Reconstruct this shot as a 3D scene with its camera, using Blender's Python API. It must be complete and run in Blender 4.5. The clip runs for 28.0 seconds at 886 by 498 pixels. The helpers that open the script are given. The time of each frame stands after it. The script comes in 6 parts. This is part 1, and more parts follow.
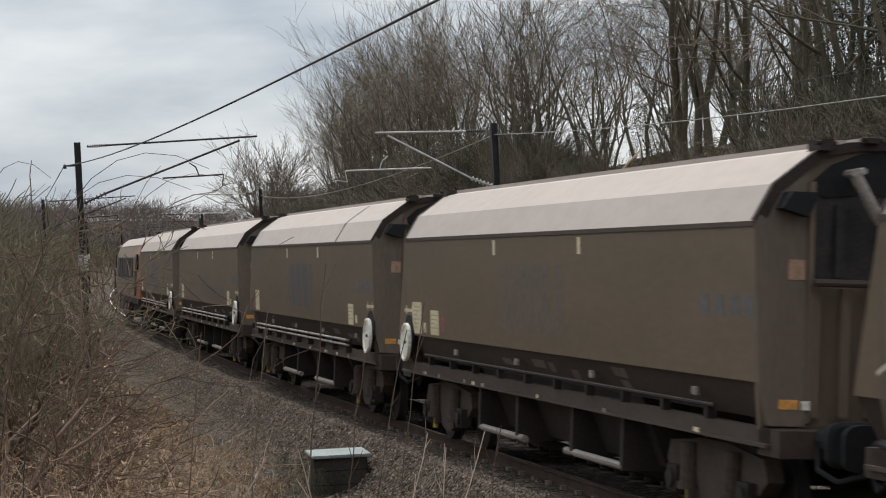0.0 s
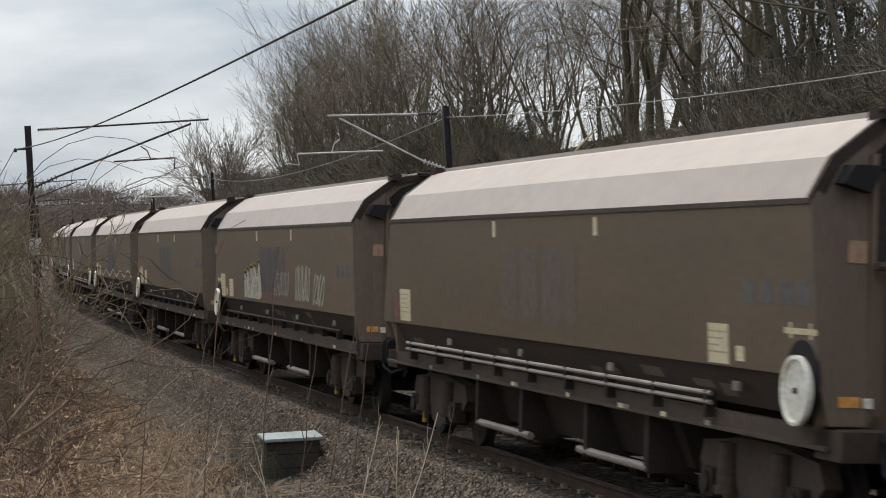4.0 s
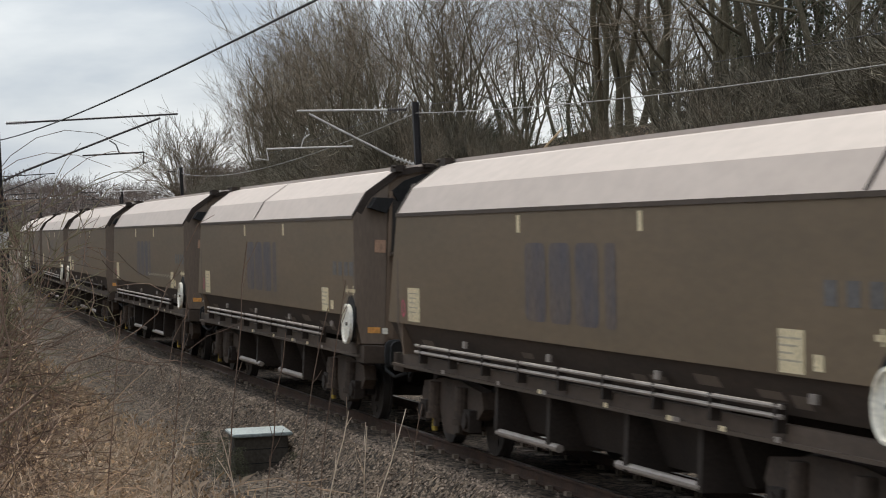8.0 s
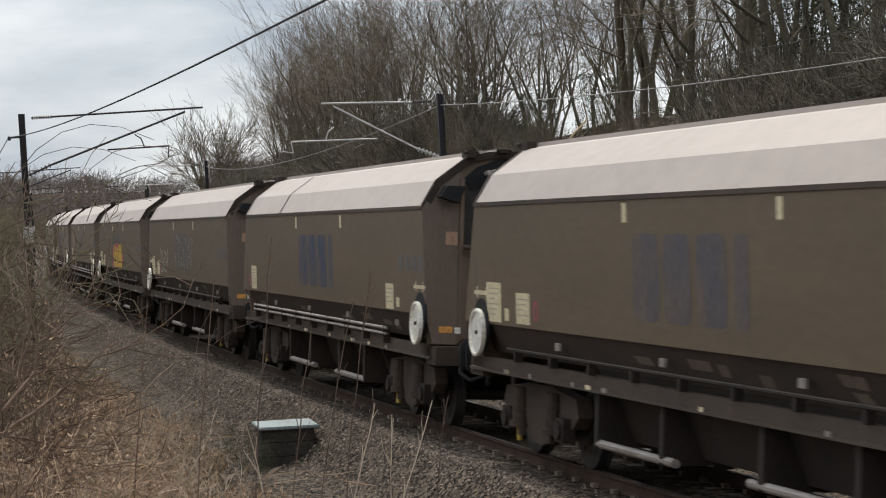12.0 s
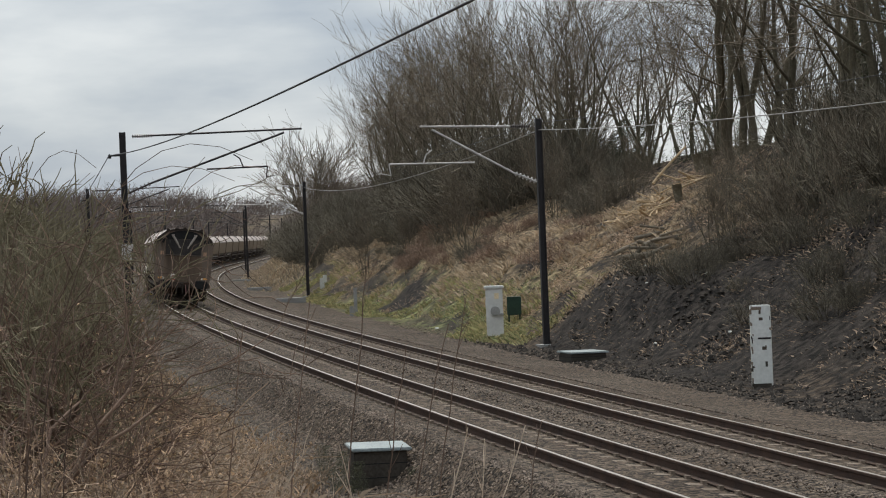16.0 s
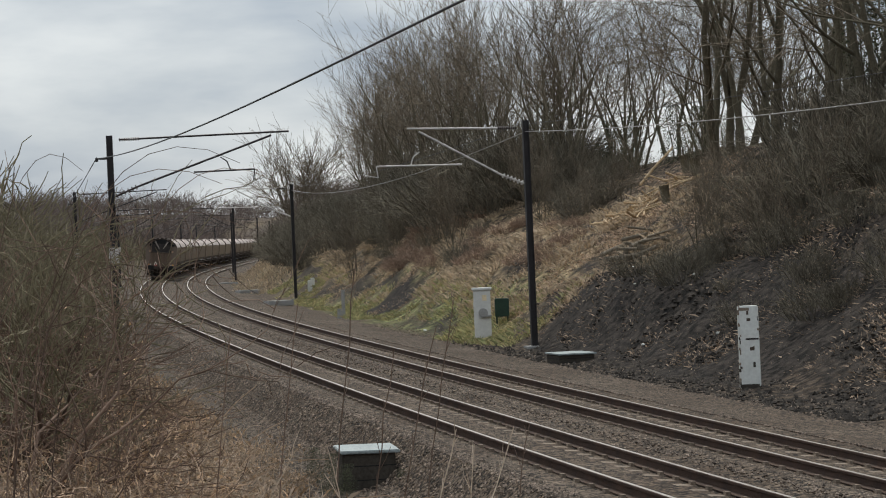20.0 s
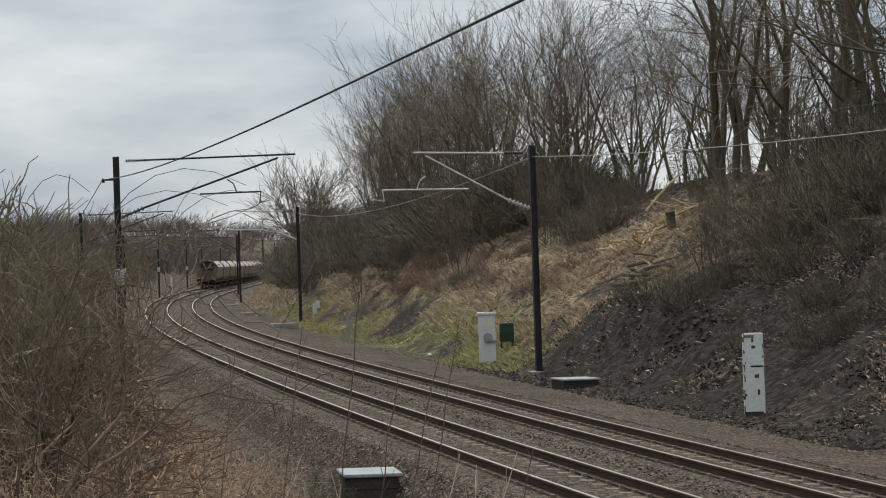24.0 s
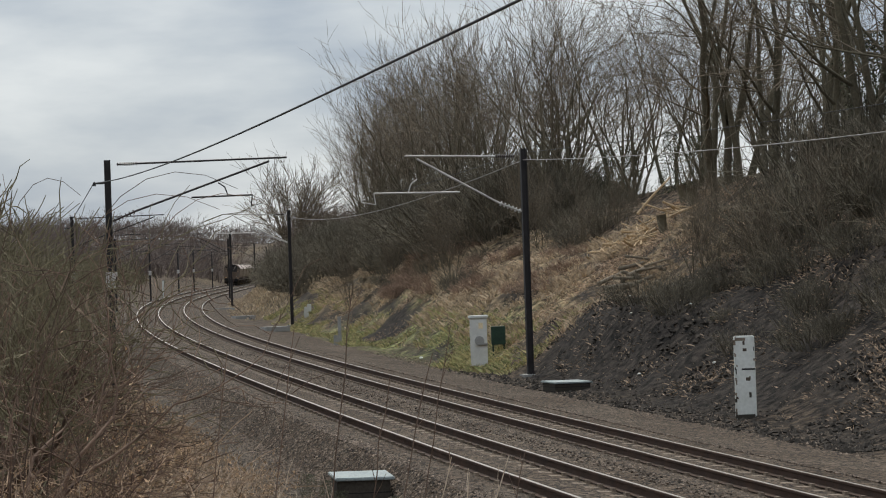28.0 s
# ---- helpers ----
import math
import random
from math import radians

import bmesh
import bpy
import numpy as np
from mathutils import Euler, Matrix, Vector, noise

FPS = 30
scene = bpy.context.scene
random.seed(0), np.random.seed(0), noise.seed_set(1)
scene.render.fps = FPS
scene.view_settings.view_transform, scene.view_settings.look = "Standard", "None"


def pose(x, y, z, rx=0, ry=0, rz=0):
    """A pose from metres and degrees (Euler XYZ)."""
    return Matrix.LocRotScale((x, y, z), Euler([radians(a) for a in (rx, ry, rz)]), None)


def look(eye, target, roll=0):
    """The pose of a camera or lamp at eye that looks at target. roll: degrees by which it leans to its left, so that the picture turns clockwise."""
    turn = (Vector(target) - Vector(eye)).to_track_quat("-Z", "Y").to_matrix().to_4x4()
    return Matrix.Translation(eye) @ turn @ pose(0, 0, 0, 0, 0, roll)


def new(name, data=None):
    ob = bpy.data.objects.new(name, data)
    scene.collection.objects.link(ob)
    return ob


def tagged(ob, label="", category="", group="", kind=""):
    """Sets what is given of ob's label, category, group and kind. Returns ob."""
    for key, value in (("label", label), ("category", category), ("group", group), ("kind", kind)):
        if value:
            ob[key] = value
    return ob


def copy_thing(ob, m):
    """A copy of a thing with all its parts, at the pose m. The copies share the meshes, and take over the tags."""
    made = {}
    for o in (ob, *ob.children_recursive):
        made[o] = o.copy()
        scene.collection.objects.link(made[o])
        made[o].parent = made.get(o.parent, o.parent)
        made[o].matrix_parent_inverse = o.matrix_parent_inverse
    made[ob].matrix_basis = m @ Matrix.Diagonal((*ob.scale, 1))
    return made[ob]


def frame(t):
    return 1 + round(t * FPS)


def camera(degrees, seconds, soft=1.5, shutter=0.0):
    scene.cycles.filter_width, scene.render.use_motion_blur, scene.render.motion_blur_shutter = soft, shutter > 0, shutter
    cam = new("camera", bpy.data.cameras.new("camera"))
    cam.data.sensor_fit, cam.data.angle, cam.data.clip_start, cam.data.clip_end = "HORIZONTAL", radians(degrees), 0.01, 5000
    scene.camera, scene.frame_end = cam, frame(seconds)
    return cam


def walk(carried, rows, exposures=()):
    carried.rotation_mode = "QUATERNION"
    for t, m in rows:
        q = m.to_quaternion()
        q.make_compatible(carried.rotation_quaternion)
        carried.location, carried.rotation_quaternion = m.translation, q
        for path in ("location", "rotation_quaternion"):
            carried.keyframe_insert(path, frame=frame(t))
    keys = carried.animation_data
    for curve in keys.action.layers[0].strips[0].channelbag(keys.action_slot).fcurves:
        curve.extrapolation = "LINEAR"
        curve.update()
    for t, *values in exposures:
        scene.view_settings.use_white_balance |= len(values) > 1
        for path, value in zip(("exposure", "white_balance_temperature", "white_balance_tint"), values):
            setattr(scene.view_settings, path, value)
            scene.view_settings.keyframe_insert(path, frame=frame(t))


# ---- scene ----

# ================= camera =================
EYE_Z = 3.007
cam = camera(21.68, 28.0, soft=1.05, shutter=0.12)
# seconds, heading, tilt, lean in degrees: held by hand from one spot beside the line
VIEW = [
    (0, 0.650, -0.190, -3.028),
    (0.5, 1.048, -0.269, -2.951),
    (1, 1.372, -0.420, -3.082),
    (1.5, 1.528, -0.565, -3.193),
    (2, 1.665, -0.599, -3.180),
    (2.5, 1.768, -0.498, -3.189),
    (3, 1.651, -0.512, -3.218),
    (3.5, 1.720, -0.666, -3.172),
    (5.5, 2.046, -0.689, -3.134),
    (6, 2.177, -0.702, -2.975),
    (6.5, 2.401, -0.768, -2.884),
    (7, 2.534, -0.728, -2.859),
    (7.5, 2.578, -0.760, -2.798),
    (8, 2.569, -0.819, -2.888),
    (8.5, 2.392, -0.824, -3.023),
    (9, 2.254, -0.838, -3.010),
    (9.5, 2.140, -0.765, -2.994),
    (10, 2.049, -0.869, -3.085),
    (10.5, 2.000, -1.002, -3.116),
    (11, 1.987, -0.997, -3.228),
    (11.5, 2.067, -0.881, -3.191),
    (12, 1.933, -0.985, -3.217),
    (12.5, 1.352, -1.155, -3.178),
    (13, 0.903, -0.970, -3.079),
    (13.5, 0.465, -0.613, -3.205),
    (15.5, -0.414, -0.282, -2.191),
    (16, -0.410, -0.278, -2.233),
    (16.5, -0.424, -0.369, -2.362),
    (17, -0.387, -0.477, -2.510),
    (17.5, -0.340, -0.455, -2.525),
    (18, -0.287, -0.377, -2.462),
    (18.5, -0.324, -0.300, -2.466),
    (19, -0.307, -0.346, -2.436),
    (19.5, -0.244, -0.328, -2.433),
    (20, -0.102, -0.241, -2.463),
    (20.5, 0.077, -0.174, -2.400),
    (21, 0.182, -0.240, -2.352),
    (21.5, 0.012, -0.344, -2.116),
    (22, -0.137, -0.189, -1.826),
    (22.5, -0.230, 0.158, -1.783),
    (24.5, -0.208, 0.377, -1.917),
    (25, -0.277, 0.405, -1.893),
    (25.5, -0.387, 0.440, -1.906),
    (26, -0.365, 0.403, -1.955),
    (26.5, -0.187, 0.416, -1.963),
    (27, -0.084, 0.463, -1.892),
    (27.5, -0.039, 0.455, -1.895),
    (28, 0.000, 0.436, -1.960),
]
walk(cam, [(t, pose(0, 0, EYE_Z, 90 + tilt, 0, -head) @ pose(0, 0, 0, 0, 0, lean)) for t, head, tilt, lean in VIEW],
     exposures=[(0, -0.02, 6500, 9), (3, 0.02, 6500, 9), (8, 0.12, 6500, 9), (12, 0.11, 6500, 9), (14, -0.08, 6500, 8.5), (20, -0.10, 6500, 8), (28, -0.13, 6500, 8)])

# ================= sky and light =================
def build_world():
    w = bpy.data.worlds.new("overcast_sky")
    scene.world = w
    w.use_nodes = True
    n, l = w.node_tree.nodes, w.node_tree.links
    n.clear()
    out = n.new("ShaderNodeOutputWorld")
    bg = n.new("ShaderNodeBackground")
    bg.inputs["Strength"].default_value = 0.105
    sky = n.new("ShaderNodeTexSky")
    sky.sky_type = "NISHITA"
    sky.sun_disc = False
    sky.sun_elevation, sky.sun_rotation = radians(52), radians(-9)
    co = n.new("ShaderNodeTexCoord")
    mp = n.new("ShaderNodeMapping")
    mp.inputs["Scale"].default_value = (1.0, 1.0, 3.4)
    no = n.new("ShaderNodeTexNoise")
    no.inputs["Scale"].default_value = 5.0
    no.inputs["Detail"].default_value = 6
    no.inputs["Roughness"].default_value = 0.52
    cloud = n.new("ShaderNodeValToRGB")
    e = cloud.color_ramp.elements
    e[0].position, e[0].color = 0.38, (4.1, 4.65, 5.5, 1)
    e[1].position, e[1].color = 0.62, (7.7, 7.95, 8.2, 1)
    mid = cloud.color_ramp.elements.new(0.5)
    mid.color = (5.9, 6.3, 6.8, 1)
    mix = n.new("ShaderNodeMixRGB")
    mix.inputs["Fac"].default_value = 0.9
    l.new(co.outputs["Generated"], mp.inputs["Vector"])
    l.new(mp.outputs["Vector"], no.inputs["Vector"])
    l.new(no.outputs["Fac"], cloud.inputs["Fac"])
    l.new(sky.outputs["Color"], mix.inputs["Color1"])
    l.new(cloud.outputs["Color"], mix.inputs["Color2"])
    # an overcast sky grows brighter towards the zenith
    sep = n.new("ShaderNodeSeparateXYZ")
    rise = n.new("ShaderNodeMapRange")
    rise.inputs["From Min"].default_value, rise.inputs["From Max"].default_value = 0.15, 1.0
    rise.inputs["To Min"].default_value, rise.inputs["To Max"].default_value = 1.0, 2.1
    lit = n.new("ShaderNodeMixRGB")
    lit.blend_type, lit.inputs["Fac"].default_value = "MULTIPLY", 1.0
    l.new(co.outputs["Generated"], sep.inputs["Vector"])
    l.new(sep.outputs["Z"], rise.inputs["Value"])
    l.new(mix.outputs["Color"], lit.inputs["Color1"])
    l.new(rise.outputs["Result"], lit.inputs["Color2"])
    l.new(lit.outputs["Color"], bg.inputs["Color"])
    l.new(bg.outputs["Background"], out.inputs["Surface"])
    sun = bpy.data.lights.new("sun", "SUN")
    sun.energy, sun.angle, sun.color = 2.6, radians(5), (1.0, 0.93, 0.82)
    # from ahead over the curve, veiled by cloud
    ob = new("sun", sun)
    ob.matrix_world = look((-9, 58, 76), (0, 0, 0))


build_world()
scene.view_settings.exposure = 0.0

# ================= materials =================
def mat(name, base, second=None, scale=6.0, rough=0.85, metal=0.0, bump=0.25, fine=40.0, contrast=0.5,
        stretch=(1, 1, 1), object_random=0.0, coords="Object", grain_mix=0.55, island=0.0, tint=None):
    """Two-scale surface: broad patches from base to second, fine grain in colour and relief."""
    m = bpy.data.materials.new(name)
    m.use_nodes = True
    n, l = m.node_tree.nodes, m.node_tree.links
    b = n["Principled BSDF"]
    second = second or tuple(c * 0.65 for c in base)
    co = n.new("ShaderNodeTexCoord")
    mp = n.new("ShaderNodeMapping")
    mp.inputs["Scale"].default_value = stretch
    l.new(co.outputs[coords], mp.inputs["Vector"])
    broad, grain = n.new("ShaderNodeTexNoise"), n.new("ShaderNodeTexNoise")
    broad.inputs["Scale"].default_value, broad.inputs["Detail"].default_value = scale, 5
    grain.inputs["Scale"].default_value, grain.inputs["Detail"].default_value = fine, 3
    l.new(mp.outputs["Vector"], broad.inputs["Vector"])
    l.new(mp.outputs["Vector"], grain.inputs["Vector"])
    ramp = n.new("ShaderNodeValToRGB")
    e = ramp.color_ramp.elements
    e[0].position, e[1].position = 0.5 - contrast * 0.4, 0.5 + contrast * 0.4
    e[0].color, e[1].color = (*second, 1), (*base, 1)
    l.new(broad.outputs["Fac"], ramp.inputs["Fac"])
    mul = n.new("ShaderNodeMixRGB")
    mul.blend_type, mul.inputs["Fac"].default_value = "MULTIPLY", grain_mix
    g = n.new("ShaderNodeMapRange")
    g.inputs["From Min"].default_value, g.inputs["From Max"].default_value = 0.3, 0.7
    g.inputs["To Min"].default_value, g.inputs["To Max"].default_value = 0.55, 1.35
    l.new(grain.outputs["Fac"], g.inputs["Value"])
    l.new(ramp.outputs["Color"], mul.inputs["Color1"])
    l.new(g.outputs["Result"], mul.inputs["Color2"])
    last = mul.outputs["Color"]
    if object_random:
        info = n.new("ShaderNodeObjectInfo")
        hsv = n.new("ShaderNodeHueSaturation")
        r = n.new("ShaderNodeMapRange")
        r.inputs["To Min"].default_value, r.inputs["To Max"].default_value = 1 - object_random, 1 + object_random
        l.new(info.outputs["Random"], r.inputs["Value"])
        l.new(r.outputs["Result"], hsv.inputs["Value"])
        l.new(last, hsv.inputs["Color"])
        last = hsv.outputs["Color"]
    if island:
        geo = n.new("ShaderNodeNewGeometry")
        if tint:
            tm = n.new("ShaderNodeMixRGB")
            tm.inputs["Color2"].default_value = (*tint, 1)
            wn = n.new("ShaderNodeTexWhiteNoise")
            wn.noise_dimensions = "1D"
            l.new(geo.outputs["Random Per Island"], wn.inputs["W"])
            l.new(wn.outputs["Value"], tm.inputs["Fac"])
            l.new(last, tm.inputs["Color1"])
            last = tm.outputs["Color"]
        hsv = n.new("ShaderNodeHueSaturation")
        r = n.new("ShaderNodeMapRange")
        r.inputs["To Min"].default_value, r.inputs["To Max"].default_value = 1 - island, 1 + island
        l.new(geo.outputs["Random Per Island"], r.inputs["Value"])
        l.new(r.outputs["Result"], hsv.inputs["Value"])
        l.new(last, hsv.inputs["Color"])
        last = hsv.outputs["Color"]
    l.new(last, b.inputs["Base Color"])
    b.inputs["Roughness"].default_value, b.inputs["Metallic"].default_value = rough, metal
    b.inputs["Specular IOR Level"].default_value = 0.3
    if bump:
        bp = n.new("ShaderNodeBump")
        bp.inputs["Strength"].default_value, bp.inputs["Distance"].default_value = bump, 0.02
        l.new(grain.outputs["Fac"], bp.inputs["Height"])
        l.new(bp.outputs["Normal"], b.inputs["Normal"])
    return m


M_SIDE = mat("dusty_brown_paint", (0.177, 0.125, 0.076), (0.126, 0.093, 0.058), 0.8, 0.6, 0, 0.03, 9, 0.9, (1, 0.4, 1.6), grain_mix=0.16, object_random=0.07)
M_ROOF = mat("dusty_white_roof", (0.436, 0.367, 0.322), (0.357, 0.299, 0.259), 0.6, 0.5, 0, 0.02, 6, 0.9, (1, 0.4, 1), grain_mix=0.14, object_random=0.06)
M_WING = mat("blue_grey_end_plate", (0.166, 0.123, 0.090), (0.102, 0.078, 0.061), 1.1, 0.65, 0, 0.06, 14, 0.9, (2.5, 1, 0.5), grain_mix=0.25)
M_SKIRT = mat("grimy_skirt", (0.064, 0.044, 0.031), (0.039, 0.028, 0.021), 1.6, 0.75, 0, 0.1, 12, 0.9, (1, 0.5, 2), grain_mix=0.35)
M_END = mat("grimy_end_paint", (0.169, 0.119, 0.082), (0.095, 0.068, 0.050), 1.6, 0.7, 0, 0.08, 14, 0.9, (2.5, 1, 0.4), grain_mix=0.25)
M_UNDER = mat("brake_dust_steel", (0.043, 0.031, 0.024), (0.021, 0.016, 0.013), 2.0, 0.85, 0, 0.3, 30, 0.9)
M_SOLEBAR = mat("dusty_solebar", (0.096, 0.068, 0.049), (0.046, 0.034, 0.026), 1.2, 0.75, 0, 0.1, 16, 0.9, (1, 0.3, 1), grain_mix=0.3)
M_WHEEL = mat("wheel_steel", (0.055, 0.047, 0.042), (0.03, 0.027, 0.026), 3, 0.6, 0.3, 0.2, 30)
M_PIPE = mat("galvanised_pipe", (0.42, 0.37, 0.33), (0.2, 0.165, 0.14), 2.5, 0.5, 0.3, 0.1, 30, 0.9)
M_CREAM = mat("cream_label", (0.756, 0.634, 0.406), (0.630, 0.518, 0.328), 3, 0.6, 0, 0.0, 30)
M_WHITE = mat("white_disc_paint", (0.82, 0.79, 0.70), (0.70, 0.64, 0.52), 4, 0.5, 0, 0.05, 25)
M_AMBER = mat("amber_reflector", (0.75, 0.36, 0.10), (0.6, 0.28, 0.08), 8, 0.4, 0, 0.0, 30)
M_PEACH = mat("faded_plate", (0.42, 0.25, 0.16), (0.3, 0.19, 0.13), 8, 0.6, 0, 0.0, 30)
M_RUST = mat("rusty_rail_side", (0.073, 0.042, 0.028), (0.042, 0.026, 0.019), 3, 0.85, 0.1, 0.3, 40)
M_RAILTOP = mat("polished_rail_head", (0.384, 0.350, 0.318), (0.317, 0.281, 0.251), 2, 0.36, 0.9, 0.02, 60)
M_SLEEPER = mat("weathered_concrete_sleeper", (0.234, 0.184, 0.140), (0.128, 0.100, 0.077), 2.5, 0.9, 0, 0.4, 30, 0.9, object_random=0.18)
M_MAST = mat("painted_mast_steel", (0.044, 0.039, 0.040), (0.026, 0.024, 0.025), 2, 0.6, 0.2, 0.1, 30)
M_ARM = mat("galvanised_arm", (0.56, 0.54, 0.51), (0.36, 0.34, 0.32), 3, 0.5, 0.1, 0.1, 30)
M_INSUL = mat("brown_insulator", (0.05, 0.035, 0.03), (0.03, 0.022, 0.02), 6, 0.3, 0, 0.0, 30)
M_WIRE = mat("dark_wire", (0.035, 0.034, 0.036), (0.025, 0.025, 0.026), 4, 0.5, 0.5, 0.0, 30)
M_WIRE_PALE = mat("bright_wire", (0.36, 0.34, 0.31), (0.28, 0.26, 0.24), 4, 0.4, 0.5, 0.0, 30)
M_GREYCAB = mat("grey_cabinet_paint", (0.648, 0.648, 0.621), (0.522, 0.522, 0.495), 2, 0.6, 0, 0.05, 12, grain_mix=0.15)
M_POST = mat("flaking_white_paint", (0.666, 0.675, 0.648), (0.540, 0.549, 0.513), 2.2, 0.75, 0, 0.1, 14, 0.9, grain_mix=0.2)
M_CONC = mat("pale_concrete", (0.36, 0.36, 0.35), (0.24, 0.235, 0.22), 2.5, 0.9, 0, 0.4, 24, 0.9)
M_LID = mat("pale_green_lid", (0.34, 0.385, 0.39), (0.19, 0.22, 0.22), 2.5, 0.7, 0, 0.2, 24, 0.9)
M_DARKGREEN = mat("dark_green_paint", (0.02, 0.05, 0.034), (0.012, 0.03, 0.02), 3, 0.6, 0, 0.1, 20)
M_BARK = mat("grey_green_bark", (0.158, 0.135, 0.092), (0.083, 0.073, 0.049), 1.4, 0.95, 0, 0.4, 14, 0.9, object_random=0.2)
M_TWIG = mat("twig_brown", (0.209, 0.169, 0.121), (0.122, 0.099, 0.072), 0.7, 0.95, 0, 0.0, 10, 0.9, object_random=0.2, island=0.3)
M_BRUSH = mat("brushwood", (0.170, 0.147, 0.107), (0.090, 0.079, 0.059), 0.7, 0.95, 0, 0.0, 10, 0.9, object_random=0.25, island=0.55)
M_BRAMBLE = mat("bramble_stem", (0.557, 0.394, 0.265), (0.162, 0.113, 0.077), 0.9, 0.9, 0, 0.0, 12, 0.9, object_random=0.2, island=0.6)
M_DEADSTEM = mat("dry_straw_stem", (0.621, 0.489, 0.362), (0.264, 0.204, 0.152), 1.6, 0.9, 0, 0.0, 12, 0.9, object_random=0.15, island=0.45)
M_GRASS = mat("winter_grass", (0.689, 0.547, 0.383), (0.289, 0.221, 0.149), 0.22, 0.95, 0, 0.0, 9, 0.9, island=0.45)
M_BRACKEN = mat("red_brown_bracken", (0.336, 0.236, 0.172), (0.198, 0.138, 0.102), 1.2, 0.95, 0, 0.0, 12, 0.9, object_random=0.2, island=0.5)
M_GREEN = mat("green_grass", (0.339, 0.375, 0.164), (0.163, 0.183, 0.078), 0.4, 0.95, 0, 0.0, 9, 0.9, island=0.45, tint=(0.50, 0.41, 0.22))
M_IVY = mat("dark_ivy_leaf", (0.075, 0.078, 0.038), (0.045, 0.050, 0.024), 0.6, 0.6, 0, 0.0, 9, 0.9, island=0.5)
M_GREYLOG = mat("weathered_log", (0.24, 0.20, 0.15), (0.12, 0.10, 0.075), 2, 0.9, 0, 0.3, 20, 0.9, object_random=0.25)
# brown of the far woods, with the haze of distance put into the colour
M_FARWOOD = mat("far_winter_wood", (0.180, 0.140, 0.122), (0.117, 0.095, 0.083), 0.05, 0.95, 0, 0.0, 1, 0.9, island=0.3)
M_LOG = mat("cut_wood", (0.58, 0.44, 0.27), (0.34, 0.245, 0.15), 2, 0.9, 0, 0.3, 20, 0.9)
M_BLUE = mat("faded_navy_letters", (0.050, 0.060, 0.098), (0.120, 0.096, 0.086), 3.2, 0.6, 0, 0.0, 22, 0.42, (1, 1, 0.5))
M_BLUEMID = mat("worn_navy", (0.094, 0.083, 0.090), (0.138, 0.105, 0.083), 3.2, 0.6, 0, 0.0, 22, 0.42, (1, 1, 0.5))
M_BLUEFAINT = mat("nearly_gone_navy", (0.141, 0.107, 0.082), (0.156, 0.114, 0.080), 3.2, 0.6, 0, 0.0, 22, 0.42, (1, 1, 0.5))
M_PALEBLUE = mat("faded_pale_letters", (0.142, 0.134, 0.130), (0.115, 0.102, 0.092), 2.2, 0.6, 0, 0.0, 14, 0.9)
M_SPRAY = mat("pale_spray_paint", (0.60, 0.56, 0.44), (0.48, 0.43, 0.33), 3, 0.6, 0, 0.0, 14)
M_YELLOW = mat("yellow_spray", (0.72, 0.47, 0.05), (0.6, 0.36, 0.05), 2, 0.6, 0, 0.0, 14)
M_PINK = mat("pink_spray", (0.62, 0.11, 0.17), (0.48, 0.09, 0.14), 2, 0.6, 0, 0.0, 14)
M_ORANGE = mat("orange_loco_paint", (0.36, 0.115, 0.045), (0.24, 0.085, 0.04), 1.6, 0.5, 0, 0.05, 14)
M_RED = mat("red_paint", (0.55, 0.03, 0.03), (0.4, 0.025, 0.025), 6, 0.4, 0, 0.0, 20)
# black of sooty parts, and of the shade painted in door hollow and wheel pocket
M_BLACK = mat("soot_black", (0.014, 0.013, 0.013), (0.009, 0.009, 0.009), 4, 0.8, 0, 0.1, 20)

M_STONE = mat("broken_stone", (0.285, 0.222, 0.174), (0.041, 0.032, 0.025), 7, 0.9, 0, 0.2, 40, 0.9, island=0.75)
M_LITTER = mat("dead_bracken", (0.633, 0.468, 0.331), (0.221, 0.161, 0.115), 1.2, 0.95, 0, 0.0, 12, 0.9, island=0.75)
M_CLOD = mat("black_clod", (0.058, 0.048, 0.039), (0.023, 0.020, 0.017), 4, 0.95, 0, 0.3, 20, 0.9, island=0.6)

M_TAG = mat("faded_yellow", (0.42, 0.30, 0.05), (0.25, 0.17, 0.04), 6, 0.7, 0, 0.0, 20)
M_PRINT = mat("faint_print", (0.50, 0.43, 0.32), (0.42, 0.36, 0.26), 6, 0.7, 0, 0.0, 20)
M_PINKHAZE = mat("pink_overspray", (0.23, 0.105, 0.10), (0.18, 0.115, 0.095), 2, 0.7, 0, 0.0, 14)
M_HEDGE = mat("mossy_twigs", (0.220, 0.189, 0.114), (0.110, 0.095, 0.061), 0.7, 0.95, 0, 0.0, 10, 0.9, object_random=0.2)


def lens_material():
    m = mat("tail_lens", (0.06, 0.012, 0.01), (0.03, 0.008, 0.008), 6, 0.2, 0, 0.0, 20)
    b = m.node_tree.nodes["Principled BSDF"]
    b.inputs["Emission Color"].default_value = (1.0, 0.05, 0.03, 1)
    b.inputs["Emission Strength"].default_value = 0.02
    return m


M_LENS = lens_material()

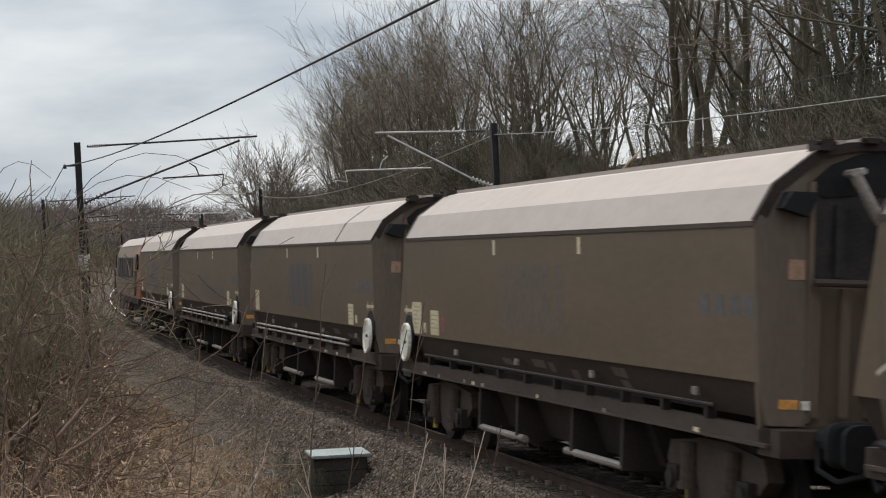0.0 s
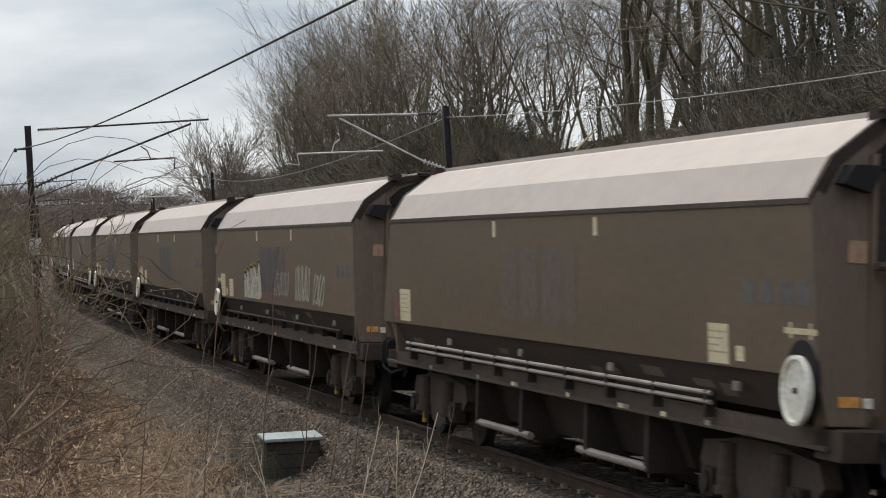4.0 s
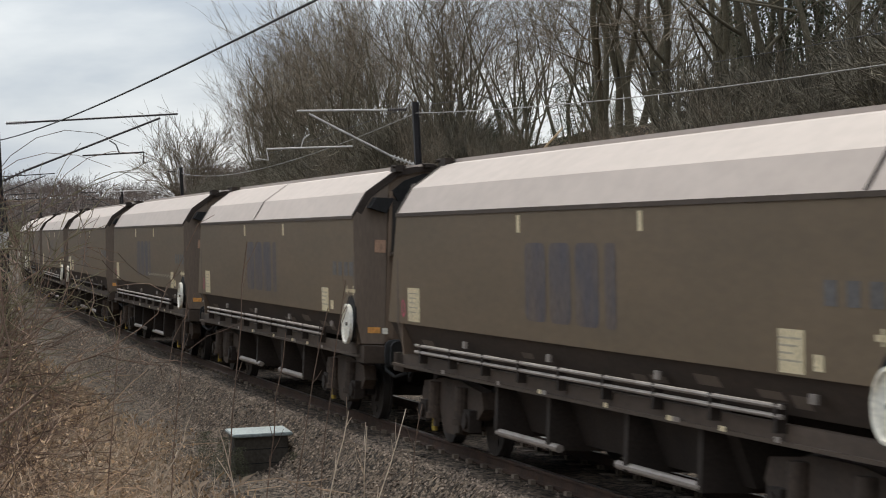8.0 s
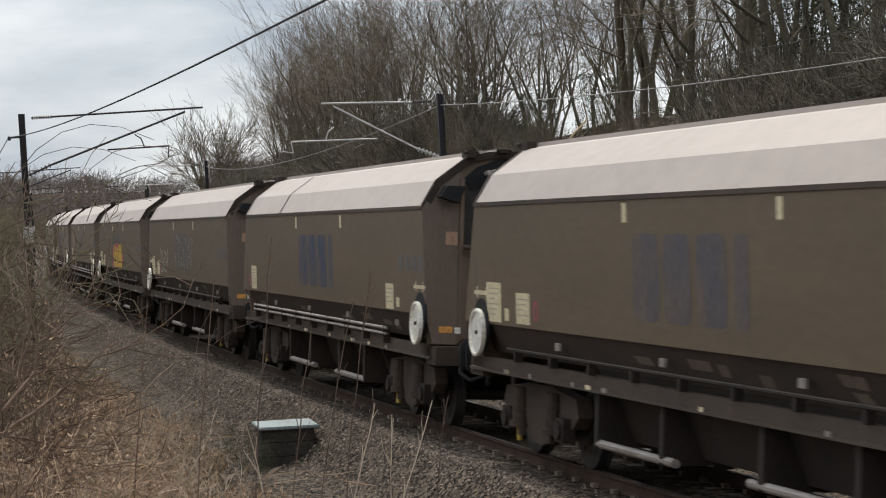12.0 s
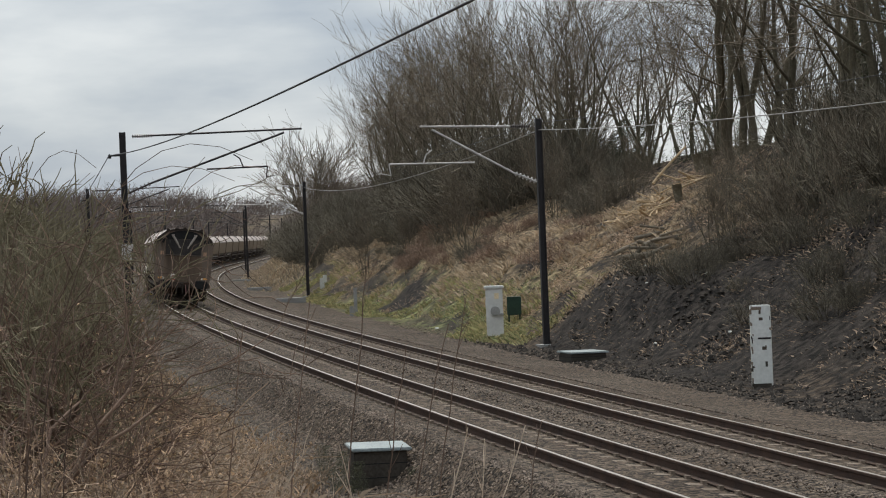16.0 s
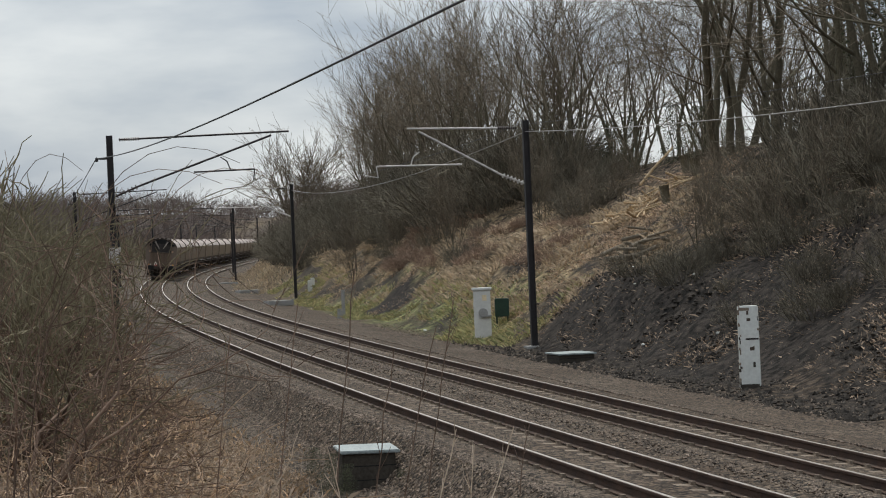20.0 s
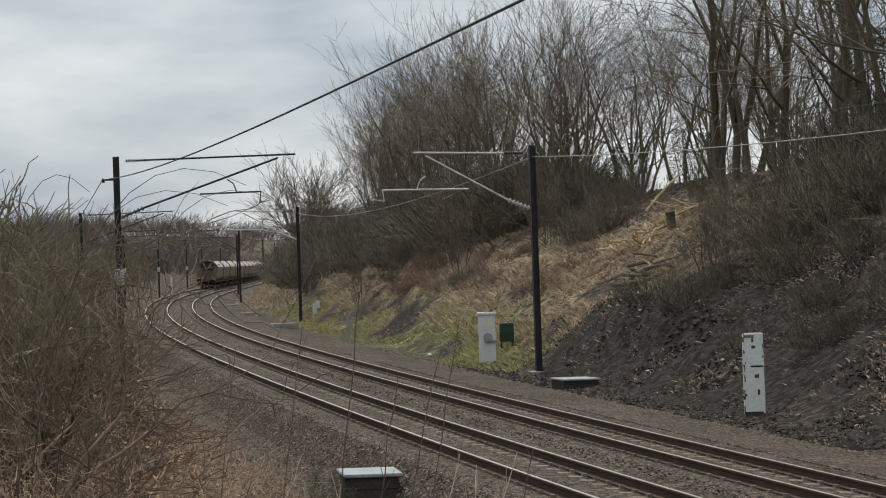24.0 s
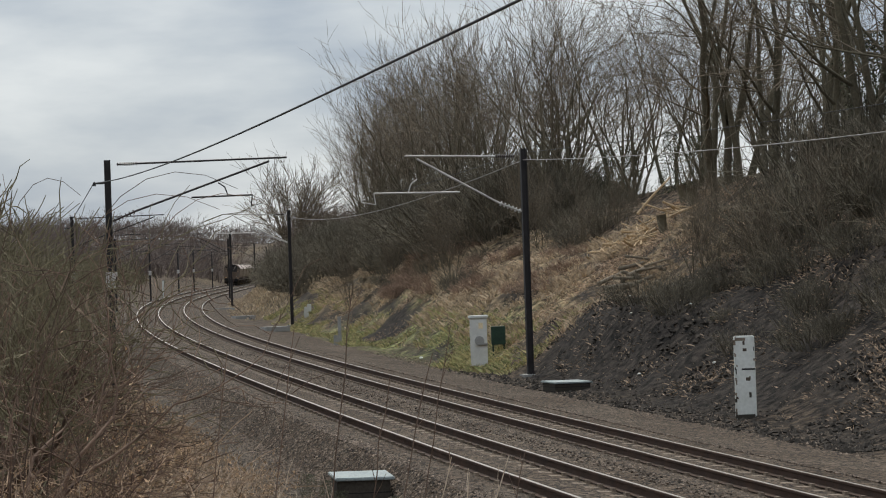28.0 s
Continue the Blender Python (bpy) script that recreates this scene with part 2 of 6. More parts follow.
M_BOGIE = mat("bogie_steel", (0.083, 0.058, 0.043), (0.034, 0.026, 0.020), 2.5, 0.8, 0, 0.2, 20, 0.9)
M_STEM = mat("dark_briar", (0.210, 0.139, 0.100), (0.084, 0.057, 0.042), 0.8, 0.9, 0, 0.0, 12, 0.9, object_random=0.2, island=0.5)
M_LEAF = mat("withered_leaf", (0.600, 0.420, 0.255), (0.224, 0.147, 0.088), 1.5, 0.8, 0, 0.0, 12, 0.9, object_random=0.2, island=0.6)
M_BOX = mat("damp_brown_wall", (0.066, 0.055, 0.044), (0.030, 0.027, 0.021), 3, 0.9, 0, 0.3, 24, 0.9)

# ================= the line =================
KNOT_S = (-400, -60, -40, -10, 20, 50, 80, 115, 160, 220, 260, 300, 340, 400, 900)
KNOT_K = (0.0009, 0.0010, 0.00205, 0.00205, 0.00065, 0.0005, 0.00072, 0.00074, 0.00058, 0.00060, 0.00046, 0.0002, -0.0001, -0.0001, 0.0)
GRADE = 0.00254
CANT = 0.0858          # radians: the outer rail, on the near side, stands higher
SPACING = 3.425        # between the two track centres
DROP = -0.233          # of the far track's level
HALF_GAUGE = 0.7525

_s = np.arange(-400.0, 900.5, 0.5)
_k = np.interp(_s, KNOT_S, KNOT_K)
_th = np.cumsum(_k) * 0.5
_i0 = 800
_th = _th - _th[_i0] - 0.22897
_x = np.cumsum(np.sin(_th)) * 0.5
_y = np.cumsum(np.cos(_th)) * 0.5
_x, _y = _x - _x[_i0] + 4.113, _y - _y[_i0] + 20.954


def along(s):
    """Centre of the near track at s metres: x, y, heading from +y towards +x."""
    return float(np.interp(s, _s, _x)), float(np.interp(s, _s, _y)), float(np.interp(s, _s, _th))


def level(s):
    return GRADE * min(max(s, -150.0), 520.0)


def at(s, l, z):
    """World point l metres to the right of the near track's centre and z above its rail level, upright."""
    x, y, th = along(s)
    return Vector((x + l * math.cos(th), y - l * math.sin(th), z + level(s)))


def canted(s, l, h, far=False):
    """World point in the leaning frame of a track."""
    x, y, th = along(s)
    ll = l * math.cos(CANT) + h * math.sin(CANT) + (SPACING if far else 0)
    z = h * math.cos(CANT) - l * math.sin(CANT) + (DROP if far else 0)
    return Vector((x + ll * math.cos(th), y - ll * math.sin(th), z + level(s)))


def place(s, l, z, turn=0.0):
    """Upright pose beside the line; its y axis runs along the line."""
    p = at(s, l, z)
    return pose(p.x, p.y, p.z, 0, 0, -math.degrees(along(s)[2]) + turn)


def line_coords(x, y):
    """Arrays of s and l of world points."""
    px, py, st = _x[::8], _y[::8], _s[::8]
    x, y = np.atleast_1d(x).astype(float), np.atleast_1d(y).astype(float)
    s, l = np.empty_like(x), np.empty_like(x)
    for a in range(0, len(x), 2000):
        d = (x[a:a + 2000, None] - px) ** 2 + (y[a:a + 2000, None] - py) ** 2
        i = np.argmin(d, axis=1)
        th = np.interp(st[i], _s, _th)
        dx, dy = x[a:a + 2000] - px[i], y[a:a + 2000] - py[i]
        s[a:a + 2000] = st[i] + dx * np.sin(th) + dy * np.cos(th)
        l[a:a + 2000] = dx * np.cos(th) - dy * np.sin(th)
    return s, l


def vnoise(x, y, seed=0):
    """Smooth random field from 0 to 1 over arrays, one lump a unit."""
    rng = np.random.RandomState(1000 + seed)
    grid = rng.rand(64, 64)
    i, j = np.floor(x).astype(int), np.floor(y).astype(int)
    u, v = x - i, y - j
    u, v = u * u * (3 - 2 * u), v * v * (3 - 2 * v)
    g = lambda a, b: grid[a % 64, b % 64]
    return (g(i, j) * (1 - u) + g(i + 1, j) * u) * (1 - v) + (g(i, j + 1) * (1 - u) + g(i + 1, j + 1) * u) * v


def lift(s, l):
    """Height of the bare ground over the near track's rail level (arrays)."""
    # the bank comes closer to the line further along
    l = l + np.where(l > 5.5, 1, 0) * np.clip((l - 5.5) / 2, 0, 1) * 2.6 * np.clip((s - 105) / 85, 0, 1)
    z = np.interp(l, [-400, -60, -30, -14, -9.5, -6.5, -4.2, -3, 4.9, 9.6, 10.4, 13.5, 17.0, 20.5, 24, 34, 70, 400],
                  [6, 4.0, 2.6, 1.7, 1.35, 0.1, -0.62, -0.72, -0.95, -0.85, -0.6, 1.5, 3.5, 5.4, 5.9, 5.6, 5.0, 8])
    bank = np.clip((l - 9.5) / 4, 0, 1)
    wav = np.sin(s * 0.21 + l * 0.35) * 0.22 + np.sin(s * 0.083 - l * 0.5 + 1.3) * 0.35 + np.sin(s * 0.47 + 2.1) * np.sin(l * 0.9) * 0.16
    z = z + bank * wav
    # a dark spoil heap at the foot of the bank
    z = z + 1.1 * np.exp(-((s - 52) / 7.0) ** 2 - ((l - 12.2) / 1.5) ** 2)
    return z


def ground_z(x, y):
    s, l = line_coords(x, y)
    z = lift(s, l) + GRADE * np.clip(s, -150, 520)
    d = np.hypot(x, y)
    return z + np.clip((d - 560) / 260, 0, 1) * 13.0


def surface(s, l):
    """Ground point under (s, l), for standing things on it."""
    p = at(s, l, 0)
    return Vector((p.x, p.y, float(ground_z(np.array([p.x]), np.array([p.y]))[0])))


def mesh_object(name, bm, material, parent=None, smooth=False):
    me = bpy.data.meshes.new(name)
    bm.to_mesh(me)
    bm.free()
    if material:
        me.materials.append(material)
    if smooth:
        for p in me.polygons:
            p.use_smooth = True
    ob = new(name, me)
    if parent:
        ob.parent = parent
    return ob


def part(name, bm, material, parent, label=""):
    ob = mesh_object(name, bm, material, parent)
    return tagged(ob, label) if label else ob


def raw_object(name, verts, faces, material, smooth=False):
    me = bpy.data.meshes.new(name)
    me.from_pydata(verts, [], faces)
    me.materials.append(material)
    if smooth:
        me.polygons.foreach_set("use_smooth", [True] * len(me.polygons))
    me.update()
    return new(name, me)


def thing(name, label, category, group="", m=None):
    ob = new(name)
    ob.empty_display_size = 0.3
    if m is not None:
        ob.matrix_world = m
    return tagged(ob, label, category, group)


def ground_material():
    m = bpy.data.materials.new("railside_ground")
    m.use_nodes = True
    n, l = m.node_tree.nodes, m.node_tree.links
    b = n["Principled BSDF"]
    b.inputs["Roughness"].default_value = 0.95
    b.inputs["Specular IOR Level"].default_value = 0.1
    co = n.new("ShaderNodeTexCoord")
    att = n.new("ShaderNodeVertexColor")
    att.layer_name = "cover"
    sep = n.new("ShaderNodeSeparateColor")
    l.new(att.outputs["Color"], sep.inputs["Color"])

    def noise_ramp(scale, c0, c1, detail=5, lo=0.35, hi=0.65):
        t = n.new("ShaderNodeTexNoise")
        t.inputs["Scale"].default_value, t.inputs["Detail"].default_value = scale, detail
        l.new(co.outputs["Object"], t.inputs["Vector"])
        r = n.new("ShaderNodeValToRGB")
        e = r.color_ramp.elements
        e[0].position, e[1].position, e[0].color, e[1].color = lo, hi, (*c0, 1), (*c1, 1)
        l.new(t.outputs["Fac"], r.inputs["Fac"])
        return r.outputs["Color"]

    def mix(fac, a, c):
        x = n.new("ShaderNodeMixRGB")
        l.new(fac, x.inputs["Fac"])
        l.new(a, x.inputs["Color1"])
        l.new(c, x.inputs["Color2"])
        return x.outputs["Color"]

    litter = noise_ramp(4.5, (0.010, 0.0085, 0.007), (0.22, 0.162, 0.113), 14, 0.46, 0.66)
    straw = noise_ramp(2.6, (0.024, 0.018, 0.012), (0.46, 0.345, 0.21), 13, 0.42, 0.62)
    green = noise_ramp(2.8, (0.020, 0.020, 0.010), (0.27, 0.29, 0.12), 13, 0.42, 0.63)
    grass = mix(att.outputs["Alpha"], straw, green)
    spoil = noise_ramp(4.0, (0.007, 0.0065, 0.0062), (0.054, 0.045, 0.039), 12, 0.40, 0.66)
    vor = n.new("ShaderNodeTexVoronoi")
    vor.inputs["Scale"].default_value = 17.0
    l.new(co.outputs["Object"], vor.inputs["Vector"])
    vs = n.new("ShaderNodeSeparateColor")
    l.new(vor.outputs["Color"], vs.inputs["Color"])
    vr = n.new("ShaderNodeValToRGB")
    vr.color_ramp.elements[0].position, vr.color_ramp.elements[1].position = 0.2, 0.95
    vr.color_ramp.elements[0].color, vr.color_ramp.elements[1].color = (0.011, 0.009, 0.0075, 1), (0.178, 0.144, 0.114, 1)
    l.new(vs.outputs["Red"], vr.inputs["Fac"])
    stones = vr.outputs["Color"]
    col = mix(sep.outputs["Red"], litter, grass)
    col = mix(sep.outputs["Green"], col, spoil)
    col = mix(sep.outputs["Blue"], col, stones)
    l.new(col, b.inputs["Base Color"])
    t = n.new("ShaderNodeTexNoise")
    t.inputs["Scale"].default_value, t.inputs["Detail"].default_value = 5.0, 10
    t.inputs["Roughness"].default_value = 0.72
    l.new(co.outputs["Object"], t.inputs["Vector"])
    bp = n.new("ShaderNodeBump")
    bp.inputs["Strength"].default_value, bp.inputs["Distance"].default_value = 1.0, 0.08
    l.new(t.outputs["Fac"], bp.inputs["Height"])
    l.new(bp.outputs["Normal"], b.inputs["Normal"])
    return m


def build_ground():
    def steps(spec):
        v = []
        for a, z, d in spec:
            v += list(np.arange(a, z, d))
        return np.array(v + [spec[-1][1]])
    xs = steps([(-3000, -400, 260), (-400, -90, 26), (-90, -34, 4), (-34, 30, 0.8), (30, 80, 3.5), (80, 400, 30), (400, 3000, 260)])
    ys = steps([(-3000, -400, 260), (-400, -40, 24), (-40, 10, 2.5), (10, 130, 0.9), (130, 330, 2.2), (330, 700, 12), (700, 3500, 200)])
    gx, gy = np.meshgrid(xs, ys)
    x, y = gx.ravel(), gy.ravel()
    z = ground_z(x, y)
    rng = np.random.RandomState(3)
    near = (np.abs(x) < 60) & (y > 5) & (y < 330)
    s, l = line_coords(x, y)
    lumps = 0.30 * (vnoise(s * 0.55, l * 0.8, 1) - 0.5) + 0.16 * (vnoise(s * 1.1, l * 1.2, 2) - 0.5)
    z = z + near * np.clip((l - 9.6) / 1.2, 0, 1) * (lumps + rng.normal(0, 0.015, len(z))) + near * (l < -4) * rng.normal(0, 0.04, len(z))
    nx = len(xs)
    i = np.arange(len(x)).reshape(gx.shape)
    f = np.stack([i[:-1, :-1], i[:-1, 1:], i[1:, 1:], i[1:, :-1]], -1).reshape(-1, 4)
    me = bpy.data.meshes.new("ground")
    me.from_pydata(np.stack([x, y, z], 1).tolist(), [], f.tolist())
    me.polygons.foreach_set("use_smooth", [True] * len(me.polygons))
    # what covers the ground: grass, black spoil (and painted ledge shade), stones
    c = np.zeros((len(x), 4))
    c[:, 3] = 1
    le = l + 2.6 * np.clip((s - 105) / 85, 0, 1)
    bank = (l > 8.6) & (l < 21)
    ragged = 1.1 * (vnoise(s * 0.4, l * 0.7, 3) - 0.5) + 0.6 * (vnoise(s * 0.9, l * 1.1, 4) - 0.5) + rng.normal(0, 0.08, len(x))
    c[:, 0] = bank * np.clip((s - 54) / 8, 0, 1) * np.clip((19.5 - le) / 3, 0, 1) * (0.76 + ragged)
    c[:, 0] = np.maximum(c[:, 0], 1.2 * np.exp(-((s - 69) / 3.0) ** 2 - ((l - 18.0) / 1.6) ** 2))
    c[:, 3] = np.clip((13.2 - le) / 2.2 + ragged, 0, 1) * np.clip((s - 58) / 10, 0, 1) * np.clip((122 - s) / 18, 0.2, 1)
    c[:, 0] = np.maximum(c[:, 0], ((np.abs(l) > 60) | (y > 450)) * 0.25)
    c[:, 1] = 0.62 * np.clip((60 - s) / 8, 0, 1) * (l > 7.4) * np.clip((17.5 - l) / 2, 0, 1) * (0.8 + ragged) + np.exp(-((s - 45) / 13.0) ** 2 - ((l - 12.0) / 2.6) ** 2) * 1.3 + 0.9 * np.exp(-((s - 140) / 12.0) ** 2 - ((l - 11.0) / 2.2) ** 2)
    # shade of small ledges, painted as dark patches in the spoil colour
    ledge_shade = np.clip((vnoise(s * 0.22, l * 0.9, 5) - 0.66) * 7, 0, 1) * (l > 9.5) * (l < 19) * (s > 50)
    c[:, 1] = np.maximum(c[:, 1], ledge_shade)
    c[:, 2] = np.clip((l + 5.2) / 1.4, 0, 1) * np.clip((9.0 - l) / 1.6, 0, 1)
    c = np.clip(c, 0, 1)
    att = me.color_attributes.new("cover", "FLOAT_COLOR", "POINT")
    att.data.foreach_set("color", c.ravel())
    me.materials.append(ground_material())
    tagged(new("ground", me), "rough railway cutting ground with leaf litter, winter grass and spoil", "ground", kind="structure")


def ballast_material():
    m = bpy.data.materials.new("track_ballast")
    m.use_nodes = True
    n, l = m.node_tree.nodes, m.node_tree.links
    b = n["Principled BSDF"]
    b.inputs["Roughness"].default_value = 0.92
    b.inputs["Specular IOR Level"].default_value = 0.15
    co = n.new("ShaderNodeTexCoord")
    v = n.new("ShaderNodeTexVoronoi")
    v.inputs["Scale"].default_value = 19.0
    l.new(co.outputs["Object"], v.inputs["Vector"])
    r = n.new("ShaderNodeValToRGB")
    e = r.color_ramp.elements
    e[0].position, e[1].position = 0.25, 0.95
    e[0].color, e[1].color = (0.011, 0.0088, 0.007, 1), (0.180, 0.144, 0.111, 1)
    sep = n.new("ShaderNodeSeparateColor")
    l.new(v.outputs["Color"], sep.inputs["Color"])
    l.new(sep.outputs["Red"], r.inputs["Fac"])
    t = n.new("ShaderNodeTexNoise")
    t.inputs["Scale"].default_value, t.inputs["Detail"].default_value = 0.5, 5
    l.new(co.outputs["Object"], t.inputs["Vector"])
    q = n.new("ShaderNodeValToRGB")
    q.color_ramp.elements[0].position, q.color_ramp.elements[1].position = 0.35, 0.65
    q.color_ramp.elements[0].color, q.color_ramp.elements[1].color = (0.62, 0.55, 0.5, 1), (1, 0.97, 0.94, 1)
    l.new(t.outputs["Fac"], q.inputs["Fac"])
    x = n.new("ShaderNodeMixRGB")
    x.blend_type, x.inputs["Fac"].default_value = "MULTIPLY", 1.0
    l.new(r.outputs["Color"], x.inputs["Color1"])
    l.new(q.outputs["Color"], x.inputs["Color2"])
    l.new(x.outputs["Color"], b.inputs["Base Color"])
    bp = n.new("ShaderNodeBump")
    bp.inputs["Strength"].default_value, bp.inputs["Distance"].default_value = 0.5, 0.04
    bp.invert = True
    l.new(v.outputs["Distance"], bp.inputs["Height"])
    l.new(bp.outputs["Normal"], b.inputs["Normal"])
    return m


M_BALLAST = ballast_material()


def sweep(name, profile, stations, material, parent=None, closed=True, point=None, smooth=False):
    """Profile of (l, h) carried along the stations by point(s, l, h)."""
    v, f, k = [], [], len(profile)
    for s in stations:
        v += [tuple(point(s, l, h)) for l, h in profile]
    for a in range(len(stations) - 1):
        for j in range(k if closed else k - 1):
            b = (j + 1) % k
            f.append((a * k + j, a * k + b, (a + 1) * k + b, (a + 1) * k + j))
    ob = raw_object(name, v, f, material, smooth)
    if parent:
        ob.parent = parent
    return ob


def build_track():
    st = [float(s) for s in np.concatenate([np.arange(-120, -20, 10), np.arange(-20, 120, 1.0), np.arange(120, 480, 4.0), np.arange(480, 800, 20.0)])]
    # one bed of stone carries both tracks
    prof = [(-3.6, -1.35), (-2.05, -0.82), (-1.52, -0.21), (-1.2, -0.158), (-0.62, -0.176), (0.62, -0.176), (1.2, -0.160), (1.70, -0.20), (2.22, -0.160), (2.8, -0.176), (4.05, -0.176), (4.65, -0.160), (5.1, -0.20), (5.9, -0.42), (7.6, -0.62), (9.4, -0.70)]

    def bed(s, l, h):
        # left part leans with the near track, right part with the far one
        if l < 1.72:
            return canted(s, l, h)
        if l < 5.3:
            return canted(s, l - SPACING, h, True)
        p = canted(s, 5.2 - SPACING, -0.235, True)
        q = at(s, l, h - 0.22)
        return q
    tagged(sweep("ballast", prof, st, M_BALLAST, None, False, bed), "grey-brown stone ballast bed under two railway tracks", "ballast", kind="structure")

    rail = [(-0.070, -0.159), (-0.070, -0.148), (-0.012, -0.125), (-0.010, -0.045), (-0.035, -0.035), (-0.036, -0.008), (-0.028, 0.0),
            (0.028, 0.0), (0.036, -0.008), (0.035, -0.035), (0.010, -0.045), (0.012, -0.125), (0.070, -0.148), (0.070, -0.159)]
    for far in (False, True):
        track = thing("railway_track", "curved railway track with worn steel rails on concrete sleepers", "track", "the two tracks")
        track["kind"] = "structure"
        for side in (-HALF_GAUGE, HALF_GAUGE):
            pt = lambda s, l, h: canted(s, l + side, h, far)
            web = sweep("rail", rail, st, M_RUST, track, True, pt)
            web["label"] = "rusty brown steel rail"
            head = sweep("rail_head", [(-0.030, 0.001), (-0.024, 0.0035), (0.024, 0.0035), (0.030, 0.001)], st, M_RAILTOP, web, False, pt)
            head["label"] = "polished running surface"
        build_sleepers(track, far)


def build_sleepers(track, far):
    bm = bmesh.new()
    # concrete sleeper, lower in the middle, with rail seats
    prof = [(-1.25, -0.17), (-0.45, -0.17), (-0.3, -0.205), (0.3, -0.205), (0.45, -0.17), (1.25, -0.17)]
    rows = []
    for l, h in prof:
        rows.append([bm.verts.new((l, y, z)) for y, z in ((-0.13, -0.32), (-0.10, h), (0.10, h), (0.13, -0.32))])
    for a, b in zip(rows, rows[1:]):
        for i in range(3):
            bm.faces.new((a[i], b[i], b[i + 1], a[i + 1]))
    bm.faces.new(rows[0])
    bm.faces.new(rows[-1][::-1])
    # spring clips either side of both rails
    for side in (-HALF_GAUGE, HALF_GAUGE):
        for o in (-0.105, 0.105):
            bmesh.ops.create_cube(bm, size=1, matrix=Matrix.Translation((side + o, 0, -0.15)) @ Matrix.Diagonal((0.06, 0.11, 0.06, 1)))
    bmesh.ops.recalc_face_normals(bm, faces=bm.faces)
    me = bpy.data.meshes.new("sleeper")
    bm.to_mesh(me)
    bm.free()
    me.materials.append(M_SLEEPER)
    rng = random.Random(5 + far)
    co = np.array([v.co for v in me.vertices])
    fs = [tuple(p.vertices) for p in me.polygons]
    V, F = [], []
    s = -14.0
    while s < 330:
        p = canted(s, 0, 0, far)
        m = pose(p.x, p.y, p.z, 0, math.degrees(CANT), -math.degrees(along(s)[2]) + rng.uniform(-0.6, 0.6))
        if s < 84:
            ob = new("sleeper", me)
            ob.parent, ob.matrix_world = track, m
        else:
            a = len(V)
            w = co @ np.array(m.to_3x3()).T + np.array(m.translation)
            V += w.tolist()
            F += [tuple(a + i for i in f) for f in fs]
        s += 0.65
    rest = raw_object("distant_sleepers", V, F, M_SLEEPER)
    rest.parent = track
    tagged(rest, "row of concrete sleepers far along the track", kind="stuff")

# ================= the coal train =================
PITCH = 17.202         # from wagon to wagon
HALF = 7.3             # half the roof's length
FACE = -1.437          # the side that faces the eye, at the eaves


def box(bm, x0, x1, y0, y1, z0, z1):
    return bmesh.ops.create_cube(bm, size=1, matrix=Matrix.Translation(((x0 + x1) / 2, (y0 + y1) / 2, (z0 + z1) / 2)) @ Matrix.Diagonal((abs(x1 - x0), abs(y1 - y0), abs(z1 - z0), 1)))


def rod(bm, a, b, r, n=8, r2=None):
    a, b = Vector(a), Vector(b)
    q = (b - a).to_track_quat("Z", "Y").to_matrix().to_4x4()
    bmesh.ops.create_cone(bm, cap_ends=True, segments=n, radius1=r, radius2=r if r2 is None else r2, depth=(b - a).length,
                          matrix=Matrix.Translation((a + b) / 2) @ q)


def wheel_disc(bm, c, r, w, n=24, axis="X"):
    turn = Matrix.Rotation(radians(90), 4, "Y") if axis == "X" else Matrix.Identity(4)
    bmesh.ops.create_cone(bm, cap_ends=True, segments=n, radius1=r, radius2=r, depth=w, matrix=Matrix.Translation(c) @ turn)


def plate(name, y0, y1, z0, z1, material, parent, out=0.006, label="", lean=0.055):
    """A thin plate on the side that faces the eye, following its slight lean."""
    bm = bmesh.new()
    v = []
    for x_add in (0.0, out):
        for y, z in ((y0, z0), (y1, z0), (y1, z1), (y0, z1)):
            x = FACE + (2.93 - z) * lean
            v.append(bm.verts.new((x - x_add, y, z)))
    bm.faces.new(v[4:8])
    for i in range(4):
        j = (i + 1) % 4
        bm.faces.new((v[i], v[j], v[4 + j], v[4 + i]))
    bmesh.ops.recalc_face_normals(bm, faces=bm.faces)
    return part(name, bm, material, parent, label)


def side_x(z):
    return FACE + (2.93 - z) * 0.055


def strokes(name, runs, width, material, parent, label="", out=0.005):
    """Painted strokes on the wagon side: ribbons along lists of (y, z)."""
    bm = bmesh.new()
    for run in runs:
        last = None
        for i, (y, z) in enumerate(run):
            a, b = run[max(i - 1, 0)], run[min(i + 1, len(run) - 1)]
            d = Vector((b[0] - a[0], b[1] - a[1]))
            d = d.normalized() if d.length else Vector((1, 0))
            n = Vector((-d.y, d.x)) * width / 2
            p = [bm.verts.new((side_x(z + k * n.y) - out, y + k * n.x, z + k * n.y)) for k in (-1, 1)]
            if last:
                bm.faces.new((last[0], p[0], p[1], last[1]))
            last = p
    return part(name, bm, material, parent, label)


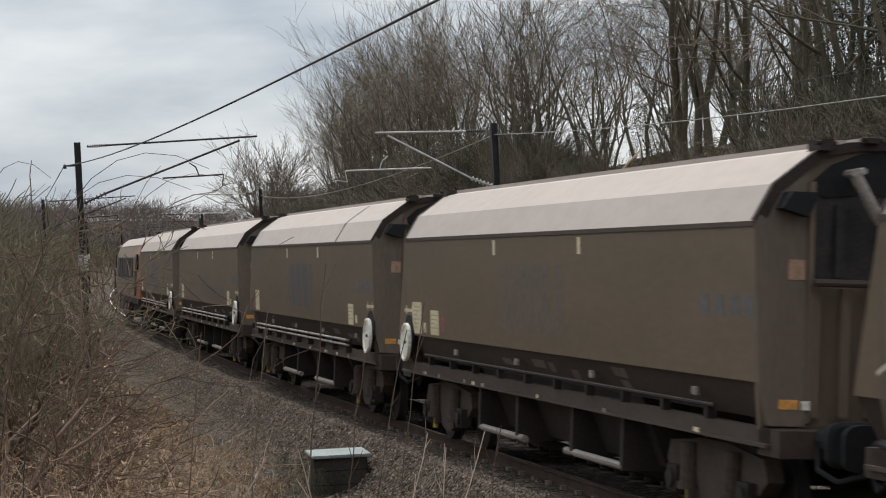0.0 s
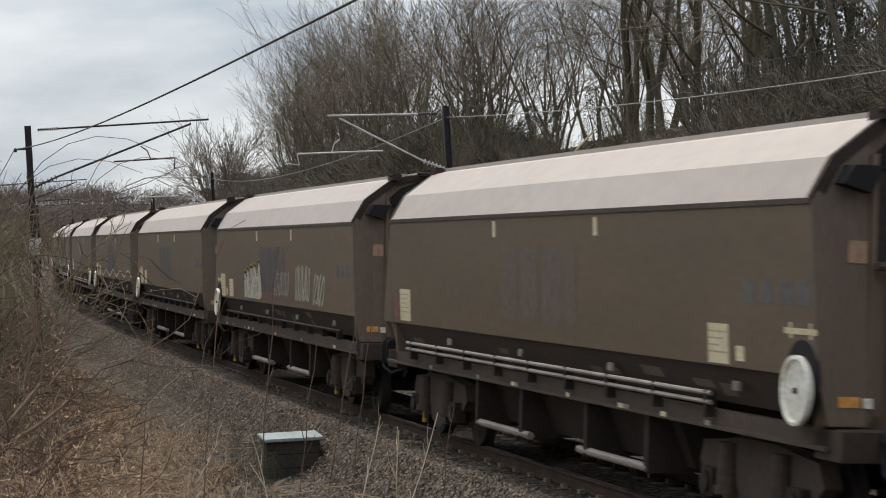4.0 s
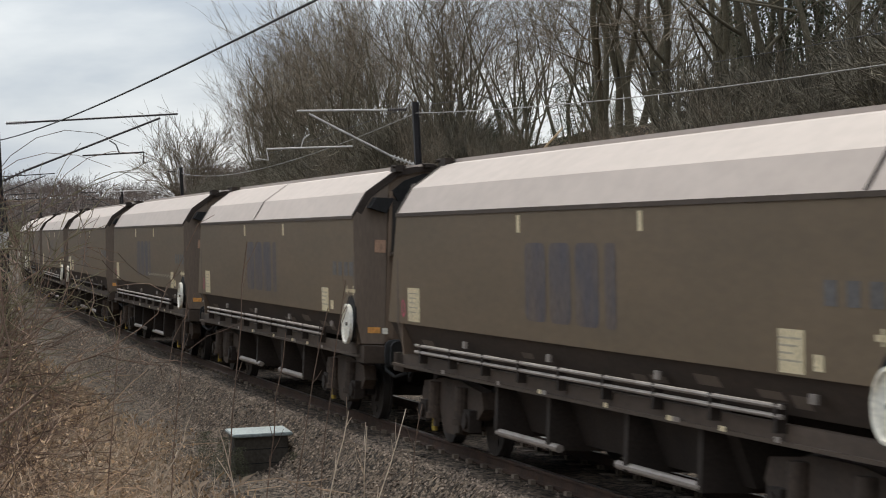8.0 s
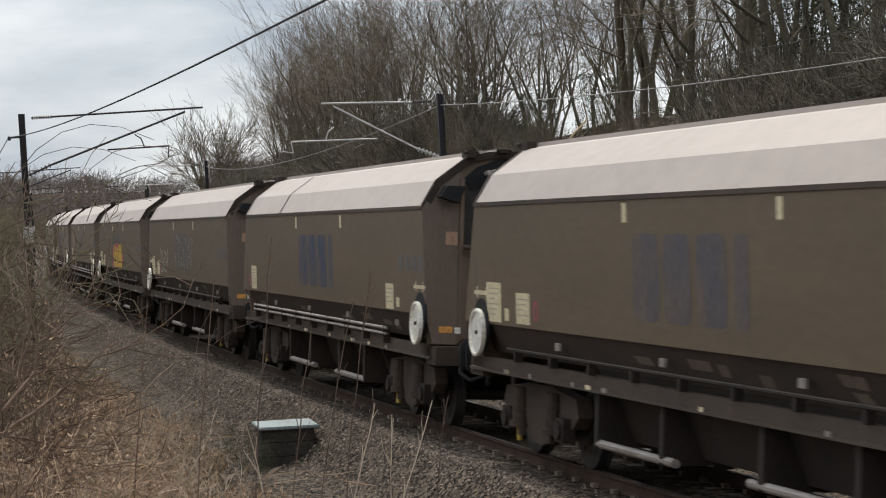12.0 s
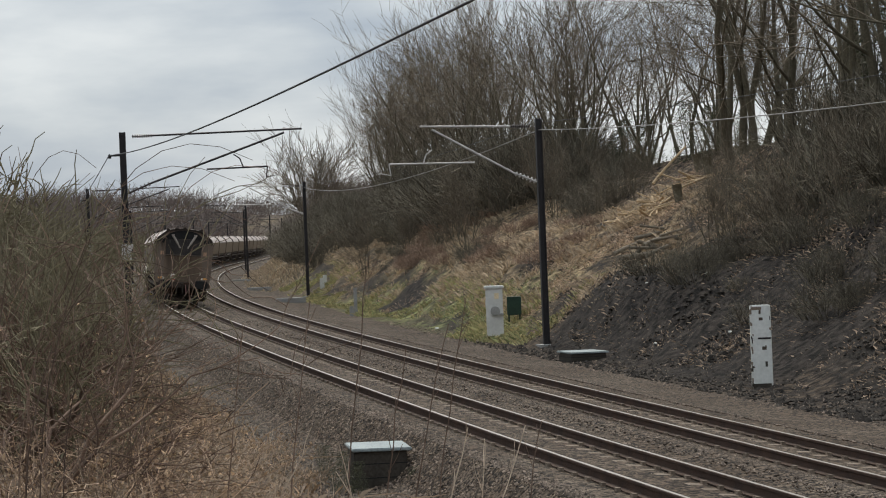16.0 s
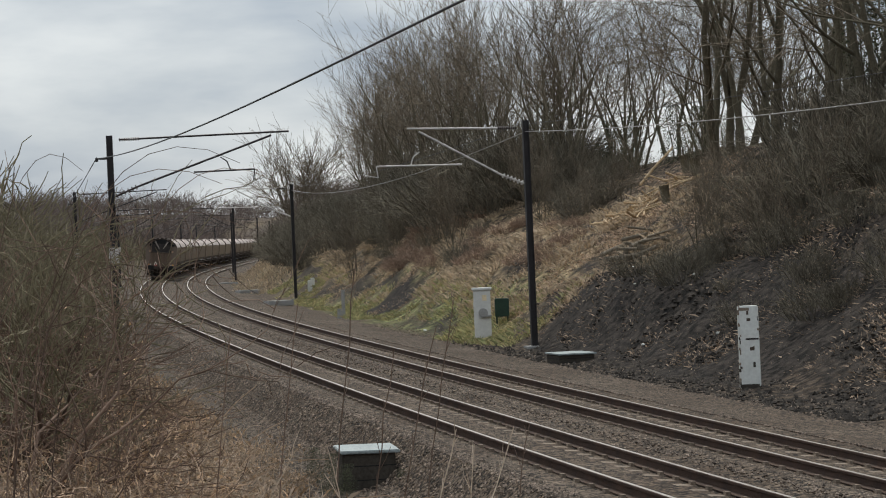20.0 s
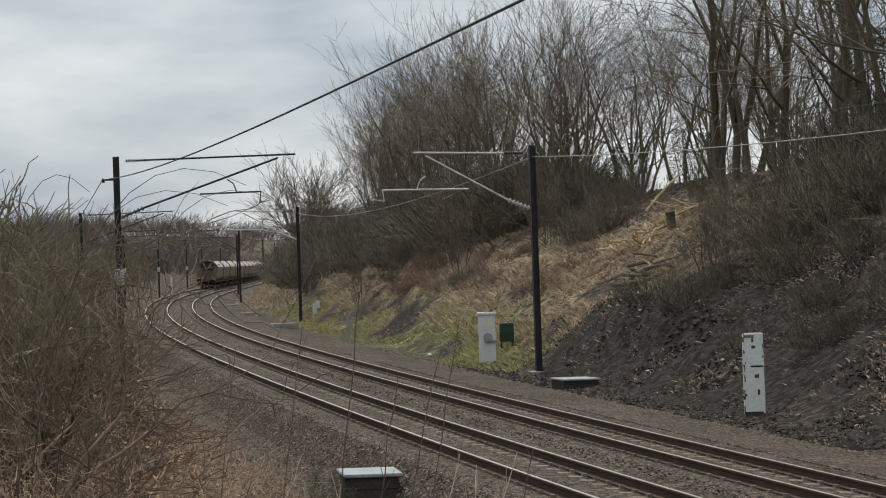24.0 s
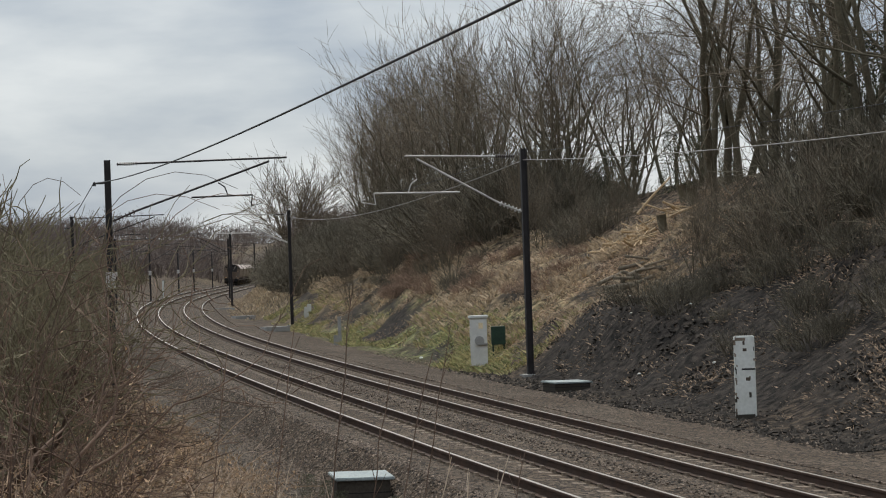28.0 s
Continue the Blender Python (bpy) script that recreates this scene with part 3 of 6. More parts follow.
def build_bogie(wagon, y0):
    bogie = new("bogie")
    bogie.parent = wagon
    bogie.location = (0, y0, 0)
    for y in (-1.0, 1.0):
        bm = bmesh.new()
        for sx in (-1, 1):
            wheel_disc(bm, (sx * 0.76, 0, 0), 0.42, 0.125, 28)
            wheel_disc(bm, (sx * 0.705, 0, 0), 0.45, 0.03, 28)
            wheel_disc(bm, (sx * 0.84, 0, 0), 0.17, 0.06, 16)
            # pressed web with four lightening dimples
            for q in range(4):
                a = q * math.pi / 2 + 0.4
                wheel_disc(bm, (sx * 0.825, 0.27 * math.cos(a), 0.27 * math.sin(a)), 0.05, 0.02, 8)
        rod(bm, (-0.98, 0, 0), (0.98, 0, 0), 0.075, 10)
        w = part("wheelset", bm, M_WHEEL, bogie)
        w.location = (0, y, 0.42)
    for sx in (-1, 1):
        bm = bmesh.new()
        # cast side frame: deep belly, arched over the axle boxes
        prof = [(-1.40, 0.58), (-1.30, 0.78), (-0.80, 0.82), (-0.45, 0.86), (0.45, 0.86), (0.80, 0.82), (1.30, 0.78), (1.40, 0.58), (1.20, 0.44), (0.80, 0.52),
                (0.52, 0.48), (0.34, 0.24), (0.18, 0.19), (-0.18, 0.19), (-0.34, 0.24), (-0.52, 0.48), (-0.80, 0.52), (-1.20, 0.44)]
        a = [bm.verts.new((sx * 0.93, y, z)) for y, z in prof]
        b = [bm.verts.new((sx * 1.10, y, z)) for y, z in prof]
        bm.faces.new(a), bm.faces.new(b)
        for i in range(len(prof)):
            j = (i + 1) % len(prof)
            bm.faces.new((a[i], a[j], b[j], b[i]))
        bmesh.ops.recalc_face_normals(bm, faces=bm.faces)
        part("side_frame", bm, M_BOGIE, bogie)
        for y in (-0.62, 0.62):
            bm = bmesh.new()
            rod(bm, (sx * 1.13, y, 0.40), (sx * 1.13, y, 0.80), 0.10, 12)
            part("spring_pot", bm, M_BOGIE, bogie)
            bm = bmesh.new()
            rod(bm, (sx * 1.13, y, 0.34), (sx * 1.13, y, 0.41), 0.125, 12)
            part("spring_seat", bm, M_BOGIE, bogie)
        bm = bmesh.new()
        rod(bm, (sx * 1.13, 0.62, 0.18), (sx * 1.13, 0.62, 0.34), 0.04, 8)
        part("yellow_tag", bm, M_TAG, bogie, "faded yellow tag")
        for y in (-1.0, 1.0):
            bm = bmesh.new()
            box(bm, sx * 1.04, sx * 1.19, y - 0.14, y + 0.14, 0.29, 0.55)
            wheel_disc(bm, (sx * 1.20, y, 0.42), 0.10, 0.05, 12)
            part("axle_box", bm, M_UNDER, bogie)
            bm = bmesh.new()
            box(bm, sx * 1.105, sx * 1.16, y * 0.55 - 0.05, y * 0.55 + 0.05, 0.24, 0.5)
            part("brake_hanger", bm, M_BOGIE, bogie)
    bm = bmesh.new()
    box(bm, -0.95, 0.95, -0.25, 0.25, 0.5, 0.85)
    part("bolster", bm, M_UNDER, bogie)


def roof_profile():
    return [(-1.437, 2.93), (-1.25, 3.27), (-0.84, 3.59), (-0.55, 3.66), (0, 3.69), (0.55, 3.66), (0.84, 3.59), (1.25, 3.27), (1.437, 2.93)]


def build_end(wagon, sgn):
    """End wall at local y = sgn * HALF with ribs, rail, reflectors and roof rams."""
    y = sgn * HALF
    bm = bmesh.new()
    prof = roof_profile() + [(1.36, 1.5), (1.32, 1.10), (-1.32, 1.10), (-1.36, 1.5)]
    a = [bm.verts.new((px * 0.985, y - sgn * 0.05, pz - 0.02)) for px, pz in prof]
    b = [bm.verts.new((px * 0.985, y - sgn * 0.13, pz - 0.02)) for px, pz in prof]
    bm.faces.new(a), bm.faces.new(b)
    for i in range(len(prof)):
        j = (i + 1) % len(prof)
        bm.faces.new((a[i], a[j], b[j], b[i]))
    bmesh.ops.recalc_face_normals(bm, faces=bm.faces)
    end = part("end_wall", bm, M_END, wagon, "grimy dark end wall with upright ribs")
    for sx in (-1, 1):
        bm = bmesh.new()
        wing = [(0.93, 1.12), (1.26, 1.12), (1.362, 1.5), (1.433, 2.9), (1.235, 3.25), (0.93, 3.47)]
        v = [bm.verts.new((sx * px, y - sgn * 0.05, pz)) for px, pz in wing]
        w = [bm.verts.new((sx * px, y + sgn * (0.008 + 0.06 * (2.9 - pz) / 1.6), pz)) for px, pz in wing]
        bm.faces.new(v), bm.faces.new(w)
        for i in range(6):
            bm.faces.new((v[i], v[(i + 1) % 6], w[(i + 1) % 6], w[i]))
        bmesh.ops.recalc_face_normals(bm, faces=bm.faces)
        part("wing_plate", bm, M_WING, end, "smooth blue-grey corner plate")
    for x in (-0.84, -0.55, -0.28, 0.0, 0.28, 0.55, 0.84):
        bm = bmesh.new()
        box(bm, x - 0.045, x + 0.045, y - sgn * 0.05, y + sgn * 0.03, 1.2, 2.35)
        part("rib", bm, M_END, end)
    for x in (-0.9, 0.9):
        bm = bmesh.new()
        box(bm, x - 0.025, x + 0.025, y - sgn * 0.05, y + sgn * 0.05, 1.15, 3.3)
        part("rib", bm, M_END, end)
    for x in (-0.62, -0.2, 0.2, 0.62):
        bm = bmesh.new()
        box(bm, x - 0.04, x + 0.04, y - sgn * 0.05, y + sgn * 0.02, 2.45, 3.1)
        part("rib", bm, M_WHEEL, end)
    bm = bmesh.new()
    rod(bm, (-0.9, y + sgn * 0.12, 2.40), (0.9, y + sgn * 0.12, 2.40), 0.035, 8)
    for x in (-0.86, -0.3, 0.3, 0.86):
        box(bm, x - 0.03, x + 0.03, y - sgn * 0.05, y + sgn * 0.12, 2.375, 2.425)
    part("end_rail", bm, M_SOLEBAR, end)
    # darker upper panel above the rail
    bm = bmesh.new()
    box(bm, -0.885, 0.885, y - sgn * 0.052, y - sgn * 0.046, 2.44, 3.19)
    part("upper_panel", bm, M_WHEEL, end, "dark upper panel")
    # black plate painting the shade in the hollow under the roof doors, and the two rams that lift them
    arch = [(-0.88, 3.30), (-0.70, 3.46), (-0.42, 3.57), (0.0, 3.61), (0.42, 3.57), (0.70, 3.46), (0.88, 3.30), (0.78, 3.16), (0.45, 3.20), (-0.45, 3.20), (-0.78, 3.16)]
    bm = bmesh.new()
    v = [bm.verts.new((px, y - sgn * 0.046, pz)) for px, pz in arch]
    w = [bm.verts.new(p.co + Vector((0, sgn * 0.02, 0))) for p in v]
    bm.faces.new(v), bm.faces.new(w)
    for i in range(len(arch)):
        j = (i + 1) % len(arch)
        bm.faces.new((v[i], v[j], w[j], w[i]))
    bmesh.ops.recalc_face_normals(bm, faces=bm.faces)
    part("door_recess", bm, M_BLACK, end)
    # sooty rim of the roof with its hinge lugs
    bm = bmesh.new()
    rp = roof_profile()
    a = [bm.verts.new((px * 1.006, y + sgn * 0.004, pz + 0.006)) for px, pz in rp]
    b = [bm.verts.new((px * 0.95, y + sgn * 0.006, pz - 0.075)) for px, pz in rp]
    c = [bm.verts.new((px * 1.006, y - sgn * 0.07, pz + 0.006)) for px, pz in rp]
    for i in range(len(rp) - 1):
        bm.faces.new((a[i], a[i + 1], b[i + 1], b[i]))
        bm.faces.new((a[i], c[i], c[i + 1], a[i + 1]))
    bmesh.ops.recalc_face_normals(bm, faces=bm.faces)
    part("roof_rim", bm, M_UNDER, end, "sooty dark roof rim")
    for px, pz, h in ((-0.80, 3.58, 0.10), (0.0, 3.68, 0.09), (0.80, 3.58, 0.10), (-0.36, 3.66, 0.05)):
        bm = bmesh.new()
        box(bm, px - 0.06, px + 0.06, y - sgn * 0.22, y + sgn * 0.10, pz, pz + h)
        rod(bm, (px - 0.10, y + sgn * 0.06, pz + h * 0.7), (px + 0.10, y + sgn * 0.06, pz + h * 0.7), 0.022, 6)
        part("hinge_lug", bm, M_UNDER, end)
    for sx in (-1, 1):
        bm = bmesh.new()
        lug = [(sx * 1.0, 2.98), (sx * 1.25, 3.05), (sx * 1.16, 3.2), (sx * 0.9, 3.2)]
        a = [bm.verts.new((px, y - sgn * 0.05, pz)) for px, pz in lug]
        b = [bm.verts.new((px * 0.98, y + sgn * 0.16, pz)) for px, pz in lug]
        bm.faces.new(a), bm.faces.new(b)
        for i in range(4):
            bm.faces.new((a[i], a[(i + 1) % 4], b[(i + 1) % 4], b[i]))
        bmesh.ops.recalc_face_normals(bm, faces=bm.faces)
        part("lifting_lug", bm, M_BLACK, end)
    if sgn < 0:
        for sx in (-1, 1):
            bm = bmesh.new()
            rod(bm, (sx * 0.56, y - 0.16, 3.38), (sx * 0.30, y - 0.16, 2.95), 0.055, 10)
            rod(bm, (sx * 0.36, y - 0.16, 3.05), (sx * 0.18, y - 0.16, 2.76), 0.035, 8)
            for k in (0.0, 0.09):
                rod(bm, (sx * (0.5 + k), y - 0.22, 3.40 - k * 0.2), (sx * (0.5 + k), y - 0.05, 3.40 - k * 0.2), 0.035, 6)
            part("ram", bm, M_PIPE, end, "pale hydraulic ram")
    for x in (-1.09, 1.09):
        bm = bmesh.new()
        box(bm, x - 0.09, x + 0.09, y - sgn * 0.05, y + sgn * 0.074, 1.27, 1.355)
        part("reflector", bm, M_AMBER, end, "amber reflector")
        bm = bmesh.new()
        k = x - math.copysign(0.16, x)
        box(bm, k - 0.04, k + 0.04, y - sgn * 0.05, y + sgn * 0.076, 1.265, 1.345)
        part("reflector", bm, M_WHITE, end, "white reflector")
        bm = bmesh.new()
        k = math.copysign(1.03, x)
        box(bm, k - 0.08, k + 0.08, y - sgn * 0.05, y + sgn * 0.034, 2.42, 2.60)
        part("warning_plate", bm, M_PEACH, end, "faded orange plate")
    # headstock, buffers, drawgear
    bm = bmesh.new()
    box(bm, -1.3, 1.3, y - sgn * 0.1, y + sgn * 0.42, 0.86, 1.10)
    part("headstock", bm, M_SKIRT, end)
    for x in (-0.87, 0.87):
        bm = bmesh.new()
        rod(bm, (x, y + sgn * 0.42, 1.03), (x, y + sgn * 0.95, 1.03), 0.12, 12)
        rod(bm, (x, y + sgn * 0.95, 1.03), (x, y + sgn * 1.10, 1.03), 0.08, 10)
        head = [(x + 0.30 * math.copysign(abs(math.cos(k * 0.314)) ** 0.45, math.cos(k * 0.314)), 1.03 + 0.20 * math.copysign(abs(math.sin(k * 0.314)) ** 0.45, math.sin(k * 0.314))) for k in range(20)]
        a = [bm.verts.new((px, y + sgn * 1.10, pz)) for px, pz in head]
        b = [bm.verts.new((px, y + sgn * 1.16, pz)) for px, pz in head]
        c = [bm.verts.new((x + (px - x) * 0.85, y + sgn * 1.18, 1.03 + (pz - 1.03) * 0.85)) for px, pz in head]
        bm.faces.new(a), bm.faces.new(c)
        for p, q in ((a, b), (b, c)):
            for i in range(20):
                bm.faces.new((p[i], p[(i + 1) % 20], q[(i + 1) % 20], q[i]))
        bmesh.ops.recalc_face_normals(bm, faces=bm.faces)
        part("buffer", bm, M_BLACK, end)
    bm = bmesh.new()
    box(bm, -0.1, 0.1, y + sgn * 0.4, y + sgn * 0.8, 0.9, 1.05)
    rod(bm, (0, y + sgn * 0.8, 0.98), (0, y + sgn * 0.86, 0.55), 0.04, 6)
    rod(bm, (0.25, y + sgn * 0.42, 0.95), (0.3, y + sgn * 0.6, 0.55), 0.03, 6)
    rod(bm, (-0.25, y + sgn * 0.42, 0.95), (-0.3, y + sgn * 0.6, 0.55), 0.03, 6)
    part("drawgear", bm, M_UNDER, end)
    bm = bmesh.new()
    pts = [Vector((-0.95, y + sgn * 0.45, 1.0)), Vector((-1.02, y + sgn * 0.62, 0.78)), Vector((-0.95, y + sgn * 0.9, 0.7)), Vector((-0.85, y + sgn * 1.2, 0.78))]
    for p, q in zip(pts, pts[1:]):
        rod(bm, p, q, 0.025, 6)
    part("brake_hose", bm, M_BLACK, end)


def build_wagon(kind):
    """kind 'pipe': long handrails and the brake wheel at the rear; kind 'plain': turned round, brake wheel in front."""
    label = ("bogie coal hopper wagon in dusty brown with a pale ridged roof" if kind == "pipe" else
             "bogie coal hopper wagon in dusty brown, its white brake wheel leading")
    wagon = thing("hopper_wagon", label, "wagon", "wagons of the coal train")
    # roof in two long doors with a ridge between
    bm = bmesh.new()
    prof = roof_profile()
    ys = [-HALF, -HALF * 0.5, 0, HALF * 0.5, HALF]
    rows = [[bm.verts.new((x, y, z)) for x, z in prof] for y in ys]
    low = [[bm.verts.new((x * 0.97, y, z - 0.05)) for x, z in prof] for y in (ys[0], ys[-1])]
    for a, b in zip(rows, rows[1:]):
        for i in range(len(prof) - 1):
            bm.faces.new((a[i], a[i + 1], b[i + 1], b[i]))
    for r, k in ((rows[0], low[0]), (rows[-1], low[1])):
        for i in range(len(prof) - 1):
            bm.faces.new((r[i], r[i + 1], k[i + 1], k[i]))
    bmesh.ops.recalc_face_normals(bm, faces=bm.faces)
    roof = part("roof", bm, M_ROOF, wagon, "dusty off-white roof")
    for x, z in ((-0.62, 3.648), (-0.42, 3.67), (0.42, 3.67), (0.62, 3.648)):
        bm = bmesh.new()
        box(bm, x - 0.035, x + 0.035, -HALF, HALF, z - 0.03, z + 0.035)
        part("roof_rib", bm, M_ROOF, roof)
    for sx in (-1, 1):
        bm = bmesh.new()
        box(bm, sx * 1.40, sx * 1.452, -HALF, HALF, 2.885, 2.932)
        part("eaves_strip", bm, M_SOLEBAR, roof)
    # sides: slightly leaning plates, longer at the foot
    for sx in (-1, 1):
        bm = bmesh.new()
        v = []
        for t in (0.0, 0.05):
            for y, z in ((-HALF, 2.89), (HALF, 2.89), (HALF + 0.55, 1.50), (-HALF - 0.05, 1.50)):
                v.append(bm.verts.new((sx * (-side_x(z) - t), y, z)))
        bm.faces.new(v[:4]), bm.faces.new(v[4:])
        for i in range(4):
            bm.faces.new((v[i], v[(i + 1) % 4], v[4 + (i + 1) % 4], v[4 + i]))
        bmesh.ops.recalc_face_normals(bm, faces=bm.faces)
        side = part("side", bm, M_SIDE, wagon, "dusty grey-brown side plate")
        bm = bmesh.new()
        v = []
        for t in (0.0, 0.02):
            for y, z in ((-HALF, 1.53), (HALF + 0.54, 1.53), (HALF + 0.5, 1.16), (-HALF + 0.2, 1.16)):
                v.append(bm.verts.new((sx * (1.34 - (1.53 - z) * 0.5 - t), y, z)))
        bm.faces.new(v[:4]), bm.faces.new(v[4:])
        for i in range(4):
            bm.faces.new((v[i], v[(i + 1) % 4], v[4 + (i + 1) % 4], v[4 + i]))
        bmesh.ops.recalc_face_normals(bm, faces=bm.faces)
        part("skirt", bm, M_SKIRT, wagon)
        bm = bmesh.new()
        box(bm, sx * 1.20, sx * 1.34, -HALF - 0.2, HALF + 0.35, 0.93, 0.965)
        box(bm, sx * 1.20, sx * 1.30, -HALF - 0.2, HALF + 0.35, 0.965, 1.10)
        part("solebar", bm, M_SOLEBAR, wagon)
        if kind == "pipe":
            for z in (1.245, 1.165):
                bm = bmesh.new()
                rod(bm, (sx * 1.38, -5.1, z), (sx * 1.38, 6.3, z), 0.022, 8)
                part("pipe", bm, M_PIPE, wagon, "pale steel pipe")
            for k in range(9):
                y = -5.0 + k * 1.38
                bm = bmesh.new()
                box(bm, sx * 1.30, sx * 1.40, y - 0.03, y + 0.03, 1.03, 1.27)
                part("pipe_bracket", bm, M_UNDER, wagon)
        else:
            bm = bmesh.new()
            rod(bm, (sx * 1.36, -6.2, 1.235), (sx * 1.36, 6.0, 1.235), 0.02, 6)
            part("pipe", bm, M_UNDER, wagon)
            for k in range(10):
                y = -6.0 + k * 1.3
                bm = bmesh.new()
                box(bm, sx * 1.28, sx * 1.37, y - 0.035, y + 0.035, 1.10, 1.25)
                part("pipe_bracket", bm, M_UNDER, wagon)
        # small pale marker plates along the foot
        for y in (-5.6, -2.2, 1.0, 4.2):
            bm = bmesh.new()
            box(bm, sx * 1.325, sx * 1.352, y - 0.07, y + 0.07, 1.30, 1.38)
            part("marker", bm, M_PIPE, wagon)
    # hopper belly and discharge gear between the bogies
    bm = bmesh.new()
    prof = [(-1.15, 1.16), (1.15, 1.16), (0.85, 0.42), (-0.85, 0.42)]
    a = [bm.verts.new((x, -3.4, z)) for x, z in prof]
    b = [bm.verts.new((x, 3.4, z)) for x, z in prof]
    bm.faces.new(a), bm.faces.new(b)
    for i in range(4):
        bm.faces.new((a[i], a[(i + 1) % 4], b[(i + 1) % 4], b[i]))
    bmesh.ops.recalc_face_normals(bm, faces=bm.faces)
    part("hopper_belly", bm, M_UNDER, wagon)
    for y in (-3.1, -1.2, 1.2, 3.1):
        bm = bmesh.new()
        box(bm, -1.26, 1.26, y - 0.06, y + 0.06, 0.36, 0.95)
        part("hopper_hanger", bm, M_UNDER, wagon)
    for sx in (-1, 1):
        for y0, y1 in ((0.9, 3.1), (-3.1, -0.9)):
            bm = bmesh.new()
            rod(bm, (sx * 1.22, y0, 0.40), (sx * 1.22, y1, 0.40), 0.045, 10)
            part("door_tube", bm, M_PIPE, wagon, "bare steel door tube")
    bm = bmesh.new()
    box(bm, -0.6, 0.6, -HALF, HALF, 0.82, 1.12)
    part("centre_sill", bm, M_UNDER, wagon)
    for y in (-5.55, 5.55):
        build_bogie(wagon, y)
    build_end(wagon, -1)
    build_end(wagon, 1)
    f = -1 if kind == "pipe" else 1
    # brake wheel, a white dished disc; a black disc behind paints its pocket's shade
    for sx in (-1,):
        yb = f * 7.08
        bm = bmesh.new()
        wheel_disc(bm, (sx * 1.405, yb, 1.385), 0.275, 0.03, 32)
        n = 32
        ring = [[bm.verts.new((sx * (1.42 + dx), yb + r * math.cos(2 * math.pi * i / n), 1.385 + r * math.sin(2 * math.pi * i / n))) for i in range(n)]
                for r, dx in ((0.285, -0.02), (0.285, 0.025), (0.255, 0.03), (0.24, 0.0))]
        for p, q in zip(ring, ring[1:]):
            for i in range(n):
                bm.faces.new((p[i], p[(i + 1) % n], q[(i + 1) % n], q[i]))
        bmesh.ops.recalc_face_normals(bm, faces=bm.faces)
        disc = part("brake_wheel", bm, M_WHITE, wagon, "white dished brake wheel")
        bm = bmesh.new()
        wheel_disc(bm, (sx * 1.43, yb, 1.385), 0.025, 0.03, 10)
        part("hub", bm, M_SOLEBAR, disc)
        bm = bmesh.new()
        wheel_disc(bm, (sx * 1.368, yb, 1.47), 0.325, 0.03, 24)
        part("wheel_pocket", bm, M_BLACK, wagon)
    # plates and lettering on the side towards the eye, the lettering worn to blocks
    yb = f * 7.05
    strokes("axle_mark", [[(yb - 0.33, 1.86), (yb + 0.33, 1.86)], [(yb - 0.2, 1.8), (yb - 0.2, 1.93)], [(yb + 0.2, 1.8), (yb + 0.2, 1.93)]], 0.05, M_CREAM, wagon)
    if kind == "pipe":
        plate("data_panel", 6.2, 6.78, 1.54, 1.97, M_CREAM, wagon, label="cream data panel")
        plate("data_panel", -5.47, -4.98, 1.52, 1.87, M_CREAM, wagon, label="cream data panel")
        plate("small_panel", -5.82, -5.64, 1.56, 1.69, M_CREAM, wagon)
    else:
        plate("data_panel", 6.26, 6.84, 1.53, 1.99, M_CREAM, wagon, label="cream data panel")
        plate("small_panel", 5.96, 6.12, 1.56, 1.70, M_CREAM, wagon)
        plate("data_panel", 5.15, 5.66, 1.54, 1.89, M_CREAM, wagon, label="cream data panel")
    panels = ((6.5, 1.56, 1.95), (-5.21, 1.53, 1.85)) if kind == "pipe" else ((6.55, 1.55, 1.97), (5.4, 1.55, 1.87))
    for yc, z0, z1 in panels:
        lines = [[(yc + 0.22, z1 - 0.05 - k * 0.06), (yc - 0.22 + 0.08 * (k % 3), z1 - 0.05 - k * 0.06)] for k in range(int((z1 - z0) / 0.065))]
        strokes("print_lines", lines, 0.016, M_PRINT, wagon, "faint lines of print", 0.0085)
    yo = 7.02 if kind == "pipe" else 4.92
    strokes("red_mark", [[(yo + 0.07 * math.cos(k * 0.524), 1.70 + 0.10 * math.sin(k * 0.524)) for k in range(13)]], 0.035, M_PINK, wagon, "faded red oval mark")
    rng = random.Random(7 if kind == "pipe" else 8)
    for k in range(7):
        y, z = rng.uniform(-6, 6.6), rng.uniform(1.27, 1.40)
        bm = bmesh.new()
        x = -(1.34 - (1.53 - z) * 0.5) - 0.004
        w, h, q = rng.uniform(0.08, 0.3), rng.uniform(0.03, 0.06), rng.uniform(0, 0.1)
        v = [bm.verts.new((x - dz * 0.5, y + dy, z + dz)) for dy, dz in ((-w, h), (w, h), (w - q, -h), (-w - q, -h))]
        bm.faces.new(v)
        part("chalk_patch", bm, M_WING, wagon)
    for k in range(9):
        y = rng.uniform(-6.5, 6.8)
        bm = bmesh.new()
        box(bm, -1.343, -1.338, y - rng.uniform(0.03, 0.12), y + 0.05, 0.95, 0.995)
        part("chalk_dab", bm, M_CREAM if k < 4 else M_PIPE, wagon)
    for y in (1.95, -1.85):
        plate("tick_mark", y - 0.06, y + 0.06, 2.66, 2.85, M_CREAM, wagon)
    for y in (-5.95, -6.35, -6.75, -7.1):
        plate("faded_mark", y - 0.13, y + 0.1, 2.07, 2.27, M_PALEBLUE, wagon, 0.004)
    return wagon


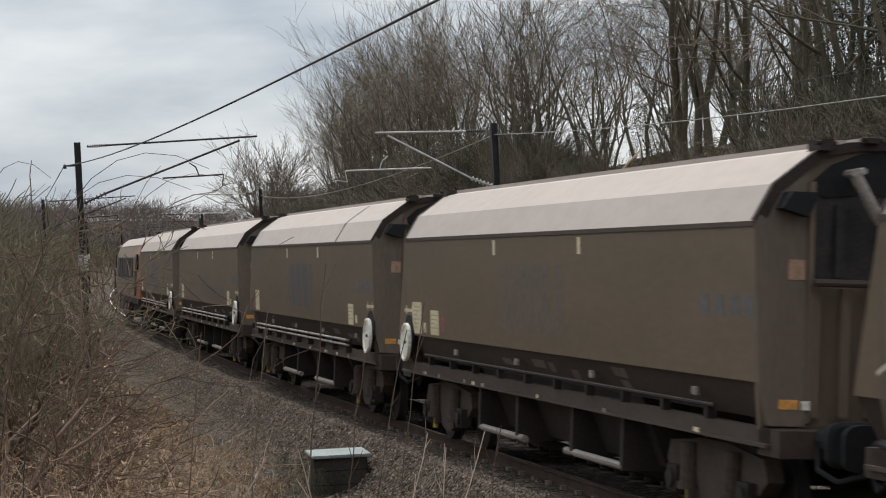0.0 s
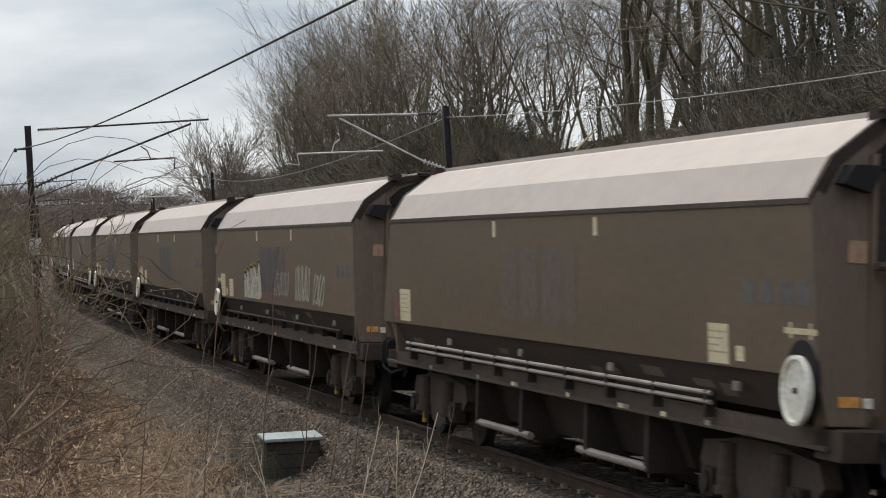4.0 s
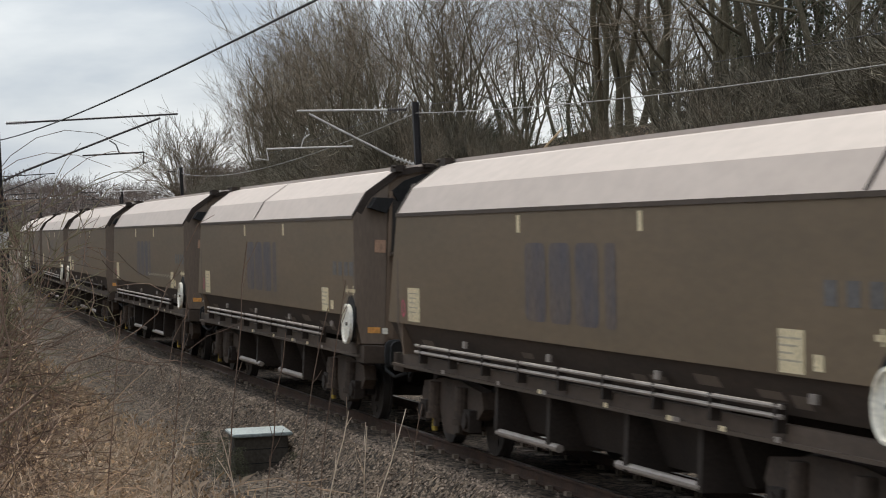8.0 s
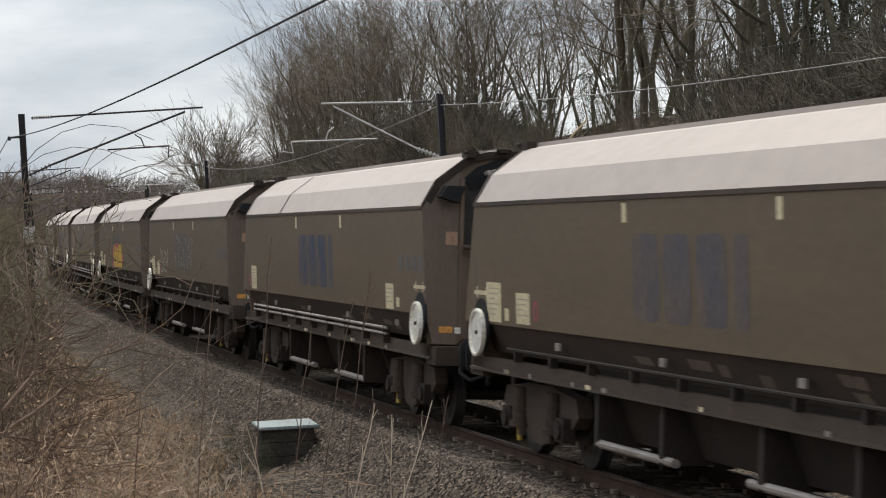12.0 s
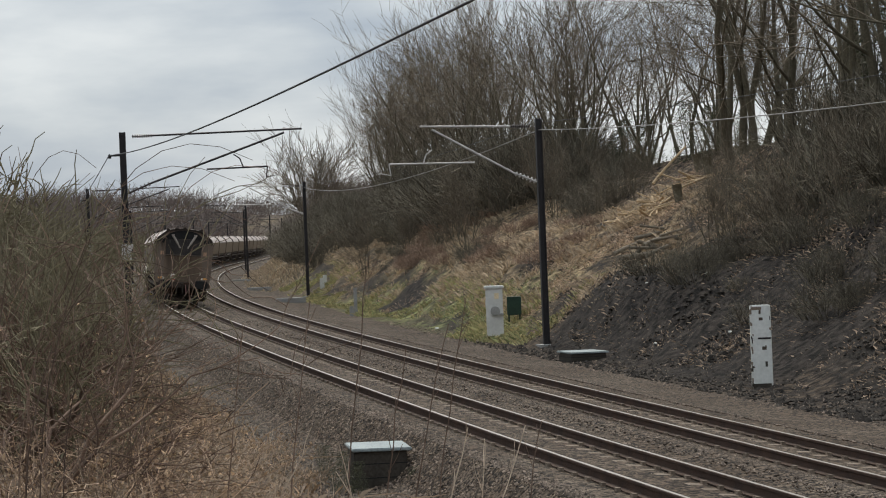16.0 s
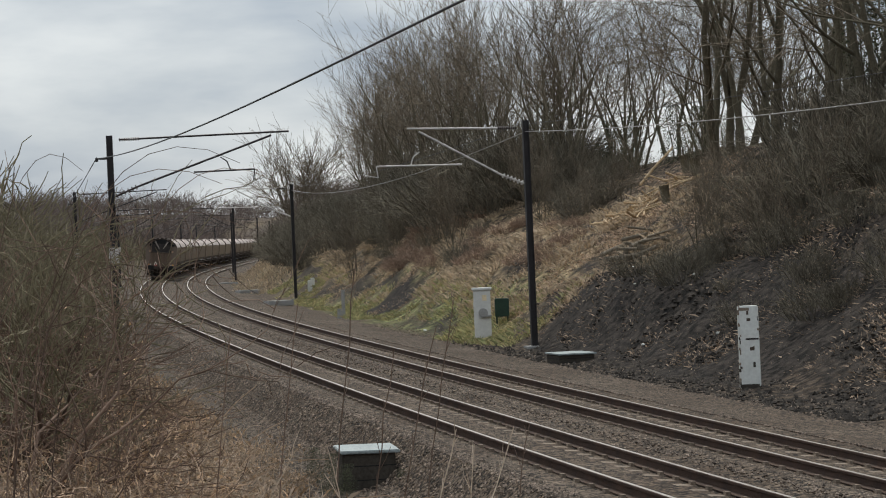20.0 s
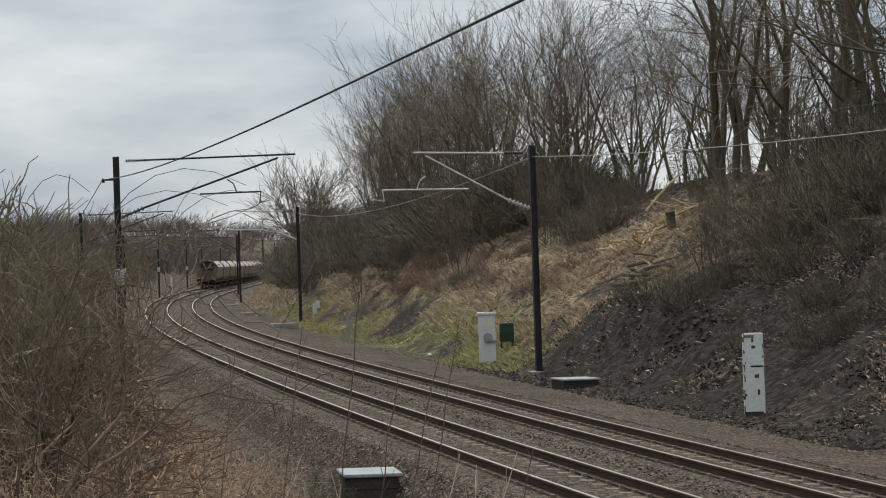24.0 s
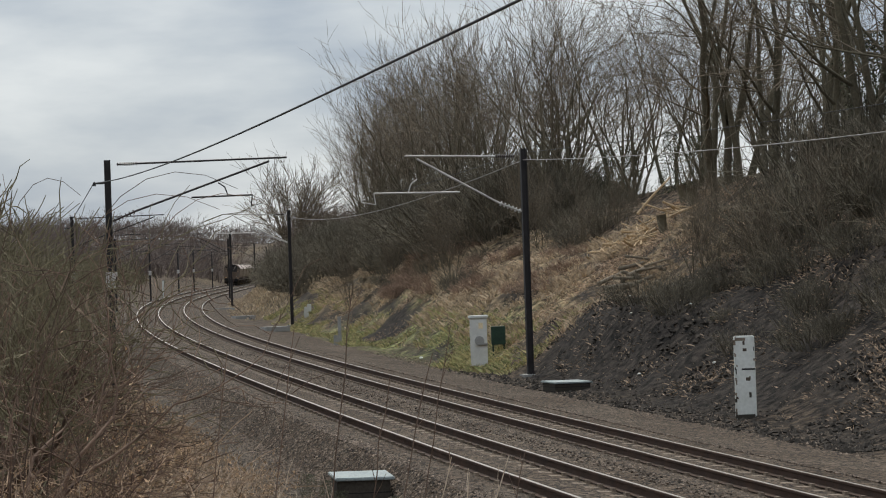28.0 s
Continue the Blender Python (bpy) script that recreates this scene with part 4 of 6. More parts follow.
def smear(name, outline, material, wagon, label, out=0.006):
    """A filled painted shape on the wagon side, from its (y, z) outline."""
    bm = bmesh.new()
    bm.faces.new([bm.verts.new((side_x(z) - out, y, z)) for y, z in outline])
    bmesh.ops.triangulate(bm, faces=bm.faces)
    return part(name, bm, material, wagon, label)


def scribble(rng, y0, y1, z0, z1, loops):
    out = []
    for k in range(loops):
        yc = y0 + (y1 - y0) * (k + 0.5) / loops
        w, h = abs(y1 - y0) / loops * 0.62, (z1 - z0) / 2
        tw = rng.uniform(-0.5, 0.5)
        run = [(yc + w * math.sin(a * 1.0 + tw) * (0.6 + 0.4 * math.sin(a * 0.5)), (z0 + z1) / 2 + h * math.cos(a * 1.5 + tw) * rng.uniform(0.8, 1.0)) for a in np.arange(0, 7.2, 0.3)]
        out.append(run)
    return out


def name_shapes(wagon, material):
    """Worn rounded shapes stand where the operator's name was."""
    for a, b in ((1.74, 1.02), (0.90, 0.2), (0.06, -0.66), (-0.84, -1.16)):
        c, r = (a + b) / 2, (a - b) / 2
        loop = [(c + r * math.copysign(abs(math.cos(k * math.pi / 14)) ** 0.26, math.cos(k * math.pi / 14)), 2.13 + 0.42 * math.copysign(abs(math.sin(k * math.pi / 14)) ** 0.26, math.sin(k * math.pi / 14))) for k in range(28)]
        smear("worn_block", loop, material, wagon, "worn navy block painted on the side", 0.003)


def paint_wagons(train):
    """Graffiti and roof seams that tell the wagons apart."""
    rng = random.Random(12)
    for k, w in enumerate(train):
        name_shapes(w, M_BLUE if k in (1, 5, 15) else M_BLUEFAINT if k in (4, 9, 10, 12, 18, 20) else M_BLUEMID)
    for k, y in ((19, -3.8), (4, 2.1), (10, 0.0), (7, 1.0), (6, -6.6), (17, 5.4), (16, -2.4), (1, 3.5)):
        bm = bmesh.new()
        prof = roof_profile()
        a = [bm.verts.new((x * 1.004, y - 0.035, z + 0.006)) for x, z in prof]
        b = [bm.verts.new((x * 1.004, y + 0.035, z + 0.006)) for x, z in prof]
        for i in range(len(prof) - 1):
            bm.faces.new((a[i], a[i + 1], b[i + 1], b[i]))
        part("roof_seam", bm, M_UNDER, train[k], "dark seam across the roof")
    # block of yellow and pink spray
    w = train[3]
    w["label"] = "coal hopper wagon with a yellow and pink graffiti block"
    smear("pink_spray", [(2.0, 1.56), (1.95, 1.95), (1.8, 2.12), (1.62, 1.8), (1.45, 2.2), (1.2, 2.0), (0.9, 2.25), (0.6, 2.05), (0.2, 2.3), (-0.3, 2.2), (-0.9, 2.0), (-1.6, 1.98), (-1.62, 1.75), (-1.2, 1.7), (-1.0, 1.56)],
          M_PINK, w, "pink graffiti layer", 0.006)
    for y0, y1, zt in ((1.62, 1.32, 2.26), (1.2, 0.62, 2.2), (0.5, -0.1, 2.17), (-0.22, -0.62, 2.3), (-0.62, -1.25, 2.28)):
        smear("yellow_spray", [(y0, 1.55), (y0 + 0.03, 1.9), (y0 - 0.05, zt - 0.05), ((y0 + y1) / 2, zt), (y1 + 0.04, zt - 0.06), (y1 - 0.02, 1.85), (y1, 1.55)], M_YELLOW, w, "yellow graffiti stroke", 0.011)
    strokes("pink_line", [[(-1.1, 1.75), (-1.4, 1.78), (-1.6, 1.7), (-1.66, 1.5)]], 0.03, M_PINK, w)
    for y in (0.9, 0.2):
        smear("dark_gap", [(y + 0.06, 1.62), (y + 0.07, 1.85), (y, 1.95), (y - 0.06, 1.85), (y - 0.04, 1.62)], M_SIDE, w, "", 0.015)
    # bubble shapes and scribbles
    w = train[13]
    w["label"] = "coal hopper wagon with pale bubble graffiti and scribbles"
    # a row of swelling lobes with a dark and a yellow edge
    top = []
    for y0, y1, zt, dip in ((3.62, 3.28, 2.06, 1.94), (3.28, 2.88, 2.13, 1.74), (2.84, 2.46, 2.17, 2.0), (2.46, 2.02, 2.20, 1.98), (2.0, 1.52, 2.28, 1.6)):
        for k in range(9):
            u = k / 8
            top.append((y0 + (y1 - y0) * u - (0.05 if zt > 2.2 else 0), dip + (zt - dip) * math.sin(math.pi * (0.18 + 0.82 * u)) ** 0.55 if u < 1 else dip))
    smear("bubble", [(3.66, 1.56)] + top + [(1.66, 1.56)], M_SPRAY, w, "cream graffiti lobes", 0.006)
    strokes("yellow_edge", [[(3.72, 1.56)] + [(y + 0.02, z + 0.04) for y, z in top] + [(1.58, 1.56)]], 0.05, M_TAG, w, "yellow spray edge", 0.005)
    strokes("dark_edge", [[(3.67, 1.56)] + top + [(1.63, 1.56)]], 0.045, M_BLACK, w, "black spray edge", 0.009)
    for y, z, h in ((3.3, 1.66, 0.2), (2.86, 1.6, 0.22), (2.62, 1.9, 0.1), (2.3, 1.62, 0.24), (1.98, 1.7, 0.2)):
        strokes("dark_line", [[(y + 0.05, z), (y - 0.03, z + h * 0.6), (y + 0.04, z + h)]], 0.03, M_BLACK, w, "", 0.011)
    for y, z in ((3.42, 1.92), (3.12, 1.66), (2.7, 1.86), (2.2, 1.86), (1.95, 1.6), (2.48, 2.0)):
        smear("red_dot", [(y + 0.035 * math.cos(a), z + 0.035 * math.sin(a)) for a in np.arange(0, 6.2, 0.8)], M_PINK, w, "", 0.012)
    smear("purple_haze", [(1.68, 1.56), (1.6, 1.95), (1.45, 1.85), (1.25, 1.56)], M_PINKHAZE, w, "faded pink overspray", 0.004)
    smear("purple_haze", [(3.95, 1.56), (3.85, 1.74), (3.7, 1.72), (3.66, 1.56)], M_PINKHAZE, w, "faded pink overspray", 0.004)
    smear("pink_smear", [(1.3, 1.55), (1.25, 1.7), (0.4, 1.62), (-0.6, 1.6), (-0.6, 1.53)], M_PINKHAZE, w, "faded pink overspray", 0.004)
    strokes("scribble", scribble(rng, 0.0, -1.6, 1.66, 2.12, 4), 0.022, M_SPRAY, w, "thin pale scribble", 0.013)
    strokes("scribble", scribble(rng, -2.2, -3.6, 1.60, 2.24, 4), 0.045, M_SPRAY, w, "pale scribble", 0.007)
    strokes("scribble", scribble(rng, -3.9, -4.9, 1.58, 2.10, 2), 0.05, M_SPRAY, w, "pale scribble", 0.007)
    # long painted waves
    w = train[15]
    w["label"] = "coal hopper wagon with a long white painted wave"
    strokes("painted_wave", [[(4.9 - k * 0.124, 1.655 + 0.095 * math.sin(k * 0.268 - 3.6) + k * 0.0007) for k in range(101)]], 0.06, M_SPRAY, w, "white painted wave")
    w = train[17]
    w["label"] = "coal hopper wagon with a short white painted wave"
    strokes("painted_wave", [[(7.4 - k * 0.13, 1.69 + 0.085 * math.sin(k * 0.72)) for k in range(80)]], 0.04, M_SPRAY, w, "white painted wave")
    w = train[8]
    strokes("chalk_line", [[(-0.6 - k * 0.1, 1.77 + 0.025 * math.sin(k * 1.3)) for k in range(50)]], 0.014, M_SPRAY, w, "thin chalk line")
    w = train[2]
    w["label"] = "coal hopper wagon with looping chalk scribbles"
    strokes("scribble", scribble(rng, 5.1, 3.3, 1.58, 2.2, 3), 0.028, M_SPRAY, w, "looping chalk scribble")
    strokes("chalk_outline", scribble(rng, 1.6, -1.7, 1.75, 2.55, 5), 0.014, M_SPRAY, w, "", 0.008)
    w = train[20]
    strokes("scribble", scribble(rng, 0.5, -4.0, 1.6, 2.0, 4), 0.03, M_PALEBLUE, w)
    # lamp on the last wagon
    w = train[0]
    w["label"] = "last coal hopper wagon, with a tail lamp on its end"
    lamp = bevel_box("tail_lamp", -0.57, -0.37, -HALF - 0.16, -HALF, 1.19, 1.50, M_WHITE, w, 0.04, "white tail lamp case")
    bm = bmesh.new()
    wheel_disc(bm, (0, 0, 0), 0.075, 0.03, 20)
    bmesh.ops.rotate(bm, cent=(0, 0, 0), matrix=Matrix.Rotation(radians(90), 3, "Z"), verts=bm.verts)
    bmesh.ops.translate(bm, vec=(-0.47, -HALF - 0.165, 1.375), verts=bm.verts)
    part("lens", bm, M_LENS, lamp, "dark red lens")
    bm = bmesh.new()
    box(bm, -0.55, -0.39, -HALF - 0.172, -HALF - 0.155, 1.205, 1.285)
    part("red_panel", bm, M_RED, lamp, "red panel")
    bm = bmesh.new()
    box(bm, -0.52, -0.42, -HALF - 0.12, -HALF - 0.04, 1.50, 1.545)
    part("carrying_handle", bm, M_WHITE, lamp)
    bm = bmesh.new()
    box(bm, 0.82, 0.85, -HALF - 0.05, -HALF - 0.005, 1.45, 1.62)
    part("lamp_bracket", bm, M_WHITE, w, "white lamp bracket")
    for y, x in ((-HALF - 0.85, 0.12), (-HALF - 0.7, 0.3)):
        bm = bmesh.new()
        rod(bm, (x, y, 1.05), (x + 0.05, y - 0.05, 0.60), 0.024, 8)
        part("hanging_hose", bm, M_PINKHAZE, w, "faded red hanging hose")
    bm = bmesh.new()
    box(bm, 0.02, 0.28, -HALF - 0.9, -HALF - 0.55, 1.02, 1.12)
    part("coupling_head", bm, M_RUST, w, "rusty coupling tap")


def build_loco():
    """Orange diesel locomotive that leads the train away."""
    loco = thing("diesel_locomotive", "orange and grey diesel locomotive at the head of the train", "locomotive")
    hl = 10.1
    body = [(-1.32, 1.15), (-1.34, 2.75), (-1.18, 3.2), (-0.75, 3.55), (0, 3.66), (0.75, 3.55), (1.18, 3.2), (1.34, 2.75), (1.32, 1.15)]

    def hull(name, y0, y1, material, label, k0=1.0, k1=1.0):
        bm = bmesh.new()
        a = [bm.verts.new((x * k0, y0, z)) for x, z in body]
        b = [bm.verts.new((x * k1, y1, z)) for x, z in body]
        bm.faces.new(a), bm.faces.new(b)
        for i in range(len(body)):
            j = (i + 1) % len(body)
            bm.faces.new((a[i], a[j], b[j], b[i]))
        bmesh.ops.recalc_face_normals(bm, faces=bm.faces)
        return part(name, bm, material, loco, label)
    hull("rear_cab", -hl, -hl + 2.3, M_ORANGE, "orange rear cab", 0.93)
    hull("engine_room", -hl + 2.3, hl - 2.3, M_SIDE, "grey-brown engine room side")
    hull("front_cab", hl - 2.3, hl, M_ORANGE, "orange front cab", 1.0, 0.93)
    bm = bmesh.new()
    rp = [(x * 1.01, z + 0.012) for x, z in body[2:7]]
    a = [bm.verts.new((x, -hl + 0.4, z)) for x, z in rp]
    b = [bm.verts.new((x, hl - 0.4, z)) for x, z in rp]
    for i in range(4):
        bm.faces.new((a[i], a[i + 1], b[i + 1], b[i]))
    part("roof", bm, M_ROOF, loco, "pale dusty roof")
    for y in (-5.5, -3.3, -1.1, 1.1, 3.3, 5.5):
        bevel_box("grille", -1.36, -1.33, y - 0.9, y + 0.9, 1.9, 2.7, M_UNDER, loco, 0.01)
    for y in (-hl + 1.2, hl - 1.2):
        bevel_box("cab_window", -1.36, -1.30, y - 0.45, y + 0.45, 2.25, 2.85, M_BLACK, loco, 0.01, "dark cab side window")
        bevel_box("cab_door", -1.36, -1.31, y + 0.6 - 0.33, y + 0.6 + 0.33 + 0.2, 1.25, 2.2, M_SOLEBAR, loco, 0.01)
    for x in (-0.55, 0.55):
        bevel_box("windscreen", x - 0.42, x + 0.42, -hl - 0.03, -hl + 0.05, 2.35, 2.95, M_BLACK, loco, 0.01, "dark windscreen")
    bevel_box("nose_panel", -1.0, 1.0, -hl - 0.02, -hl + 0.03, 1.3, 2.2, M_YELLOW, loco, 0.01, "yellow warning panel")
    bevel_box("underframe", -1.3, 1.3, -hl - 0.3, hl + 0.3, 0.92, 1.15, M_UNDER, loco, 0.03)
    bevel_box("fuel_tank", -1.25, 1.25, -2.6, 2.6, 0.3, 0.92, M_UNDER, loco, 0.08)
    for yb in (-6.4, 6.4):
        bogie = new("bogie")
        bogie.parent = loco
        bogie.location = (0, yb, 0)
        for y in (-1.9, 0, 1.9):
            bm = bmesh.new()
            for sx in (-1, 1):
                wheel_disc(bm, (sx * 0.76, 0, 0), 0.53, 0.13, 24)
            rod(bm, (-0.95, 0, 0), (0.95, 0, 0), 0.09, 8)
            w = part("wheelset", bm, M_WHEEL, bogie)
            w.location = (0, y, 0.53)
        for sx in (-1, 1):
            bm = bmesh.new()
            box(bm, sx * 0.98, sx * 1.12, -2.7, 2.7, 0.45, 0.85)
            part("side_frame", bm, M_UNDER, bogie)
    for x in (-0.87, 0.87):
        for y in (-1, 1):
            bm = bmesh.new()
            rod(bm, (x, y * (hl + 0.3), 1.04), (x, y * (hl + 0.75), 1.04), 0.12, 10)
            wheel_disc(bm, (x, y * (hl + 0.78), 1.04), 0.02, 0.02, 6)
            part("buffer", bm, M_BLACK, loco)
    return loco

# ================= masts and wires =================
def wire_curve(name, pts, r, material, parent=None):
    """A hanging wire as a thin tube through world points."""
    v, f = [], []
    pts = [Vector(p) for p in pts]
    n = 5
    for i, p in enumerate(pts):
        d = (pts[min(i + 1, len(pts) - 1)] - pts[max(i - 1, 0)]).normalized()
        u = d.cross(Vector((0, 0, 1))).normalized()
        w = u.cross(d)
        for k in range(n):
            a = 2 * math.pi * k / n
            v.append(tuple(p + u * math.cos(a) * r + w * math.sin(a) * r))
        if i:
            for k in range(n):
                f.append(((i - 1) * n + k, (i - 1) * n + (k + 1) % n, i * n + (k + 1) % n, i * n + k))
    ob = raw_object(name, v, f, material, True)
    if parent:
        ob.parent = parent
    return ob


def insulator(bm, a, b, r=0.07, sheds=6):
    a, b = Vector(a), Vector(b)
    rod(bm, a, b, r * 0.4, 8)
    for i in range(sheds):
        p = a.lerp(b, (i + 0.5) / sheds)
        d = (b - a).normalized() * 0.018
        rod(bm, p - d, p + d, r, 10)


MAST_TOP = 6.62


def build_mast(s, l, sgn, reach, tip_z, lit, top=MAST_TOP, detail=True):
    """Upright H-section mast with its cantilever reaching sgn * reach metres over the track. lit: arms coloured pale as
    if lit, else dark as if unlit.
    """
    foot = surface(s, l)
    top_w = level(s) + top
    h = top_w - foot.z + 0.25
    m = Matrix.Translation((foot.x, foot.y, foot.z - 0.25)) @ Matrix.Rotation(-along(s)[2], 4, "Z")
    label = "tall dark steel overhead line mast with a galvanised cantilever" if detail else "distant dark overhead line mast beside the track"
    ob = thing("line_mast", label, "mast", "overhead line masts", m)
    zt = h

    def at_rail(z):
        return z - foot.z + 0.25 + level(s)
    bm = bmesh.new()
    prof = [(-0.10, -0.10), (-0.08, -0.10), (-0.08, -0.01), (0.08, -0.01), (0.08, -0.10), (0.10, -0.10), (0.10, 0.10), (0.08, 0.10), (0.08, 0.01), (-0.08, 0.01), (-0.08, 0.10), (-0.10, 0.10)]
    lo_v = [bm.verts.new((x, y, 0)) for x, y in prof]
    hi_v = [bm.verts.new((x, y, h)) for x, y in prof]
    bm.faces.new(lo_v), bm.faces.new(hi_v)
    for i in range(12):
        bm.faces.new((lo_v[i], lo_v[(i + 1) % 12], hi_v[(i + 1) % 12], hi_v[i]))
    bmesh.ops.recalc_face_normals(bm, faces=bm.faces)
    part("post", bm, M_MAST, ob)
    bm = bmesh.new()
    box(bm, -0.3, 0.3, -0.3, 0.3, 0.1, 0.32)
    part("footing", bm, M_CONC, ob)
    za, zb = at_rail(tip_z), at_rail(tip_z - 0.35)
    bm = bmesh.new()
    rod(bm, (sgn * 0.9, 0, za - 0.03), (sgn * reach, 0, za + 0.05), 0.032, 8)
    part("top_tube", bm, M_ARM if lit else M_MAST, ob)
    bm = bmesh.new()
    insulator(bm, (sgn * 0.3, 0, za - 0.04), (sgn * 0.95, 0, za - 0.03), 0.055, 9)
    part("top_insulator", bm, M_INSUL, ob)
    lo = at_rail(tip_z - 1.85)
    bm = bmesh.new()
    insulator(bm, (sgn * 0.12, 0, lo), (sgn * 0.85, 0, lo + 0.3), 0.08, 6)
    part("strut_insulator", bm, M_ARM if lit else M_INSUL, ob)
    up = (sgn * reach * 0.9, 0, za - 0.06)
    bm = bmesh.new()
    rod(bm, (sgn * 0.85, 0, lo + 0.3), up, 0.035, 8)
    part("strut", bm, M_ARM if lit else M_MAST, ob)
    # registration tube with its drop bracket and steady arm
    r0, r1 = (0.46, 0.80) if sgn > 0 else (0.55, 1.27)
    zr = at_rail(tip_z - 1.13)
    bm = bmesh.new()
    rod(bm, (sgn * reach * r0, 0, zr - 0.03), (sgn * reach * r1, 0, zr), 0.028, 8)
    part("registration_tube", bm, M_ARM if lit else M_MAST, ob)
    bm = bmesh.new()
    k = sgn * reach * (r0 + (r1 - r0) * 0.6)
    rod(bm, (k, 0, zr), (k - sgn * 0.10, 0, zr + 0.28), 0.02, 6)
    rod(bm, (k - sgn * 0.10, 0, zr + 0.28), (k - sgn * 0.3, 0, zr + 0.42), 0.02, 6)
    part("drop_bracket", bm, M_ARM if lit else M_MAST, ob)
    bm = bmesh.new()
    e = sgn * reach * r1
    rod(bm, (e, 0, zr), (e - sgn * 0.05, 0, zr - 0.36), 0.02, 6)
    rod(bm, (e - sgn * 0.05, 0, zr - 0.36), (e + sgn * 0.3, 0.1, zr - 0.28), 0.012, 6)
    part("steady_arm", bm, M_ARM if lit else M_MAST, ob)
    if sgn > 0:
        bm = bmesh.new()
        box(bm, -0.45, -0.1, -0.03, 0.03, at_rail(tip_z - 0.66), at_rail(tip_z - 0.60))
        rod(bm, (-0.42, 0, at_rail(tip_z - 0.6)), (-0.42, 0, at_rail(tip_z - 0.72)), 0.05, 8)
        part("feeder_bracket", bm, M_MAST, ob)
        bm = bmesh.new()
        box(bm, -0.15, 0.15, -0.16, 0.16, at_rail(2.55), at_rail(3.05))
        part("number_plate_band", bm, M_ARM, ob, "grey strap with a small plate")
    return ob


def hung(s0, s1, l0, l1, z0, z1, sag, n=14):
    out = []
    for i in range(n + 1):
        t = i / n
        out.append(at(s0 + (s1 - s0) * t, l0 + (l1 - l0) * t, z0 + (z1 - z0) * t - sag * 4 * t * (1 - t)))
    return out


def build_overhead():
    near = [(-20, -2.5), (54.5, -3.75), (127, -4.6), (195, -3.7), (246, -2.9), (300, -2.9), (338, -3.2), (392, -3.2)]
    far = [(-18, 13.0), (53.5, 9.6), (128, 9.1), (204, 6.9), (262, 5.6), (330, 6.5), (390, 6.5)]
    for i, (s, l) in enumerate(near):
        if i:
            build_mast(s, l, 1, 5.75 if i < 3 else 4.0, 6.52 if i < 3 else 6.0, False, MAST_TOP if i < 3 else 6.1, i < 3)
    for i, (s, l) in enumerate(far):
        if i:
            build_mast(s, l, -1, 3.9, 6.42, i < 3, MAST_TOP, i < 3)
    near_z, far_z = 5.35, 5.2
    for name, posts, base_l, zc in (("near", near, 0.25, near_z), ("far", far, 3.7, far_z)):
        for (s0, _), (s1, _) in zip(posts, posts[1:]):
            if s0 < 100:
                continue
            group = "overhead wires"
            w = wire_curve("contact_wire", hung(s0, s1, base_l, base_l, zc, zc, 0.05), 0.009, M_WIRE)
            tagged(w, "thin dark contact wire strung over the track", "wire", group)
            c = wire_curve("catenary_wire", hung(s0, s1, base_l, base_l, zc + 1.1, zc + 1.1, 0.85), 0.010, M_WIRE)
            tagged(c, "sagging catenary wire above the contact wire", "wire", group)
            for k in range(1, 8):
                t = k / 8
                s = s0 + (s1 - s0) * t
                zt = zc + 1.1 - 0.85 * 4 * t * (1 - t)
                wire_curve("dropper", [at(s, base_l, zc - 0.2 * t * (1 - t)), at(s, base_l, zt)], 0.004, M_WIRE, c)
    # thick feeder that passes close overhead, and the return wires on the far side
    for (s0, l0), (s1, l1) in zip(near, near[1:]):
        w = wire_curve("feeder_wire", hung(s0, s1, l0 - 0.42, l1 - 0.42, 5.93, 5.9, 0.66 if s0 < 0 else 0.8, 24), 0.016, M_WIRE)
        tagged(w, "thick black feeder wire hung between the masts", "wire", "overhead wires")
    for (s0, l0), (s1, l1) in zip(far[:2], far[1:3]):
        w = wire_curve("return_wire", hung(s0, s1, l0, l1, 6.25, 6.25, 0.85, 20), 0.013, M_WIRE_PALE)
        tagged(w, "pale return wire hung along the bank", "wire", "overhead wires")
        w = wire_curve("return_wire", hung(s0, s1, l0 + 0.2, l1 + 0.2, 6.6, 6.5, 0.5, 20), 0.009, M_WIRE)
        tagged(w, "thin dark wire hung along the bank", "wire", "overhead wires")


# ================= lineside things =================
def bevel_box(name, x0, x1, y0, y1, z0, z1, material, parent, r=0.015, label=""):
    bm = bmesh.new()
    box(bm, x0, x1, y0, y1, z0, z1)
    bmesh.ops.bevel(bm, geom=list(bm.edges), offset=r, segments=2, affect="EDGES")
    return part(name, bm, material, parent, label)


